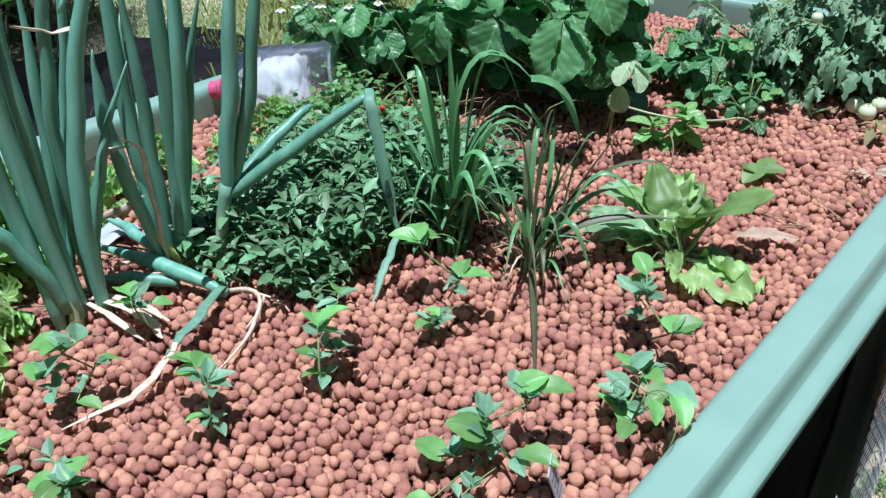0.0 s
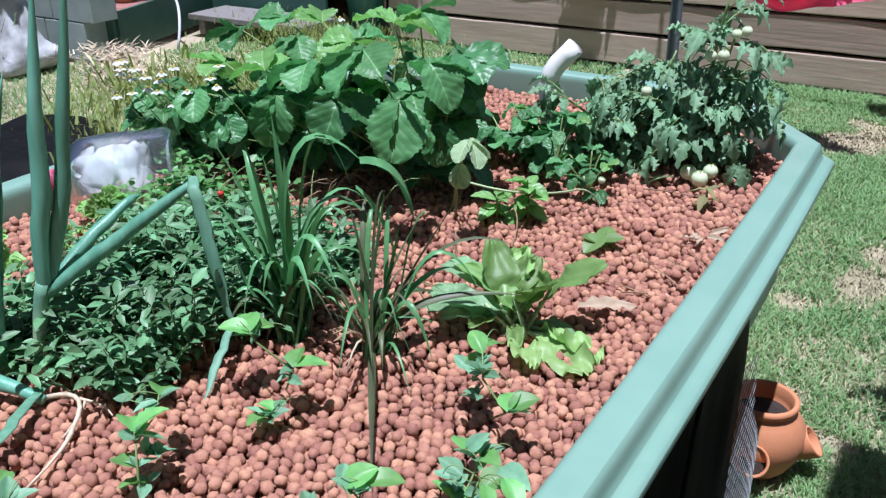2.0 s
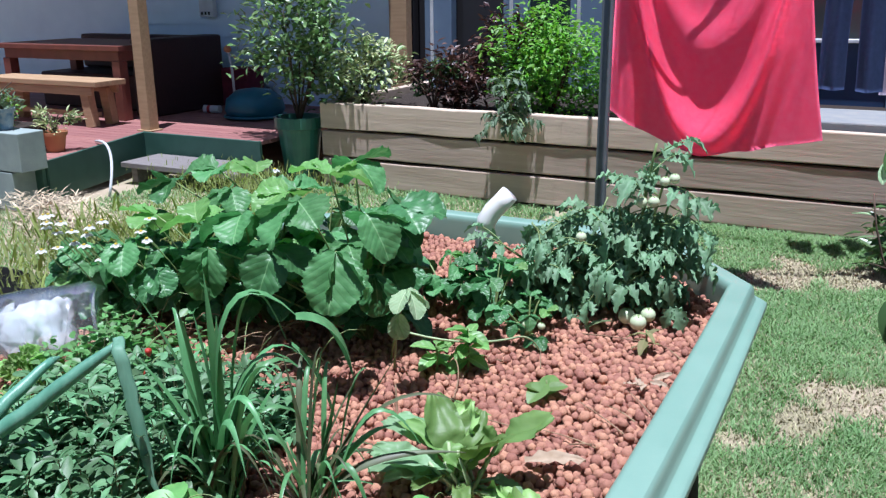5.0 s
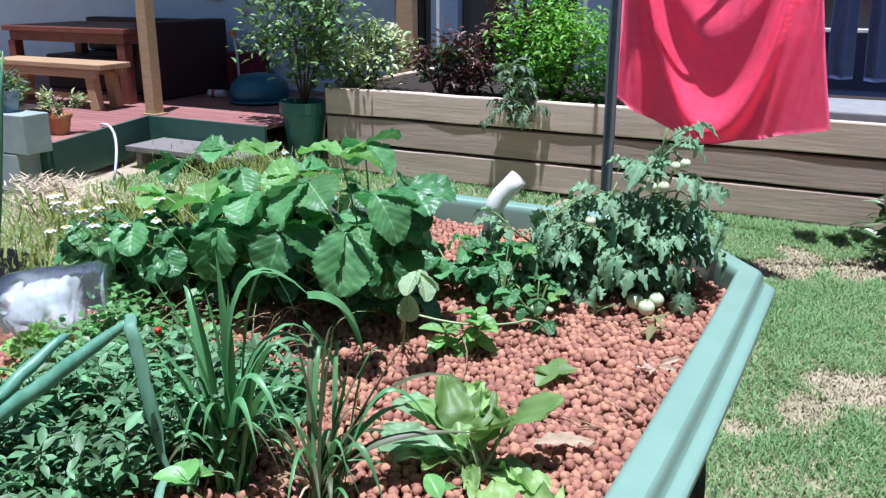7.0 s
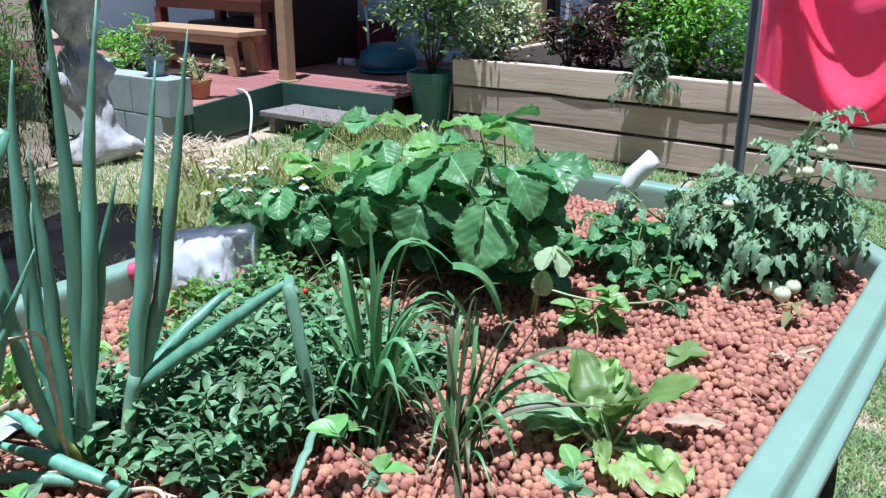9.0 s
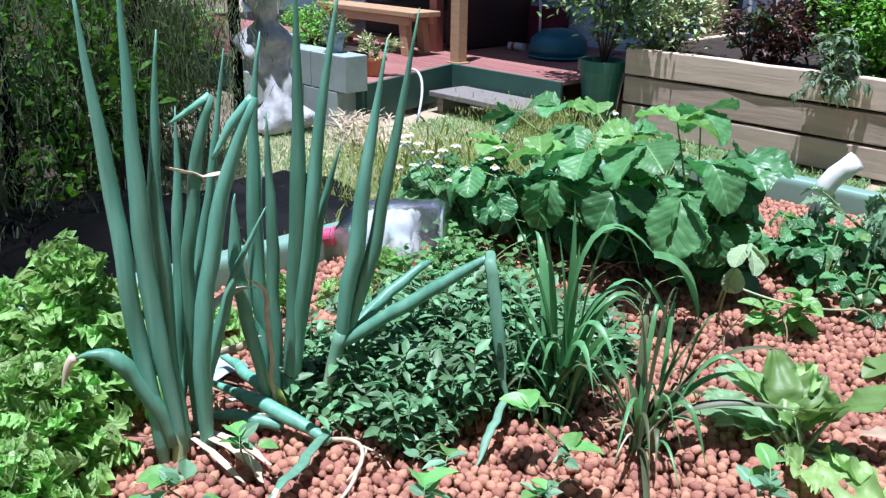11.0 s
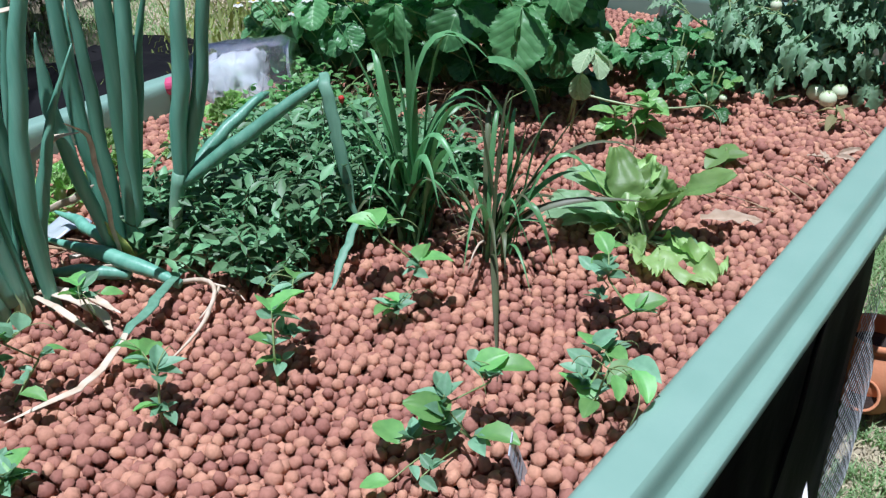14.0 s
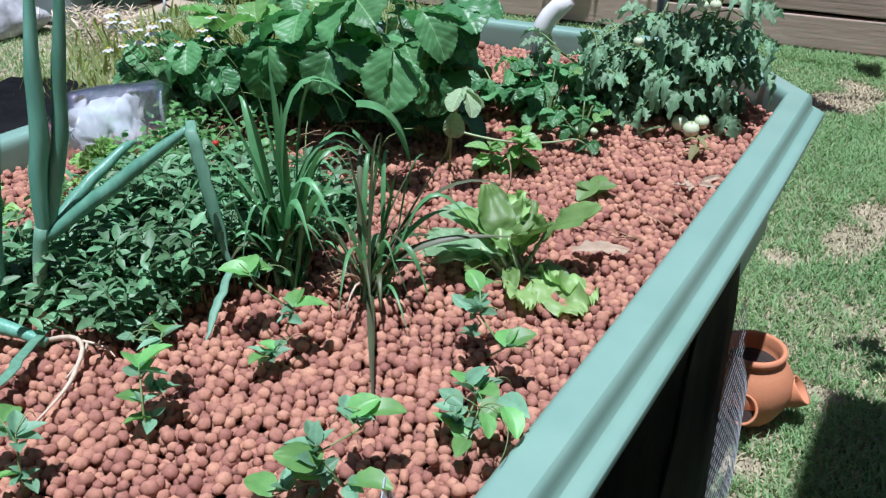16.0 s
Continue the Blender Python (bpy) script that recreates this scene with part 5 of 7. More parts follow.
def lettuce(x, y, n, tall, seed, label, size=1.0, spread=0.075):
    r = random.Random(seed)
    z = surface_z(x, y)
    plant = thing("frilly_lettuce", (x, y, z), label, "lettuce", "lettuces")
    stem([(x, y, z - 0.01), (x + 0.005, y, z + tall * 0.5), (x, y + 0.006, z + tall)], (0.012, 0.006), RIB, plant, "stalk", 8)
    for i in range(n):
        t = (i + 0.5) / n
        hd = i * 137.5 + r.uniform(-20, 20)
        d = Vector((-math.sin(radians(hd)), math.cos(radians(hd)), 0)) * spread * (1.22 - 0.9 * t) * r.uniform(0.25, 1.05)
        put("leaf", FRILL[r.randrange(4)], aim((x + d.x, y + d.y, z + tall * (0.05 + 0.9 * t)), hd + r.uniform(-40, 40), 8 + 58 * t + r.uniform(-34, 34), r.uniform(-50, 50), size * (0.86 - 0.34 * t) * r.uniform(0.7, 1.15)), plant)
    return plant


lettuce(-0.60, -0.17, 170, 0.26, 61, "tall bolting frilly green lettuce", 0.95, 0.09)
lettuce(-0.50, -0.26, 130, 0.15, 62, "frilly light green lettuce beside a taller one", 0.85, 0.09)
lettuce(-0.40, -0.33, 100, 0.10, 63, "low frilly light green lettuce", 0.8, 0.08)
lettuce(-0.66, -0.05, 130, 0.13, 66, "frilly green lettuce by the bed's edge", 0.8, 0.08)
lettuce(-0.70, -0.24, 120, 0.18, 68, "frilly green lettuce touching the bed's rim", 0.9, 0.10)
lettuce(-0.28, -0.38, 90, 0.06, 69, "small frilly lettuce low on the pebbles", 0.75, 0.06)
lettuce(-0.68, 0.45, 26, 0.06, 64, "young lettuce growing beside the plastic bottle", 0.75, 0.06)
lettuce(-0.66, 0.33, 16, 0.04, 67, "small lettuce between the bottle and the onions", 0.6, 0.05)
lettuce(-0.71, 0.22, 24, 0.06, 65, "young lettuce behind the spring onions", 0.8, 0.06)
lettuce(-0.68, 0.09, 22, 0.05, 70, "young lettuce in the onions' shade", 0.75, 0.06)

# ---- bottle, pipe, label and scraps in the bed ----
def clear_film(name, haze, tint, relief=0.9, rough=0.10):
    """Thin clear plastic: see-through with a gloss that grows at grazing angles and a faint white haze."""
    m = bpy.data.materials.new(name)
    m.use_nodes = True
    n, l = m.node_tree.nodes, m.node_tree.links
    n.remove(n["Principled BSDF"])
    see, gloss, white, fres = n.new("ShaderNodeBsdfTransparent"), n.new("ShaderNodeBsdfGlossy"), n.new("ShaderNodeBsdfDiffuse"), n.new("ShaderNodeFresnel")
    see.inputs["Color"].default_value, gloss.inputs["Roughness"].default_value = (*tint, 1), rough
    white.inputs["Color"].default_value = (0.75, 0.8, 0.85, 1)
    fres.inputs["IOR"].default_value = 1.38
    a, b = n.new("ShaderNodeMixShader"), n.new("ShaderNodeMixShader")
    a.inputs["Fac"].default_value = haze
    tex, bp = n.new("ShaderNodeTexNoise"), n.new("ShaderNodeBump")
    tex.inputs["Scale"].default_value, bp.inputs["Strength"].default_value, bp.inputs["Distance"].default_value = 85, relief, 0.012
    l.new(tex.outputs["Fac"], bp.inputs["Height"])
    l.new(bp.outputs["Normal"], gloss.inputs["Normal"])
    l.new(see.outputs[0], a.inputs[1]), l.new(white.outputs[0], a.inputs[2])
    l.new(fres.outputs[0], b.inputs["Fac"]), l.new(a.outputs[0], b.inputs[1]), l.new(gloss.outputs[0], b.inputs[2])
    l.new(b.outputs[0], n["Material Output"].inputs["Surface"])
    return m


CLEAR = clear_film("clear_plastic", 0.04, (0.97, 0.99, 0.99), 0.35, 0.05)
PINK = material("pink_cap", (0.70, 0.10, 0.22), 0.4, scale=90)
PVC = material("white_pvc", (0.87, 0.87, 0.85), 0.35, dark=(0.78, 0.77, 0.73), scale=14, mix=0.4)
PVC_GREY = material("grey_pvc", (0.33, 0.36, 0.35), 0.4, scale=14)
bottle = thing("plastic_bottle", (-0.748, 0.545, 0.772), "clear plastic bottle lying on its side with pink cap", "bottle")
bm_dir = pose(0, 0, 0, 0, 84, 36) @ Matrix.Diagonal((1.4, 1.4, 0.88, 1.0))
cap_dir = pose(0, 0, 0, 0, 84, 36) @ Matrix.Diagonal((1.1, 1.1, 0.88, 1.0))
RAD = 1.08
prof = [(0.0005, 0.120), (0.016, 0.126), (0.032, 0.126), (0.041, 0.118), (0.046, 0.104)] + [(0.047 - 0.0015 * (k % 2), 0.095 - 0.0115 * k) for k in range(13)] + [(0.046, -0.075), (0.040, -0.10), (0.026, -0.125), (0.0115, -0.14), (0.0105, -0.16)]
prof = [(r * RAD, z) for r, z in prof]
shell = lathe(prof, 36, bm_dir)
for v in shell.verts:
    v.co += v.co.normalized() * (0.006 * noise.noise(v.co * 38) + 0.004 * abs(noise.noise(v.co * 80)))
body = part("body", shell, CLEAR, bottle, "ribbed clear plastic body", smooth=True)
body.visible_shadow = False
ring = part("base_ring", lathe([(0.0415, 0.123), (0.0445, 0.122), (0.0455, 0.118), (0.044, 0.115)], 30, bm_dir), clear_film("thick_clear_plastic", 0.22, (0.92, 0.95, 0.95), 0.2, 0.05), body, "thick clear ring of the bottle's base", smooth=True)
ring.visible_shadow = False
cap = part("cap", lathe([(0.0005, -0.176), (0.015, -0.176), (0.016, -0.172), (0.016, -0.158), (0.0138, -0.157)], 20, cap_dir), PINK, bottle, "pink screw cap", smooth=False)
part("neck_ring", lathe([(0.0155, -0.154), (0.019, -0.153), (0.019, -0.149), (0.0155, -0.148)], 20, cap_dir), PINK, cap, "pink neck ring", smooth=False)
film = lathe([(0.0105, -0.138), (0.029, -0.122), (0.045, -0.10), (0.0530, -0.075)] + [(0.0538 - 0.002 * (k % 2), -0.068 + 0.0115 * k) for k in range(11)] + [(0.050, 0.060), (0.040, 0.066), (0.02, 0.062), (0.0005, 0.058)], 28, bm_dir)
for v in film.verts:
    v.co *= 0.86 - 0.30 * abs(noise.noise(v.co * 45)) - 0.26 * abs(noise.noise(v.co * 22))
milky = part("liner", film, clear_film("milky_film", 0.5, (0.95, 0.97, 0.99)), bottle, "milky white film inside the bottle", smooth=True)
milky.visible_shadow = False

pipe = thing("overflow_pipe", (-0.185, 1.245, PEB_Z), "white pipe with an elbow rising from the bed", "pipe")
o = Vector((-0.185, 1.245, PEB_Z))
elbow = [(-0.188, 1.243, 0.70), (-0.188, 1.243, 0.84), (-0.184, 1.246, 0.872), (-0.172, 1.252, 0.893), (-0.155, 1.258, 0.912), (-0.138, 1.264, 0.932)]
part("riser", tube([Vector(p) - o for p in elbow[:2]], 0.016, 20), PVC, pipe, "white pipe riser", smooth=True)
part("collar", lathe([(0.0165, 0.10), (0.021, 0.10), (0.021, 0.145), (0.0165, 0.145)], 20, Matrix.Translation((-0.003, -0.002, 0))), PVC_GREY, pipe, "grey pipe collar", smooth=False)
part("elbow", tube([Vector(p) - o for p in elbow[1:]], [0.020, 0.0215, 0.0215, 0.021, 0.021], 20), PVC, pipe, "white pipe elbow", smooth=True)

tag = thing("plant_label", (0.262, 0.0, PEB_Z), "weathered clear plastic plant label with faded print", "plant label")
LABEL = material("faded_label", (0.52, 0.57, 0.60), 0.3, dark=(0.38, 0.44, 0.48), scale=45, trans=0.15)
BAR = material("faded_print", (0.22, 0.25, 0.28), 0.5)
tm = pose(0, 0, 0, 8, -14, 25)
part("card", box((-0.0008, -0.014, -0.02), (0.0008, 0.014, 0.058), 0.0004, tm), LABEL, tag)
for k in range(4):
    part("print_bar", box((0.0010, -0.010, 0.044 - k * 0.009), (0.0013, 0.010 - 0.003 * (k % 2), 0.0475 - k * 0.009), 0, tm), BAR, tag)
scrap = thing("white_scrap", (-0.55, 0.02, 0.715), "torn piece of white plastic lying behind the onions", "plastic scrap")
bm = bmesh.new()
bmesh.ops.create_grid(bm, x_segments=10, y_segments=10, size=0.03)
for v in bm.verts:
    v.co.z = 0.015 + 0.014 * noise.noise(v.co * 26)
bmesh.ops.solidify(bm, geom=bm.faces[:], thickness=0.001)
part("film", bm, LABEL, scrap, smooth=True)

seedling(-0.145, 1.17, 8, 0.09, 0.75, "leafy runner growing in front of the pipe", 19, STRAW_LEAVES[0], "runner_plant", "strawberry plant")

# ---- materials of the yard ----
DECK = material("stained_decking", (0.36, 0.17, 0.15), 0.6, dark=(0.25, 0.10, 0.09), scale=9, spread=0.15, bump=0.3, bump_scale=90, stretch=(0.6, 5, 5))
FASCIA = material("green_painted_fascia", (0.045, 0.115, 0.09), 0.55, dark=(0.03, 0.085, 0.065), scale=7)
STEP = material("grey_weathered_board", (0.24, 0.225, 0.22), 0.8, dark=(0.15, 0.135, 0.13), scale=12, bump=0.4, bump_scale=80, stretch=(0.6, 5, 5))
PINE = material("yellow_pine", (0.46, 0.31, 0.18), 0.65, dark=(0.34, 0.22, 0.12), scale=9, bump=0.2, bump_scale=70, stretch=(0.6, 5, 5))
PINE_RED = material("red_stained_timber", (0.20, 0.06, 0.04), 0.55, dark=(0.13, 0.04, 0.03), scale=9)
WICKER = material("dark_maroon_wicker", (0.040, 0.012, 0.011), 0.6, scale=40, bump=0.5, bump_scale=120)
POT_GREEN = material("green_glazed_pot", (0.05, 0.19, 0.145), 0.35, dark=(0.03, 0.13, 0.10), scale=8)
BLUE_PAINT = material("blue_painted_frame", (0.17, 0.24, 0.34), 0.5, dark=(0.13, 0.19, 0.28), scale=5)
BLUE_DARK = material("navy_painted_panel", (0.022, 0.055, 0.135), 0.5, dark=(0.016, 0.04, 0.10), scale=5)
WHITE_TRIM = material("white_trim", (0.72, 0.75, 0.78), 0.5, scale=5)
# near-black holding the rooms' lack of light; also colours a post and switches
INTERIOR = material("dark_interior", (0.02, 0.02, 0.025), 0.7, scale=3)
GLASS_PANE = material("window_glass", (0.03, 0.05, 0.05), 0.08, dark=(0.02, 0.035, 0.035), scale=2)
CONCRETE = material("grey_concrete", (0.21, 0.23, 0.25), 0.85, dark=(0.30, 0.30, 0.28), scale=10, bump=0.4, bump_scale=90)
BLOCK = material("bluish_concrete_block", (0.33, 0.40, 0.38), 0.85, dark=(0.25, 0.31, 0.30), scale=10, bump=0.4, bump_scale=90)
TERRACOTTA = material("terracotta", (0.58, 0.25, 0.12), 0.75, dark=(0.46, 0.18, 0.08), scale=11, mix=0.7, bump=0.15, bump_scale=150)
SOIL = material("dark_potting_soil", (0.035, 0.024, 0.018), 0.95, scale=30, bump=0.8, bump_scale=200)
STEEL = material("grey_painted_steel", (0.13, 0.15, 0.17), 0.4, 0.3, dark=(0.10, 0.12, 0.13), scale=20)
ZINC = material("galvanised_wire", (0.62, 0.65, 0.66), 0.45, 0.3, scale=50)
TOWEL = material("coral_pink_towel", (0.90, 0.26, 0.42), 0.9, dark=(0.85, 0.20, 0.35), scale=30, bump=0.4, bump_scale=500, thin=0.5)
BLACK_CLOTH = material("black_cloth", (0.012, 0.012, 0.018), 0.9, scale=30, bump=0.3, bump_scale=300)
DENIM = material("blue_denim", (0.05, 0.08, 0.20), 0.9, dark=(0.035, 0.06, 0.15), scale=40, bump=0.3, bump_scale=300)
LILAC_CLOTH = material("pale_lilac_cloth", (0.62, 0.55, 0.70), 0.9, scale=20, thin=0.2)
STONE = material("weathered_grey_stone", (0.58, 0.60, 0.62), 0.9, dark=(0.26, 0.27, 0.28), scale=16, bump=0.5, bump_scale=120)
BLACK_NET = material("black_shade_cloth", (0.008, 0.009, 0.009), 0.95, scale=60, bump=0.5, bump_scale=400, spec=0.05)
BLUE_TOY = material("teal_toy_plastic", (0.02, 0.16, 0.24), 0.4, scale=5)
STRAW = material("pale_straw", (0.68, 0.58, 0.44), 0.85, dark=(0.42, 0.33, 0.2), scale=40, island=0.3)
GRASS = material("lawn_blade", (0.25, 0.375, 0.165), 0.6, dark=(0.16, 0.29, 0.11), scale=3, island=0.25, thin=0.35)
GRASS_DRY = material("dry_lawn_blade", (0.47, 0.41, 0.27), 0.75, dark=(0.33, 0.32, 0.18), scale=4, island=0.3)
SHRUB_DARK = material("glossy_dark_leaf", (0.12, 0.21, 0.07), 0.3, dark=(0.045, 0.11, 0.035), scale=9, island=0.4, thin=0.1)
SHRUB_CREAM = material("cream_edged_leaf", (0.52, 0.56, 0.30), 0.45, dark=(0.16, 0.26, 0.09), scale=22, mix=0.2, island=0.3, thin=0.15)
SHRUB_RED = material("dark_red_leaf", (0.10, 0.04, 0.035), 0.45, dark=(0.06, 0.035, 0.025), scale=12, island=0.5, thin=0.1)
SHRUB_LIME = material("bright_green_leaf", (0.22, 0.44, 0.075), 0.5, dark=(0.12, 0.28, 0.05), scale=12, island=0.35, thin=0.3)
SHRUB_YELLOW = material("yellow_green_fronds", (0.27, 0.31, 0.085), 0.6, dark=(0.15, 0.21, 0.055), scale=10, island=0.35, thin=0.25)
SHRUB_GREY = material("grey_green_leaf", (0.16, 0.23, 0.13), 0.6, dark=(0.10, 0.16, 0.09), scale=10, island=0.3, thin=0.15)
BARK = material("brown_bark", (0.12, 0.08, 0.055), 0.9, scale=30, bump=0.5, bump_scale=90)


def leafy(name, parent, centre, radii, n, length, width, mat, seed, hollow=0.35, up=0.5):
    """A crown of many small leaves in uneven clumps, thinner at the heart."""
    r = np.random.default_rng(seed)
    clumps = r.normal(size=(max(6, n // 45), 3))
    clumps /= np.linalg.norm(clumps, axis=1)[:, None]
    clumps *= (hollow + (1 - hollow) * r.random((len(clumps), 1)) ** 0.6)
    spots = []
    for i in range(n):
        c = clumps[r.integers(len(clumps))] + r.normal(size=3) * 0.19
        p = np.array(centre) + c * np.array(radii)
        hd = math.atan2(-c[0] + r.normal() * 0.6, c[1] + r.normal() * 0.6)
        spots.append((*p, hd, up * r.normal() + 0.15))
    ob = tiny_leaves(name, spots, length, width, mat, parent, seed)
    return tagged(ob, kind="stuff")


def shrub(name, at, centre, radii, n, length, width, mat, seed, label, cat="shrub", limbs=7, group=""):
    plant = thing(name, at, label, cat, group)
    r = random.Random(seed)
    o = Vector(at)
    for i in range(limbs):
        tip = Vector(centre) + Vector((r.uniform(-1, 1) * radii[0], r.uniform(-1, 1) * radii[1], r.uniform(0.0, 0.9) * radii[2])) * 0.75
        stem([o, o.lerp(tip, 0.5) + Vector((0, 0, 0.06)), tip], (0.010, 0.003), BARK, plant, "limb", 5, n=5)
    c = Vector(centre) - o
    leafy("foliage", plant, tuple(c), radii, n, length, width, mat, seed)
    return plant


# ---- retaining wall of sleepers ----
WALL = pose(-3.13, 4.77, 0, 0, 0, 0.0)
retain = thing("wall_north", (0, 0, 0), "retaining wall of stacked weathered timber sleepers", "retaining wall", kind="structure")
wr = random.Random(6)
for course in range(3):
    cuts = [0.0, (4.6, 4.2, 5.0)[course], 6.6]
    for a, b in zip(cuts, cuts[1:]):
        bm = bmesh.new()
        nseg = 18
        add_box(bm, (a + 0.003, 0.0, course * 0.2 + 0.009), (b - 0.003, 0.075, course * 0.2 + 0.189))
        bmesh.ops.subdivide_edges(bm, edges=[e for e in bm.edges if abs(e.verts[0].co.x - e.verts[1].co.x) > 0.5], cuts=nseg)
        bmesh.ops.bevel(bm, geom=[e for e in bm.edges if e.calc_face_angle(0) > 1.0], offset=0.008, segments=2, affect="EDGES", profile=0.6)
        for v in bm.verts:
            s = Vector((v.co.x * 2.2, course * 7.1, a))
            v.co.z += 0.007 * noise.noise(s)
            v.co.y += 0.010 * noise.noise(s + Vector((0, 3, 0))) + wr.uniform(-0.001, 0.001)
        bmesh.ops.transform(bm, matrix=WALL @ Matrix.Translation((0, wr.uniform(-0.01, 0.01), 0)), verts=bm.verts[:])
        part("sleeper", bm, TIMBER, retain)
part("sleeper", box((0.003, 0.076, 0.006), (0.075, 1.6, 0.594), 0.006, WALL), TIMBER, retain)
part("earth_fill", box((0.08, 0.085, 0.0), (6.5, 1.8, 0.53), 0.0, WALL), SOIL, retain, "dark garden soil behind the sleepers")
path_slab = thing("path_slab", (0, 0, 0), "pale concrete path edge above the sleeper wall", "path", kind="structure")
part("slab", box((3.05, 0.14, 0.52), (6.5, 0.75, 0.625), 0.01, WALL), CONCRETE, path_slab)


def on_wall(s, d, z):
    return tuple(WALL @ Vector((s, d, z)))


# ---- house ----
house = thing("house", (0, 0, 0), "single-storey weatherboard house with blue door frames", "house", kind="structure")
HY = 6.5
for i in range(21):
    z = 0.22 + 0.118 * i
    bm = bmesh.new()
    v = [bm.verts.new(p) for p in ((-11, HY - 0.022, z), (-3.42, HY - 0.022, z), (-3.42, HY, z + 0.125), (-11, HY, z + 0.125), (-11, HY, z), (-3.42, HY, z))]
    bm.faces.new((v[0], v[1], v[2], v[3])), bm.faces.new((v[1], v[0], v[4], v[5]))
    part("weatherboard", bm, BOARD, house)
part("wall", box((-11, HY + 0.004, 0), (-3.4, HY + 0.15, 2.6)), BOARD, house)
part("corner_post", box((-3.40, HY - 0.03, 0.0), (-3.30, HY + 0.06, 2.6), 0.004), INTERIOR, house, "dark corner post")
part("door_post", box((-3.42, HY - 0.25, 0.3), (-3.25, HY - 0.15, 2.74), 0.006), PINE, house, "tan timber post")
for x0, x1, mat in ((-3.18, -2.92, BLUE_PAINT), (-2.44, -2.22, BLUE_PAINT), (-1.86, -1.52, BLUE_PAINT), (-1.2, -1.05, BLUE_PAINT), (0.47, 0.62, BLUE_PAINT), (1.6, 1.75, BLUE_PAINT)):
    jamb = part("door_frame", box((x0, HY - 0.05, 0.25), (x1, HY + 0.05, 2.6), 0.006), mat, house, "blue painted frame")
    part("frame_strip", box((x0 + 0.06, HY - 0.062, 0.25), (x0 + 0.09, HY - 0.051, 2.6), 0.002), WHITE_TRIM, jamb, "white strip")
# solid panel: the doorway's darkness is its colour, no room lies behind
part("doorway_dark_panel", box((-2.86, HY + 0.06, 0.25), (-0.1, HY + 0.10, 2.6)), INTERIOR, house, "panel coloured dark for the unlit room in the doorway")
for x0, x1 in ((-2.22, -1.86), (-1.52, -1.2)):
    part("pane", box((x0, HY, 0.9), (x1, HY + 0.01, 2.6)), GLASS_PANE, house)
part("lower_panel", box((-1.05, HY - 0.02, 0.3), (3.5, HY + 0.06, 0.965), 0.003), BLUE_DARK, house, "navy panel under the window")
part("window_sill", box((-1.05, HY - 0.08, 0.968), (3.5, HY + 0.02, 0.992), 0.003), WHITE_TRIM, house, "white window sill")
part("pane", box((-1.05, HY + 0.02, 0.99), (3.5, HY + 0.04, 2.3)), GLASS_PANE, house)
# back wall in the same near-black, for the unlit inside
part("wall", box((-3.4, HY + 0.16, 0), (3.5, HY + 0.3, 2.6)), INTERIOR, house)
roof = part("roof", box((-11.2, HY - 0.04, 2.82), (3.8, HY + 3, 2.92)), FASCIA, house, "roof edge")

part("veranda_roof", box((-11.0, 4.75, 2.75), (-3.30, HY - 0.05, 2.80), 0.004), FASCIA, house, "veranda roof sheet")

# ---- deck ----
deck = thing("deck", (0, 0, 0), "red-stained timber deck with green fascia", "deck", kind="structure")
y = 3.42
while y < 6.4:
    x1 = -4.74 + 0.29 * (4.62 - y) if y < 4.60 else -3.56
    part("plank", box((-9.5, y, 0.272), (x1, y + 0.088, 0.30), 0.003), DECK, deck)
    y += 0.093
part("fascia", box((0, -1.27, 0.03), (0.025, 0, 0.302), 0.003, pose(-4.735, 4.62, 0, 0, 0, 16.2)), FASCIA, deck, "green fascia board")
part("fascia", box((-9.5, 3.37, 0.03), (-4.37, 3.398, 0.302), 0.003), FASCIA, deck, "green fascia board")
part("fascia", box((-4.71, 4.595, 0.03), (-3.555, 4.62, 0.302), 0.003), FASCIA, deck, "green fascia board")
step = thing("deck_step", (-4.05, 4.37, 0), "low grey timber step in front of the deck", "step")
part("tread", box((-0.48, -0.20, 0.11), (0.62, 0.19, 0.15), 0.005), STEP, step)
for x in (-0.42, 0.52):
    part("bearer", box((x, -0.16, 0), (x + 0.06, 0.16, 0.108), 0.004), STEP, step)
post = thing("veranda_post", (-4.72, 4.68, 0.3), "square pine veranda post standing on the deck", "post")
part("shaft", box((-0.05, -0.05, 0), (0.05, 0.05, 2.3), 0.005), PINE, post)
part("foot", box((-0.075, -0.065, 0), (0.075, 0.065, 0.012), 0.003), PINE, post)
bench = thing("garden_bench", (-5.82, 4.73, 0.3), "plain pine garden bench standing on the deck", "bench")
for k in range(2):
    part("seat_board", box((-0.72, -0.16 + 0.165 * k, 0.33), (0.66, -0.001 + 0.165 * k, 0.375), 0.006), PINE, bench)
for yy in (-0.135, 0.125):
    part("rail", box((-0.66, yy - 0.015, 0.262), (0.60, yy + 0.015, 0.328), 0.004), PINE, bench)
for x, lean in ((-0.56, -7), (0.50, 7)):
    for yy in (-0.10, 0.10):
        part("leg", box((-0.045, -0.035, 0), (0.045, 0.035, 0.30), 0.004, pose(x + 0.02 * (1 if lean > 0 else -1), yy, 0, 0, -lean, 0)), PINE, bench)
part("stretcher", box((-0.54, -0.02, 0.07), (0.50, 0.02, 0.11), 0.003), PINE, bench)
table = thing("outdoor_table", (-6.05, 5.42, 0.3), "dark red-brown timber table on the deck", "table")
part("tabletop", box((-0.78, -0.45, 0.585), (0.76, 0.4, 0.63), 0.005), PINE_RED, table)
part("apron", box((-0.72, -0.42, 0.50), (0.72, -0.39, 0.584), 0.003), PINE_RED, table)
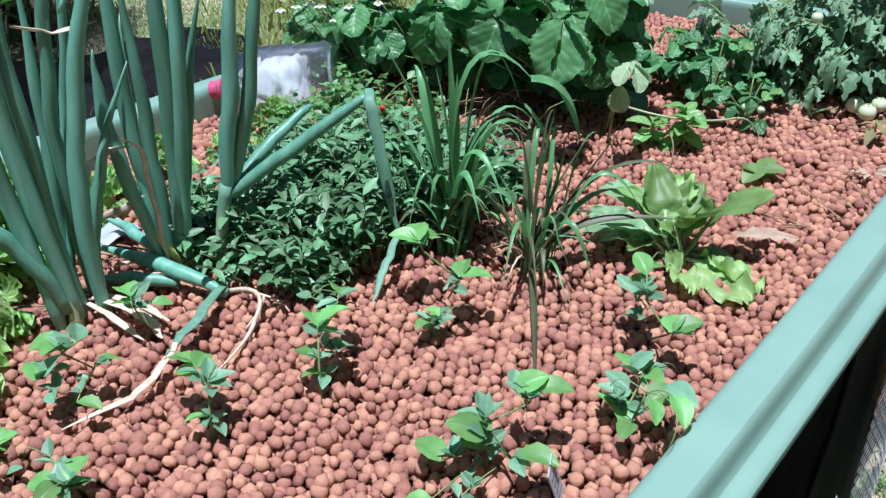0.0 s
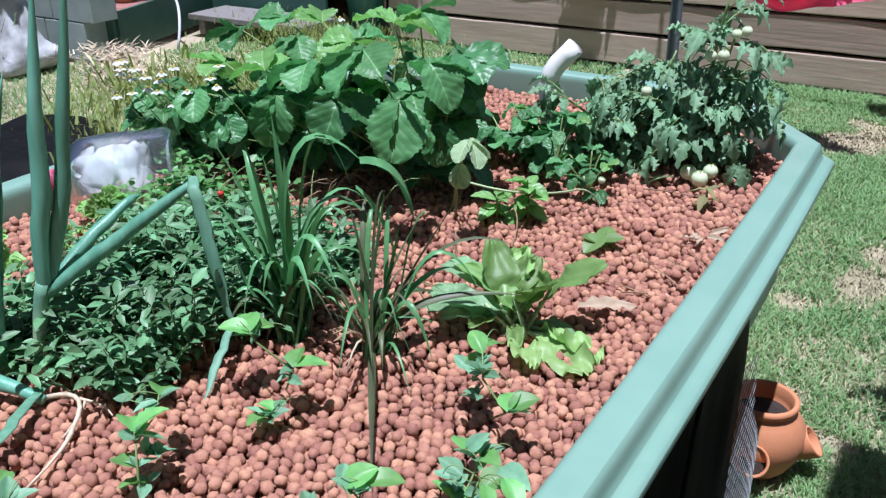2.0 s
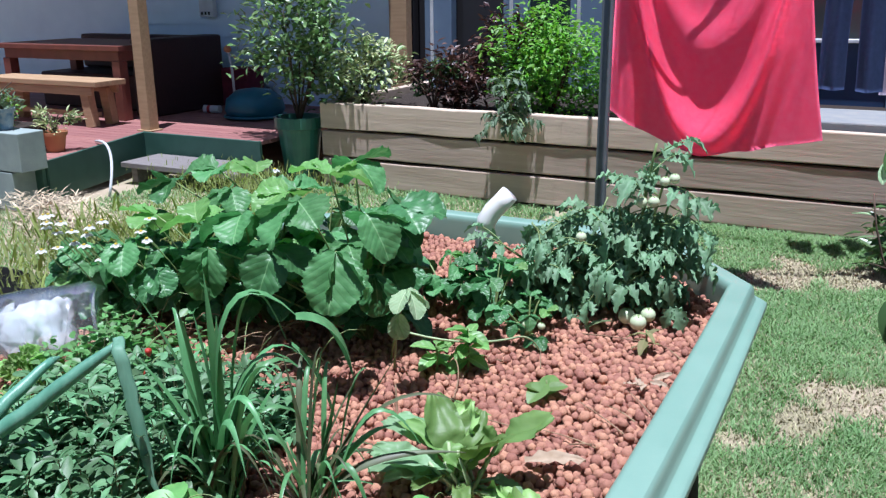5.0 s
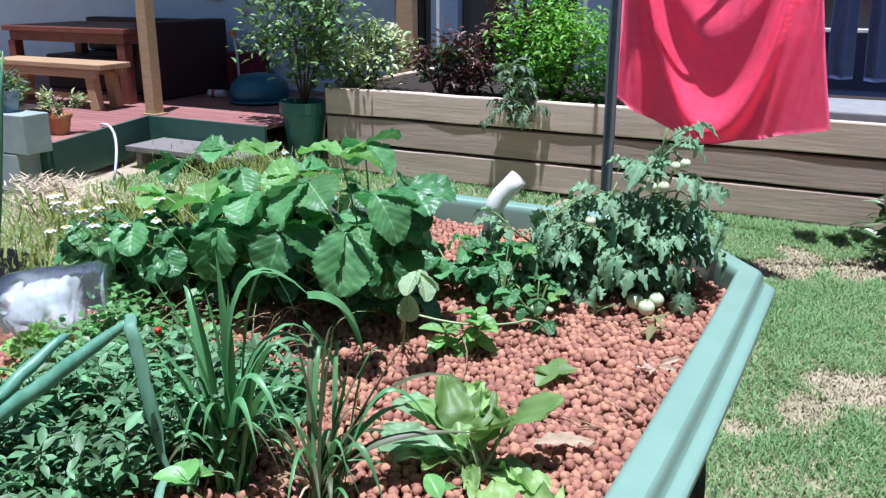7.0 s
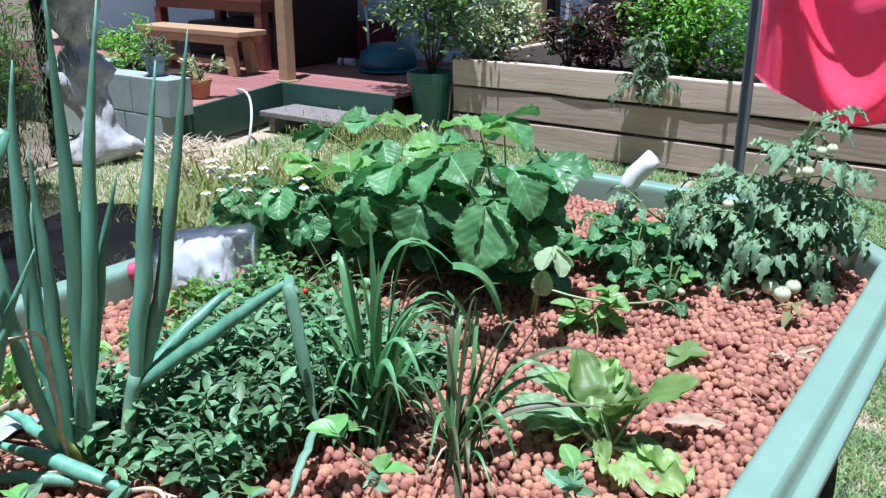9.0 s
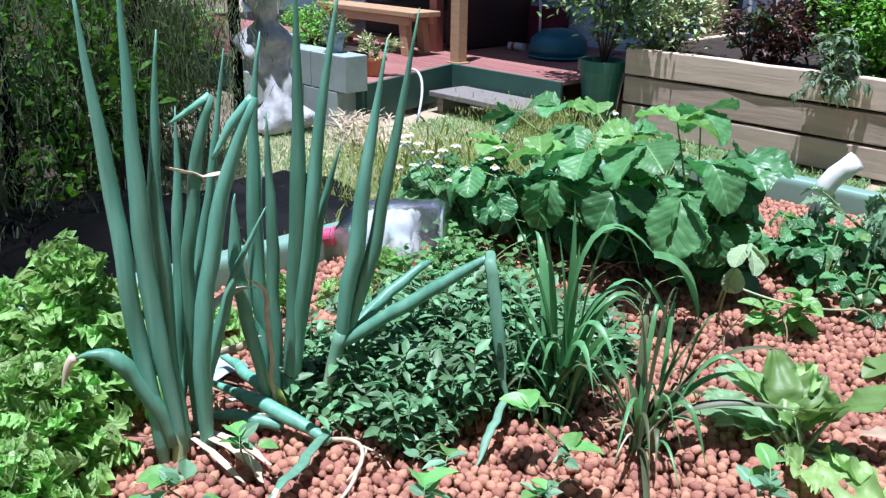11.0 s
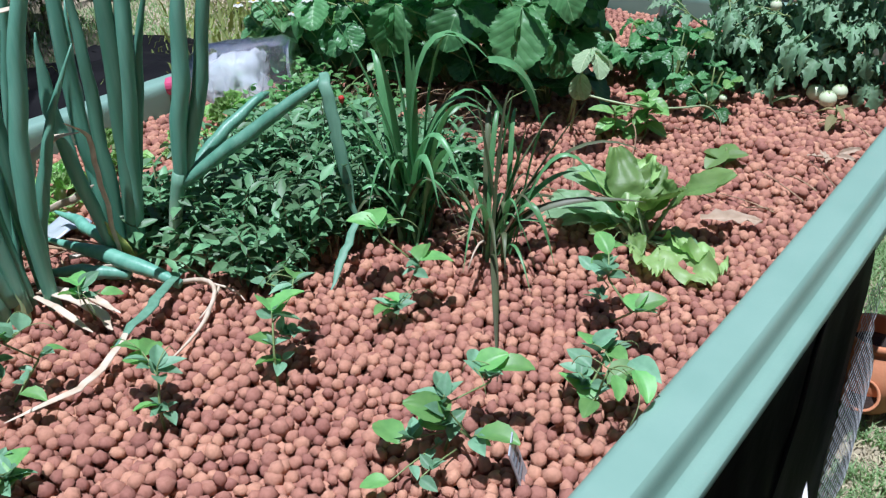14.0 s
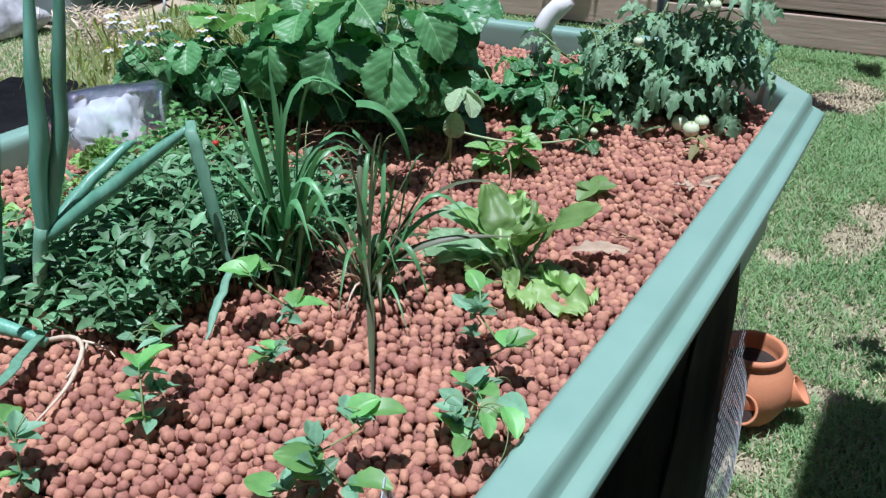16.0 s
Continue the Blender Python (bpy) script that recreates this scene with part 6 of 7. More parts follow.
part("apron", box((0.69, -0.388, 0.50), (0.72, 0.36, 0.584), 0.003), PINE_RED, table)
for x in (-0.74, 0.64):
    for yy in (-0.43, 0.30):
        part("leg", box((x, yy, 0), (x + 0.09, yy + 0.09, 0.499), 0.003), PINE_RED, table)
sofa = thing("outdoor_sofa", (-5.86, 5.85, 0.3), "dark maroon wicker sofa on the deck", "sofa")
part("seat", box((-1.1, -0.35, 0.0), (0.40, 0.3, 0.33), 0.02), WICKER, sofa)
part("backrest", box((-1.1, 0.18, 0.335), (0.40, 0.34, 0.66), 0.02), WICKER, sofa)
part("armrest", box((0.405, -0.60, 0.0), (0.62, 0.34, 0.67), 0.02), WICKER, sofa)
crate = thing("red_crate", (-5.20, 6.27, 0.3), "dark red fabric storage box on the deck", "box")
part("body", box((-0.05, -0.12, 0), (0.28, 0.12, 0.36), 0.015), material("dark_red_fabric", (0.18, 0.02, 0.04), 0.9, scale=20), crate)
toy = thing("sand_toy", (-4.42, 5.62, 0.3), "teal plastic ride-on toy lying on the deck", "toy")
part("shell", lathe([(0.16, 0.0), (0.24, 0.03), (0.26, 0.08), (0.24, 0.17), (0.15, 0.24), (0.001, 0.26)], 24), BLUE_TOY, toy, smooth=True)
part("rim", lathe([(0.22, 0.01), (0.27, 0.015), (0.27, 0.03), (0.23, 0.035)], 24), BLUE_TOY, toy, smooth=True)
part("handle", tube([(-0.30, 0.10, 0.05), (-0.33, 0.12, 0.40), (-0.36, 0.12, 0.55)], 0.012, 8), WHITE_TRIM, toy, "pale push handle", smooth=True)
part("knob", lathe([(0.001, -0.035), (0.03, -0.02), (0.035, 0.01), (0.001, 0.04)], 12, Matrix.Translation((-0.365, 0.12, 0.57))), TERRACOTTA, toy, "orange-brown knob", smooth=True)
can = thing("tin_can", (-4.98, 5.70, 0.336), "white tin lying on its side on the deck", "can")
part("body", lathe([(0.001, -0.08), (0.035, -0.08), (0.035, 0.08), (0.001, 0.08)], 16, pose(0, 0, 0, 0, 90, 10)), WHITE_TRIM, can, smooth=False)
part("band", lathe([(0.036, -0.04), (0.036, -0.01)], 16, pose(0, 0, 0, 0, 90, 10)), material("red_band", (0.5, 0.05, 0.05), 0.5), can)
hook = thing("meter_box", (-5.6, HY - 0.06, 1.12), "small white switch box on the weatherboards", "switch box")
part("body", box((-0.09, -0.03, 0), (0.09, 0.03, 0.16), 0.008), WHITE_TRIM, hook)
for k in range(3):
    part("switch", box((-0.06 + 0.045 * k, -0.038, 0.02), (-0.04 + 0.045 * k, -0.031, 0.05), 0.001), INTERIOR, hook)

# ---- block planter and pots ----
planter = thing("block_planter", (-5.11, 3.30, 0), "raised planter of bluish concrete blocks with herbs", "planter")
for i in range(3):
    for j in range(2):
        part("block", box((-0.55 + 0.41 * i + 0.1 * (j % 2), -0.10, j * 0.258), (-0.15 + 0.41 * i + 0.1 * (j % 2), 0.10, j * 0.258 + 0.252), 0.006), BLOCK, planter)
for j in range(2):
    part("block", box((-0.65, 0.11, j * 0.258), (-0.45, 0.51, j * 0.258 + 0.252), 0.006), BLOCK, planter)
part("soil", box((-0.44, 0.102, 0.305), (0.30, 0.50, 0.47)), SOIL, planter)
shrub("herb_bush", (-5.20, 3.56, 0.47), (-5.20, 3.58, 0.62), (0.34, 0.2, 0.22), 900, 0.05, 0.018, SHRUB_LIME, 71, "green leafy herb in the block planter", "herb")


def potted(name, at, r, h, mat, label, profile=None):
    p = thing(name, at, label, "plant pot")
    part("pot", lathe(profile or [(0.001, 0.005), (r * 0.66, 0.0), (r * 0.92, h * 0.8), (r * 0.93, h * 0.82), (r * 1.04, h * 0.83), (r * 1.05, h), (r * 0.94, h), (r * 0.88, h * 0.86), (r * 0.001, h * 0.86)], 28), mat, p, smooth=False)
    part("soil", lathe([(0.001, h * 0.89), (r * 0.89, h * 0.885)], 20), SOIL, p)
    return p


potted("flower_pot", (-4.62, 3.70, 0.3), 0.085, 0.14, TERRACOTTA, "brown clay pot with pale foliage on the deck")
shrub("pot_plant", (-4.62, 3.70, 0.43), (-4.62, 3.70, 0.52), (0.12, 0.12, 0.10), 260, 0.05, 0.012, SHRUB_CREAM, 72, "pale spiky plant in a clay pot", "pot plant", 4)
p = potted("flower_pot", (-4.58, 3.30, 0.51), 0.075, 0.14, material("blue_glaze", (0.10, 0.20, 0.30), 0.3, dark=(0.3, 0.36, 0.4), scale=25, mix=0.2), "blue patterned glazed pot on the deck")
shrub("pot_plant", (-4.58, 3.30, 0.64), (-4.60, 3.30, 0.70), (0.11, 0.11, 0.12), 260, 0.06, 0.012, SHRUB_GREY, 73, "grassy herb in a blue pot", "pot plant", 4)
potted("large_pot", (-3.37, 4.84, 0.0), 0.175, 0.47, POT_GREEN, "tall dark green pot at the wall's end")
shrub("citrus_shrub", (-3.37, 4.84, 0.42), (-3.36, 4.88, 0.98), (0.44, 0.32, 0.44), 1900, 0.068, 0.030, material("sunlit_citrus_leaf", (0.18, 0.28, 0.10), 0.35, dark=(0.07, 0.14, 0.045), scale=14, mix=0.35, island=0.45, thin=0.15), 74, "glossy dark green shrub in a large green pot", limbs=12)
for s, d, z, rad, n, ln, wd, mat, seed, label in ((0.22, 0.26, 0.80, (0.42, 0.24, 0.24), 1300, 0.06, 0.026, SHRUB_CREAM, 75, "cream variegated shrub behind the sleeper wall"), (0.90, 0.40, 0.76, (0.30, 0.26, 0.26), 1100, 0.06, 0.026, SHRUB_RED, 76, "dark red-leaved shrub behind the sleeper wall"), (1.25, 0.50, 0.95, (0.22, 0.2, 0.26), 500, 0.06, 0.026, SHRUB_RED, 86, "upright dark red shrub by the house"), (1.58, 0.50, 0.86, (0.44, 0.34, 0.34), 4600, 0.05, 0.022, SHRUB_LIME, 77, "bright green rounded shrub behind the sleeper wall"), (0.80, 0.25, 0.72, (0.18, 0.15, 0.14), 400, 0.05, 0.024, SHRUB_DARK, 78, "low dark green plant behind the sleeper wall")):
    at = on_wall(s, d, 0.53)
    shrub("garden_shrub", at, on_wall(s, d, z), rad, n, ln, wd, mat, seed, label, group="shrubs behind the wall")
sr = random.Random(90)
for k in range(9):
    at = on_wall(2.15 + 0.11 * k, 0.20 + sr.uniform(0, 0.1), 0.53)
    tuft = thing("strap_leaf_tuft", at, "tuft of arching strap leaves on the wall", "plant", "strap leaf tufts")
    for i in range(12):
        a = sr.uniform(0, 6.28)
        tip = Vector(at) + Vector((math.cos(a) * 0.13, math.sin(a) * 0.13, sr.uniform(0.02, 0.16)))
        strap(tuft, at, tip, 0.06, 0.016, GRASS)
vine_leaves = [leaf_mesh("vine_leaflet_mesh", SHRUB_GREY, 0.05, 0.034, lobed, 6, 3, 0.35, dr, 0.01, 4, 0.03, seed=i) for i, dr in enumerate((0.3, 0.7, 1.0))]
vx = on_wall(1.5, -0.02, 0.60)
tomato(*vx[:2], (((vx[0] - 0.05, vx[1] - 0.08, 0.84), 9), ((vx[0] + 0.03, vx[1] - 0.10, 0.42), 9), ((vx[0] + 0.14, vx[1] - 0.10, 0.52), 7), ((vx[0] - 0.12, vx[1] - 0.10, 0.50), 7), ((vx[0] + 0.02, vx[1] - 0.08, 0.70), 6)), 53, "tomato plant trailing down over the sleepers", 1.3, 0.60, vine_leaves)

# ---- clothes line ----
hoist = thing("clothes_line", (-0.60, 3.40, 0), "grey steel rotary clothes line post with arms", "clothes line")
part("pole", lathe([(0.026, 0.0), (0.026, 1.75), (0.020, 1.76), (0.020, 2.05), (0.001, 2.06)], 16), STEEL, hoist, smooth=True)
for k in range(4):
    a = radians(20 + 90 * k)
    d = Vector((math.cos(a), math.sin(a), 0))
    part("arm", tube([Vector((0, 0, 1.72)), d * 1.5 + Vector((0, 0, 2.0))], 0.014, 8), STEEL, hoist, smooth=True)
for rr in (0.6, 1.05, 1.45):
    pts = [Vector((math.cos(radians(20 + 90 * k)) * rr, math.sin(radians(20 + 90 * k)) * rr, 1.72 + 0.187 * rr)) for k in range(5)]
    part("line", tube(pts, 0.0018, 4, False), STEEL, hoist)


def cloth(name, label, cat, grid, mat, thick=0.003):
    """A hanging cloth; grid(u, v): its place, with v downwards from 0 to 1."""
    at = Vector(grid(0.5, 0.0))
    ob = thing(name, at, label, cat, "washing on the line")
    bm = bmesh.new()
    nu, nv = 64, 56
    vs = [[bm.verts.new(Vector(grid(i / nu, j / nv)) - at) for i in range(nu + 1)] for j in range(nv + 1)]
    for j in range(nv):
        for i in range(nu):
            bm.faces.new((vs[j][i], vs[j][i + 1], vs[j + 1][i + 1], vs[j + 1][i]))
    bmesh.ops.solidify(bm, geom=bm.faces[:], thickness=thick)
    part("fabric", bm, mat, ob, smooth=True)
    return ob


def towel_grid(u, v):
    """Hung from two points, so that it sags in swags; its lower hem dips left of the middle."""
    hem = 0.615 + 0.30 * max(0.0, 0.46 - u) ** 1.5 * 2.0 + 0.10 * max(0.0, u - 0.46) / 0.54
    left, right = -0.62 - 0.05 * v, 0.15 + 0.15 * v ** 1.6
    z = 1.98 + (hem - 1.98) * v
    x = left + (right - left) * u
    bend = 0.78 * (1 - (2 * u - 1.02) ** 2)
    swag = math.exp(-((v - 0.16 - bend) / 0.060) ** 2) * (0.25 + bend)
    swag_2 = math.exp(-((v - 0.02 - bend * 0.80) / 0.075) ** 2) * bend
    side = math.exp(-((u - 0.98 + 0.50 * max(0, v - 0.45)) / 0.055) ** 2) * min(1, max(0, (v - 0.35) * 3))
    side_2 = math.exp(-((u - 0.05 - 0.06 * v) / 0.05) ** 2) * min(1, v * 2)
    y = 3.66 - 0.13 * swag - 0.06 * swag_2 - 0.07 * side - 0.04 * side_2 + 0.03 * math.sin(u * 5 + 0.6) * v + 0.008 * math.sin(u * 23 + v * 9)
    return (x, y, z - 0.02 * swag)


cloth("towel", "coral pink bath towel hanging on the clothes line", "towel", towel_grid, TOWEL, 0.006)


def trouser_grid(x0, w, z1, y, seed):
    def grid(u, v):
        return (x0 + w * u + 0.01 * math.sin(v * 5 + seed), y + 0.03 * math.sin(u * 6.28 + seed) + 0.02 * math.sin(v * 4), 2.0 + (z1 - 2.0) * v)
    return grid


cloth("jeans", "blue jeans hanging from the line", "jeans", trouser_grid(0.205, 0.12, 0.865, 4.3, 1), DENIM)
cloth("jeans", "dark blue jeans hanging beside another pair", "jeans", trouser_grid(0.365, 0.12, 0.86, 4.3, 2), DENIM)
cloth("trousers", "black trousers hanging from the line", "trousers", trouser_grid(0.58, 0.13, 0.92, 4.35, 3), BLACK_CLOTH)
cloth("shirt", "pale lilac shirt hanging from the line", "shirt", trouser_grid(0.47, 0.13, 0.84, 4.42, 4), LILAC_CLOTH)

# ---- terracotta strawberry pot and wire ----
pot = thing("strawberry_pot", (0.350, 1.300, 0.0), "terracotta strawberry pot with side pockets on the grass", "plant pot")
part("pot", lathe([(0.001, 0.004), (0.060, 0.0), (0.074, 0.018), (0.095, 0.058), (0.101, 0.090), (0.096, 0.120), (0.080, 0.148), (0.067, 0.160), (0.066, 0.166), (0.073, 0.170), (0.075, 0.178), (0.073, 0.185), (0.066, 0.187), (0.062, 0.182), (0.060, 0.160), (0.055, 0.130), (0.001, 0.128)], 36), TERRACOTTA, pot, smooth=True)
# dark disc under the lip: shade inside the mouth, done as colour
part("soil", lathe([(0.001, 0.148), (0.03, 0.152), (0.0595, 0.145)], 18), SOIL, pot)
for ang in (-84, 12, 140):
    d = Vector((math.cos(radians(ang)), math.sin(radians(ang)), 0))
    up = Matrix.Translation(d * 0.104 + Vector((0, 0, 0.080))) @ (d + Vector((0, 0, 0.75))).normalized().to_track_quat("Z", "Y").to_matrix().to_4x4()
    pocket = part("pocket", lathe([(0.022, -0.045), (0.033, -0.010), (0.037, 0.014), (0.036, 0.018), (0.031, 0.016), (0.029, -0.02), (0.001, -0.03)], 22, up), TERRACOTTA, pot, smooth=True)
    # another dark disc gives the pocket its shaded hollow
    part("pocket_dark_disc", lathe([(0.001, -0.006), (0.0295, -0.008)], 14, up), SOIL, pocket, "dark disc placed for the pocket's shaded inside")
wire = thing("wire_mesh", (0.372, 0.86, 0.0), "offcut of galvanised wire mesh standing by the bed", "wire mesh")
bm = bmesh.new()
for k in range(40):
    pts = []
    for j in range(30):
        z = 0.0135 * k + (0.0068 if (j + k) % 2 else -0.0068)
        y = -0.03 + 0.0115 * j
        if y < 0.30 - 0.50 * z - 0.02 * math.sin(z * 20):
            pts.append(Vector((0.012 + 0.010 * math.sin(y * 14) * (1 - z), y, max(0.004, z))))
    if len(pts) > 1:
        add_tube(bm, pts, 0.0007, 3, False)
part("mesh", bm, ZINC, wire)
rod = thing("white_rod", (0.40, 0.62, 0.15), "white plastic rod leaning beside the bed", "rod")
part("rod", tube([(-0.045, 0.147, 0.05), (0.03, 0.06, -0.15)], 0.006, 10), PVC, rod, smooth=True)
part("sleeve", tube([(-0.123, 0.20, 0.16), (-0.045, 0.147, 0.05)], 0.010, 10), BLACK_NET, rod, "black sleeve on the rod", smooth=True)

# ---- statue, netting and planting on the far side ----
bm = bmesh.new()
rows = []
for i in range(49):
    t = i / 48
    z = 1.32 * t
    lobe = 0.155 * (1 - 0.3 * t) * (1 + 0.30 * math.sin(17.5 * t + 0.6) + 0.14 * math.sin(31 * t)) * min(1, 14 * (1 - t)) ** 0.5
    cx, cy = 0.07 * math.sin(8.5 * t + 0.8) - 0.03 * t, 0.03 * math.sin(6 * t)
    ring = []
    for j in range(28):
        a = 2 * math.pi * j / 28
        k = 1 + 0.55 * noise.noise(Vector((math.cos(a) * 1.5, math.sin(a) * 1.5, z * 6.0))) + 0.16 * noise.noise(Vector((math.cos(a) * 4, math.sin(a) * 4, z * 17)))
        ring.append(bm.verts.new((cx + lobe * k * math.cos(a), cy + lobe * k * math.sin(a), z)))
    rows.append(ring)
for ra, rb in zip(rows, rows[1:]):
    for j in range(28):
        bm.faces.new((ra[j], ra[(j + 1) % 28], rb[(j + 1) % 28], rb[j]))
bm.faces.new(rows[-1]), bm.faces.new(rows[0][::-1])
statue = finish("garden_statue", bm, STONE, smooth=True)
statue.location = (-4.72, 2.85, 0)
tagged(statue, "weathered pale grey stone garden statue on the grass", "statue")
fence = thing("netting_fence", (0, 0, 0), "black shade netting on dark posts", "fence")
for x, y in ((-3.6, 0.72), (-4.95, 2.72), (-4.15, 1.62), (-2.9, -0.25), (-1.62, -1.5), (-5.5, 1.8), (-4.9, -1.5)):
    part("post", box((x - 0.03, y - 0.03, 0), (x + 0.03, y + 0.03, 1.9), 0.004), BLACK_NET, fence)
def shade_cloth(name, low, high):
    """Black knitted cloth, more or less closed from place to place."""
    m = bpy.data.materials.new(name)
    m.use_nodes = True
    n, l = m.node_tree.nodes, m.node_tree.links
    see, mix, tex, ramp = n.new("ShaderNodeBsdfTransparent"), n.new("ShaderNodeMixShader"), n.new("ShaderNodeTexNoise"), n.new("ShaderNodeMapRange")
    tex.inputs["Scale"].default_value = 2.5
    ramp.inputs["To Min"].default_value, ramp.inputs["To Max"].default_value = low, high
    n["Principled BSDF"].inputs["Base Color"].default_value = (0.010, 0.014, 0.013, 1)
    n["Principled BSDF"].inputs["Roughness"].default_value = 0.9
    l.new(tex.outputs["Fac"], ramp.inputs["Value"]), l.new(ramp.outputs["Result"], mix.inputs["Fac"])
    l.new(see.outputs[0], mix.inputs[1]), l.new(n["Principled BSDF"].outputs[0], mix.inputs[2])
    l.new(mix.outputs[0], n["Material Output"].inputs["Surface"])
    return m


net_mat = shade_cloth("see_through_shade_cloth", 0.42, 0.78)
p0, p1 = Vector((-2.4, -0.9, 0)), Vector((-4.95, 2.75, 0))
bm = bmesh.new()
cols = []
for i in range(61):
    a = p0.lerp(p1, i / 60) + Vector((0.03 * math.sin(i * 0.9), 0.02 * math.sin(i * 1.7), 0))
    cols.append([bm.verts.new(a + Vector((0.015 * math.sin(i + k), 0, 1.8 * k / 12))) for k in range(13)])
for c0, c1 in zip(cols, cols[1:]):
    for k in range(12):
        bm.faces.new((c0[k], c1[k], c1[k + 1], c0[k + 1]))
part("netting", bm, net_mat, fence, "sagging see-through black netting", smooth=True)
# cloth added above the view to keep sun off the ground behind the bed
bm = bmesh.new()
edge = ((-1.75, -1.6), (-1.85, 0.15), (-2.6, 1.05), (-3.9, 1.9), (-5.6, 1.9), (-5.0, -1.6))
top = [bm.verts.new((x, y, 1.92)) for x, y in edge]
low = [bm.verts.new((x, y, 1.918)) for x, y in edge]
bm.faces.new(top), bm.faces.new(low[::-1])
for k in range(6):
    bm.faces.new((low[k], low[(k + 1) % 6], top[(k + 1) % 6], top[k]))
part("added_shade_roof", bm, shade_cloth("added_shade_roof_cloth", 0.30, 0.60), fence, "unseen black cloth added overhead to shade the planting")
# black heap added where the ground lies in deep shade; its colour supplies the dark
sheet = thing("dark_area_sheet", (-2.55, 0.35, 0), "crumpled black sheet added for the dark shaded ground behind the bed", "plastic sheet")
bm = bmesh.new()
bmesh.ops.create_grid(bm, x_segments=60, y_segments=60, size=1.0)
for v in bm.verts:
    x, y = v.co.x * 1.15 + 0.55 * v.co.y, v.co.y * 1.7 - 0.25 * v.co.x
    edge = max(0.0, 1 - max(abs(v.co.x), abs(v.co.y)) ** 4)
    h = edge * (0.30 + 0.16 * noise.noise(Vector((x * 1.6, y * 1.6, 3))) + 0.07 * noise.noise(Vector((x * 5, y * 5, 1))) + 0.03 * noise.noise(Vector((x * 13, y * 13, 7))))
    v.co = Vector((x + 0.08 * noise.noise(Vector((x * 2, y * 2, 9))), y + 0.08 * noise.noise(Vector((x * 2, y * 2, 5))), max(0.0, h) - 0.015))
bmesh.ops.solidify(bm, geom=bm.faces[:], thickness=0.006)
part("sheeting", bm, TANK_BLACK, sheet, smooth=True)
for x, y, h, rx, mat, seed in ((-5.2, 0.6, 1.0, 0.7, SHRUB_DARK, 81), (-6.2, 1.8, 1.2, 0.9, SHRUB_DARK, 82), (-4.4, -0.6, 1.1, 0.7, SHRUB_DARK, 83), (-7.2, 3.0, 1.1, 0.8, SHRUB_LIME, 84), (-6.6, 0.2, 1.6, 1.0, SHRUB_GREY, 85), (-5.6, 1.7, 0.5, 0.6, SHRUB_GREY, 88), (-8.3, 1.4, 1.7, 1.1, SHRUB_DARK, 89), (-3.9, -1.6, 1.2, 0.8, SHRUB_DARK, 90), (-3.75, 1.0, 1.0, 0.5, SHRUB_LIME, 92), (-3.4, 0.1, 1.0, 0.5, SHRUB_LIME, 93), (-4.5, 1.7, 1.0, 0.5, SHRUB_LIME, 94), (-4.6, 0.5, 1.0, 0.6, SHRUB_LIME, 95)):
    shrub("garden_shrub", (x, y, 0), (x, y, h * 0.62), (rx, rx * 0.8, h * 0.55), 1500, 0.085, 0.035, mat, seed, "dense shrub behind the black netting", group="shrubs behind the netting")
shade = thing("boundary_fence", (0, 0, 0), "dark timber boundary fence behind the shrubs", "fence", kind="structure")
for i in range(52):
    part("paling", box((-9.6, -4.0 + 0.152 * i, 0), (-9.57, -3.855 + 0.152 * i, 1.75 + 0.02 * (i % 3)), 0.003), TIMBER, shade)
plank = thing("grey_plank", (-1.0, -0.20, 0), "pale grey board standing against the grow bed", "board")
part("board", box((-0.010, -0.045, 0), (0.010, 0.045, 0.945), 0.003, pose(0, 0, 0, 5, 3, -40)), BLOCK, plank)

# feathery yellow plants and straw beyond the bed


def fronds(name, parent, zones, n, mat, length, width, seed, rise=1.0):
    r = np.random.default_rng(seed)
    verts, faces = [], []
    for i in range(n):
        cx, cy, rx, ry, h = zones[r.integers(len(zones))]
        x, y = cx + r.normal() * rx * 0.5, cy + r.normal() * ry * 0.5
        a, ln = r.uniform(0, 6.28), length * r.uniform(0.5, 1.3)
        d = np.array((math.cos(a), math.sin(a), 0))
        s = np.array((-math.sin(a), math.cos(a), 0)) * width * r.uniform(0.6, 1.3)
        z = h * r.random() ** 0.7
        b = np.array((x, y, z))
        m = b + d * ln * (0.5 - 0.2 * rise) + (0, 0, ln * 0.55 * rise)
        t = b + d * ln * (r.uniform(0.4, 0.8) + 0.4 * (1 - rise)) + (0, 0, ln * r.uniform(0.5, 0.95) * rise)
        k = len(verts)
        verts += [tuple(b - s), tuple(b + s), tuple(m + s * 0.8), tuple(m - s * 0.8), tuple(t)]
        faces += [(k, k + 1, k + 2, k + 3), (k + 3, k + 2, k + 4)]
    return tagged(mesh_from(name, verts, faces, mat, parent), kind="stuff")


yel = thing("feathery_plants", (0, 0, 0), "feathery yellow-green plants growing beside the bed", "garden plants")
fronds("fronds", yel, [(-2.3, 1.7, 0.6, 0.5, 0.22), (-2.9, 2.4, 0.7, 0.5, 0.20), (-2.9, 3.7, 0.6, 0.3, 0.30), (-2.6, 3.4, 0.7, 0.4, 0.30), (-1.7, 1.1, 0.4, 0.4, 0.30), (-2.5, 2.9, 0.6, 0.4, 0.20), (-1.75, 1.9, 0.4, 0.5, 0.30)], 16000, SHRUB_YELLOW, 0.045, 0.0025, 18)
tall = thing("yellow_stalks", (0, 0, 0), "tall yellowing stalks beside the grow bed", "garden plants")
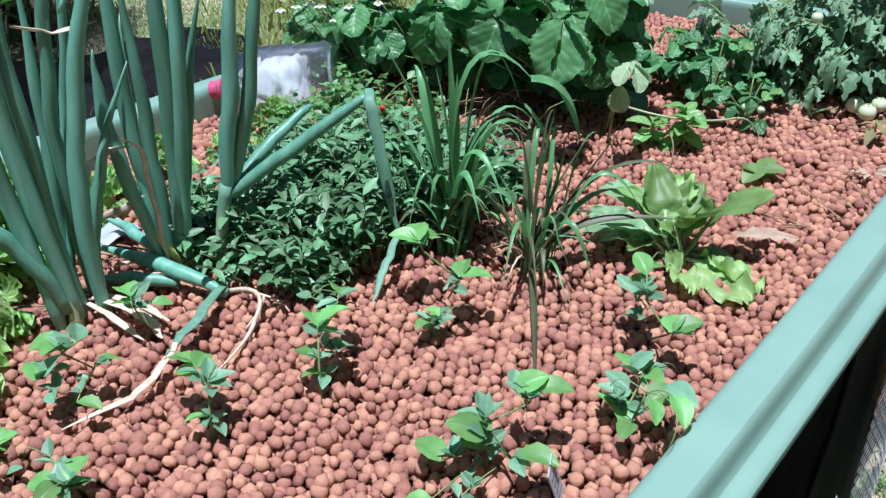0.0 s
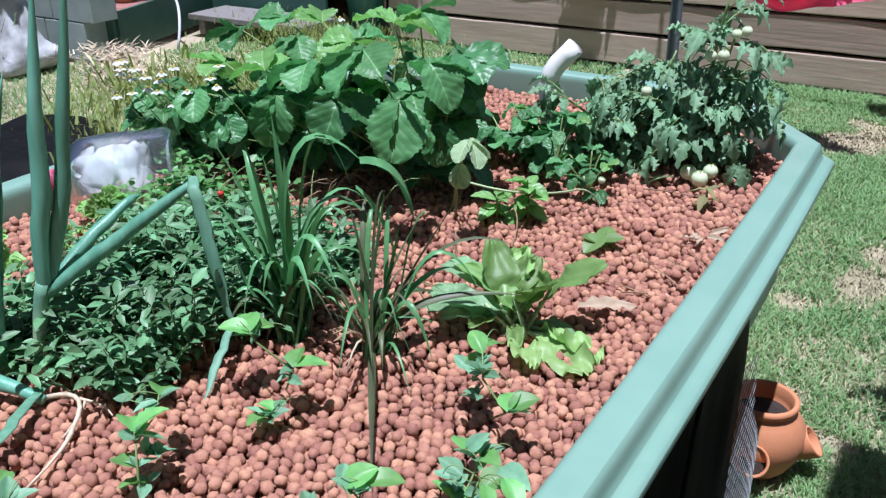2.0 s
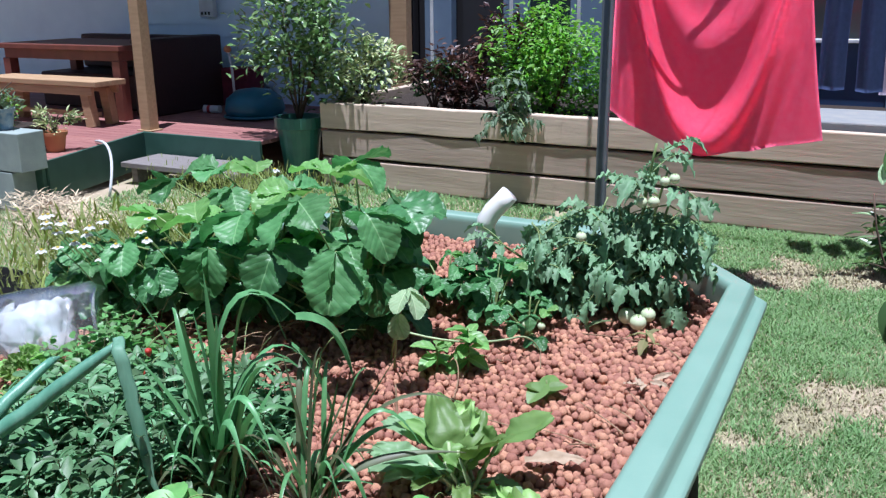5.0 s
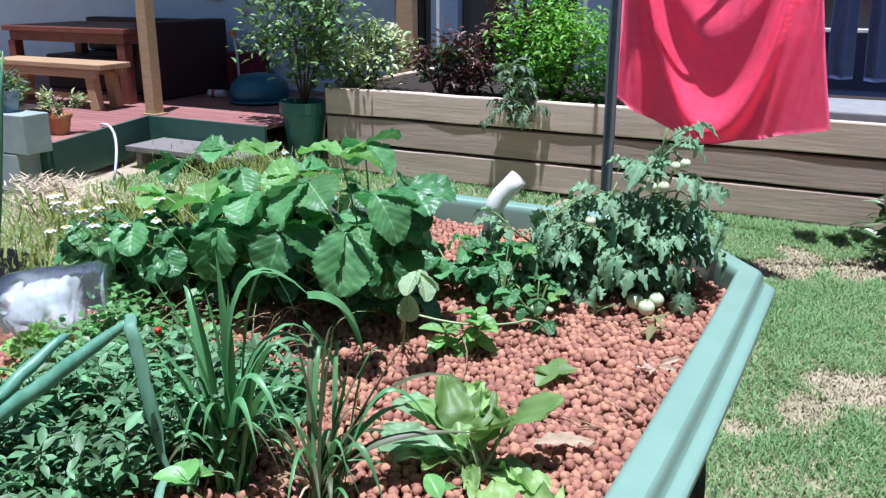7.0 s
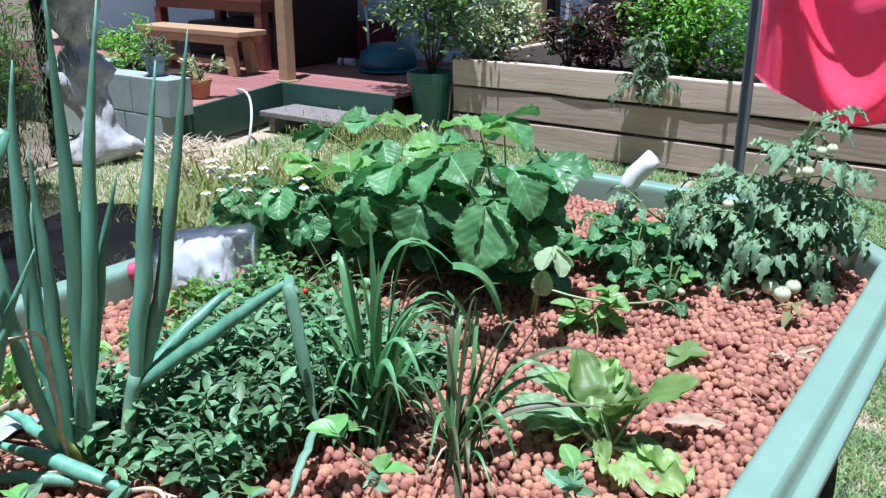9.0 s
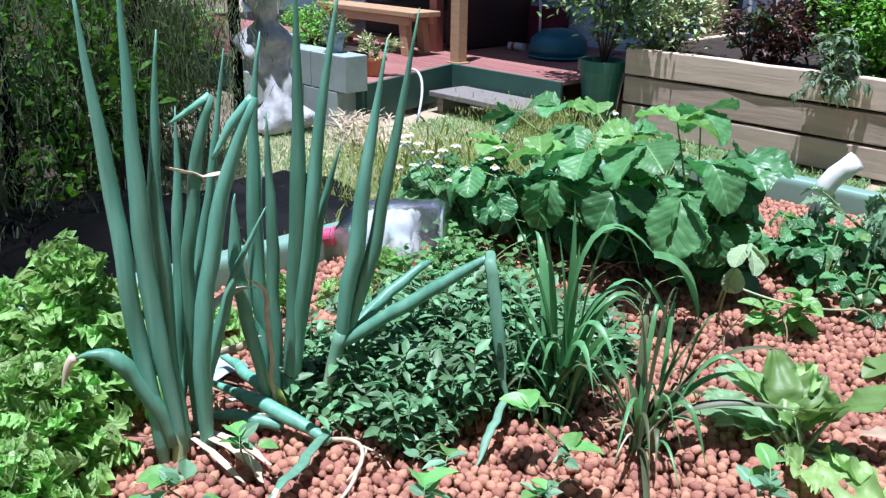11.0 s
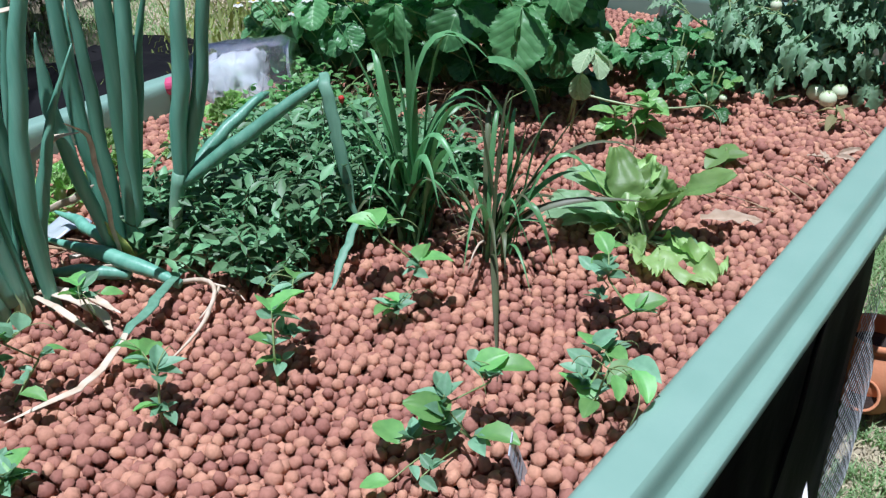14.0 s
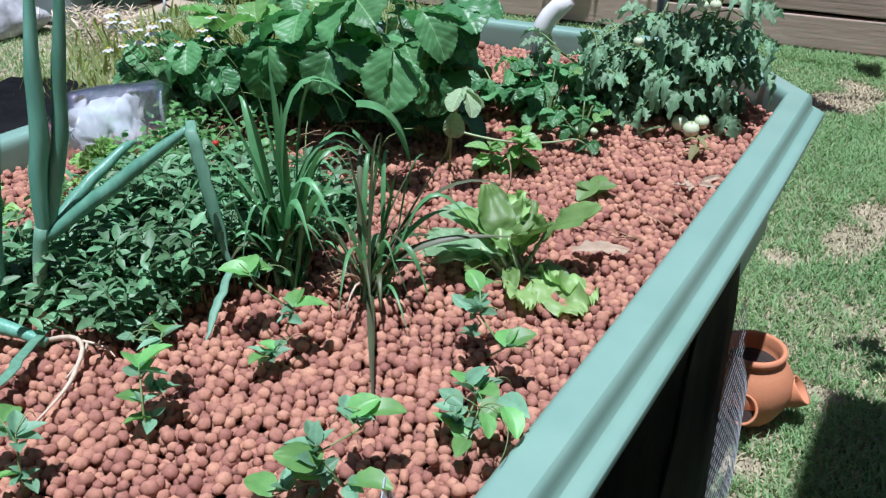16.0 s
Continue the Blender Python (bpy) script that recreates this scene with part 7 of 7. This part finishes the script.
fronds("fronds", tall, [(-1.35, 1.15, 0.22, 0.25, 0.75), (-1.5, 1.5, 0.3, 0.25, 0.65)], 2600, SHRUB_YELLOW, 0.07, 0.0035, 19)
SHRUB_DIM = material("dark_feathery_leaf", (0.13, 0.17, 0.07), 0.6, dark=(0.06, 0.09, 0.035), scale=6, island=0.5, thin=0.15)
dim = thing("feathery_plants", (0, 0, 0), "tall dark feathery plants against the black netting", "garden plants")
fronds("fronds", dim, [(-3.5, 1.3, 0.4, 0.4, 1.0), (-3.0, 0.5, 0.4, 0.4, 1.1), (-4.2, 2.0, 0.3, 0.35, 1.0), (-4.0, 1.7, 0.3, 0.35, 0.9), (-2.7, 0.0, 0.35, 0.3, 1.1)], 8000, SHRUB_DIM, 0.08, 0.003, 28)
for k in range(16):
    a = sr.uniform(0, 1)
    p = Vector((-2.6, -0.1, 0)).lerp(Vector((-4.3, 2.1, 0)), a)
    stem([p, p + Vector((sr.uniform(-0.1, 0.1), sr.uniform(-0.1, 0.1), 0.6)), p + Vector((sr.uniform(-0.25, 0.25), sr.uniform(-0.2, 0.2), sr.uniform(0.9, 1.4)))], (0.008, 0.003), BARK, dim, "stalk", 5, n=5)
hay = thing("straw_heap", (0, 0, 0), "heap of pale dry straw on the ground", "straw")
fronds("straw_mass", hay, [(-3.95, 3.12, 0.40, 0.2, 0.14), (-3.6, 2.95, 0.3, 0.2, 0.10)], 1500, STRAW, 0.13, 0.004, 20, 0.25)
hose = thing("garden_hose", (-4.27, 3.8, 0), "pale garden hose hanging over the deck's edge", "hose")
part("tube", tube(bezier((-0.35, 0.25, 0.318), (0.10, 0.05, 0.40), (0.12, -0.1, 0.02), 12), 0.010, 8), WHITE_TRIM, hose, smooth=True)

# ---- branch and shade at the lawn's side ----
branch = thing("climber_branch", (0.95, 1.68, 0.0), "leafy climber shoot with pale buds", "climber")
CLIMB = leaf_mesh("climber_leaf_mesh", SHRUB_DARK, 0.085, 0.042, oval, 8, 4, 0.3, 0.15, seed=4)
CLIMB_PALE = leaf_mesh("pale_leaf_mesh", LEAF_PALE, 0.05, 0.022, oval, 6, 3, 0.4, 0.1, seed=5)
stem([(0.95, 1.68, 0.0), (0.92, 1.68, 0.5), (0.76, 1.64, 0.62)], (0.006, 0.003), BARK, branch, "shoot", 6)
stem([(0.76, 1.64, 0.62), (0.60, 1.58, 0.66), (0.56, 1.60, 0.93)], (0.003, 0.002), BARK, branch, "shoot", 6)
stem([(0.72, 1.60, 0.70), (0.60, 1.58, 0.80), (0.535, 1.60, 0.77)], (0.002, 0.001), BARK, branch, "shoot", 6)
br2 = random.Random(15)
for p, hd, pt, s, me in (((0.625, 1.57, 0.715), 175, -72, 1.25, CLIMB), ((0.66, 1.58, 0.74), 150, -40, 1.1, CLIMB), ((0.62, 1.60, 0.83), -60, -30, 1.0, CLIMB), ((0.60, 1.60, 0.90), -70, 20, 1.0, CLIMB), ((0.60, 1.60, 0.96), -40, 30, 1.1, CLIMB), ((0.575, 1.60, 0.95), 10, 65, 1.0, CLIMB_PALE), ((0.585, 1.60, 0.97), -20, 70, 1.0, CLIMB), ((0.56, 1.59, 0.885), 70, 0, 0.8, CLIMB_PALE), ((0.575, 1.585, 0.84), 80, -10, 0.9, CLIMB_PALE), ((0.64, 1.60, 0.88), -80, 0, 1.2, CLIMB), ((0.66, 1.61, 0.80), -120, -20, 1.2, CLIMB), ((0.68, 1.61, 0.94), -90, 10, 1.2, CLIMB)):
    put("leaf", me, aim(p, hd, pt, br2.uniform(-20, 20), s), branch)
# invented shed out of view; its eave casts the square shadow on the lawn
shed = thing("shadow_shed", (1.9, -0.6, 0), "unseen plain timber shed added to cast the lawn's shadow", "shed", kind="structure")
for k in range(14):
    part("board", box((-0.93, -1.40, 0.01 + 0.2 * k), (-0.90, 1.46, 0.208 + 0.2 * k), 0.003), TIMBER, shed)
    part("board", box((-0.895, 1.43, 0.01 + 0.2 * k), (1.2, 1.46, 0.208 + 0.2 * k), 0.003), TIMBER, shed)
part("roof", box((-1.20, -1.6, 2.98), (1.4, 1.66, 3.03), 0.004), FASCIA, shed, "flat shed roof, its wide eave set to throw the lawn's shadow")

# shrub added in place of the unknown thing that shadows lawn and wall here
shrub("garden_shrub", (1.02, 4.22, 0), (1.0, 4.22, 0.34), (0.40, 0.34, 0.30), 2600, 0.09, 0.045, SHRUB_DARK, 91, "dense dark shrub added to shade the lawn's edge")

# ---- lawn ----
BARE = ((0.40, 2.38, 0.17), (0.60, 2.62, 0.20), (0.20, 3.95, 0.26), (0.55, 4.05, 0.22), (0.46, 1.42, 0.10), (0.72, 1.70, 0.16), (0.36, 1.52, 0.12), (0.36, 1.15, 0.10))


def lawn(name, x0, x1, y0, y1, n, seed, label):
    r = np.random.default_rng(seed)
    sets = {0: ([], []), 1: ([], [])}
    for i in range(n):
        x, y = r.uniform(x0, x1), r.uniform(y0, y1)
        if y > 4.75 or (-0.95 < x < 0.36 and y < 1.2) or (-0.95 < x < 0.22 and y < 1.72) or (x < -4.3 and y > 3.3):
            continue
        wx, wy = x + 0.16 * noise.noise(Vector((x * 4, y * 4, 8))), y + 0.22 * noise.noise(Vector((x * 4, y * 4, 12)))
        bare = max((1 - math.hypot(wx - bx, (wy - by) * 0.8) / br for bx, by, br in BARE), default=0) + 0.12 * r.random()
        dens = 0.80 + 0.75 * noise.noise(Vector((x * 1.9, y * 1.9, 2.0))) + 0.3 * noise.noise(Vector((x * 7, y * 7, 5.0))) - max(0, bare) * 2.2
        if y > 4.40:
            dens += 0.6
        keep = r.random() < dens
        if not keep and r.random() > 0.42:
            continue
        dry = (not keep) or r.random() < 0.20
        h = r.uniform(0.014, 0.036) * (1.5 if (keep and y > 4.52) else 1.0) * (0.6 if dry else 1.0)
        a = r.uniform(0, 6.28)
        w = r.uniform(0.0013, 0.0026) * (1 + 0.22 * max(0, y - 1))
        dx, dy = math.cos(a), math.sin(a)
        lean = h * r.uniform(0.3, 1.5)
        z = ground_height(x, y) - 0.022
        vs, fs = sets[1 if dry else 0]
        k = len(vs)
        vs += [(x - dy * w, y + dx * w, z), (x + dy * w, y - dx * w, z), (x + dx * lean * 0.4 + dy * w * 0.8, y + dy * lean * 0.4 - dx * w * 0.8, z + h * 0.65), (x + dx * lean * 0.4 - dy * w * 0.8, y + dy * lean * 0.4 + dx * w * 0.8, z + h * 0.65), (x + dx * lean, y + dy * lean, z + h)]
        fs += [(k, k + 1, k + 2, k + 3), (k + 3, k + 2, k + 4)]
    top = thing(name, (0, 0, 0), label, "grass", kind="stuff")
    for s, mat, nm in ((0, GRASS, "green_blades"), (1, GRASS_DRY, "dry_blades")):
        tagged(mesh_from(nm, *sets[s], mat, top), kind="stuff")


lawn("lawn", -1.2, 1.3, 0.7, 4.78, 340000, 31, "patchy mown lawn with bare sandy spots")
lawn("lawn", -4.6, -1.3, 1.6, 4.78, 60000, 32, "mown lawn between the bed and the deck")
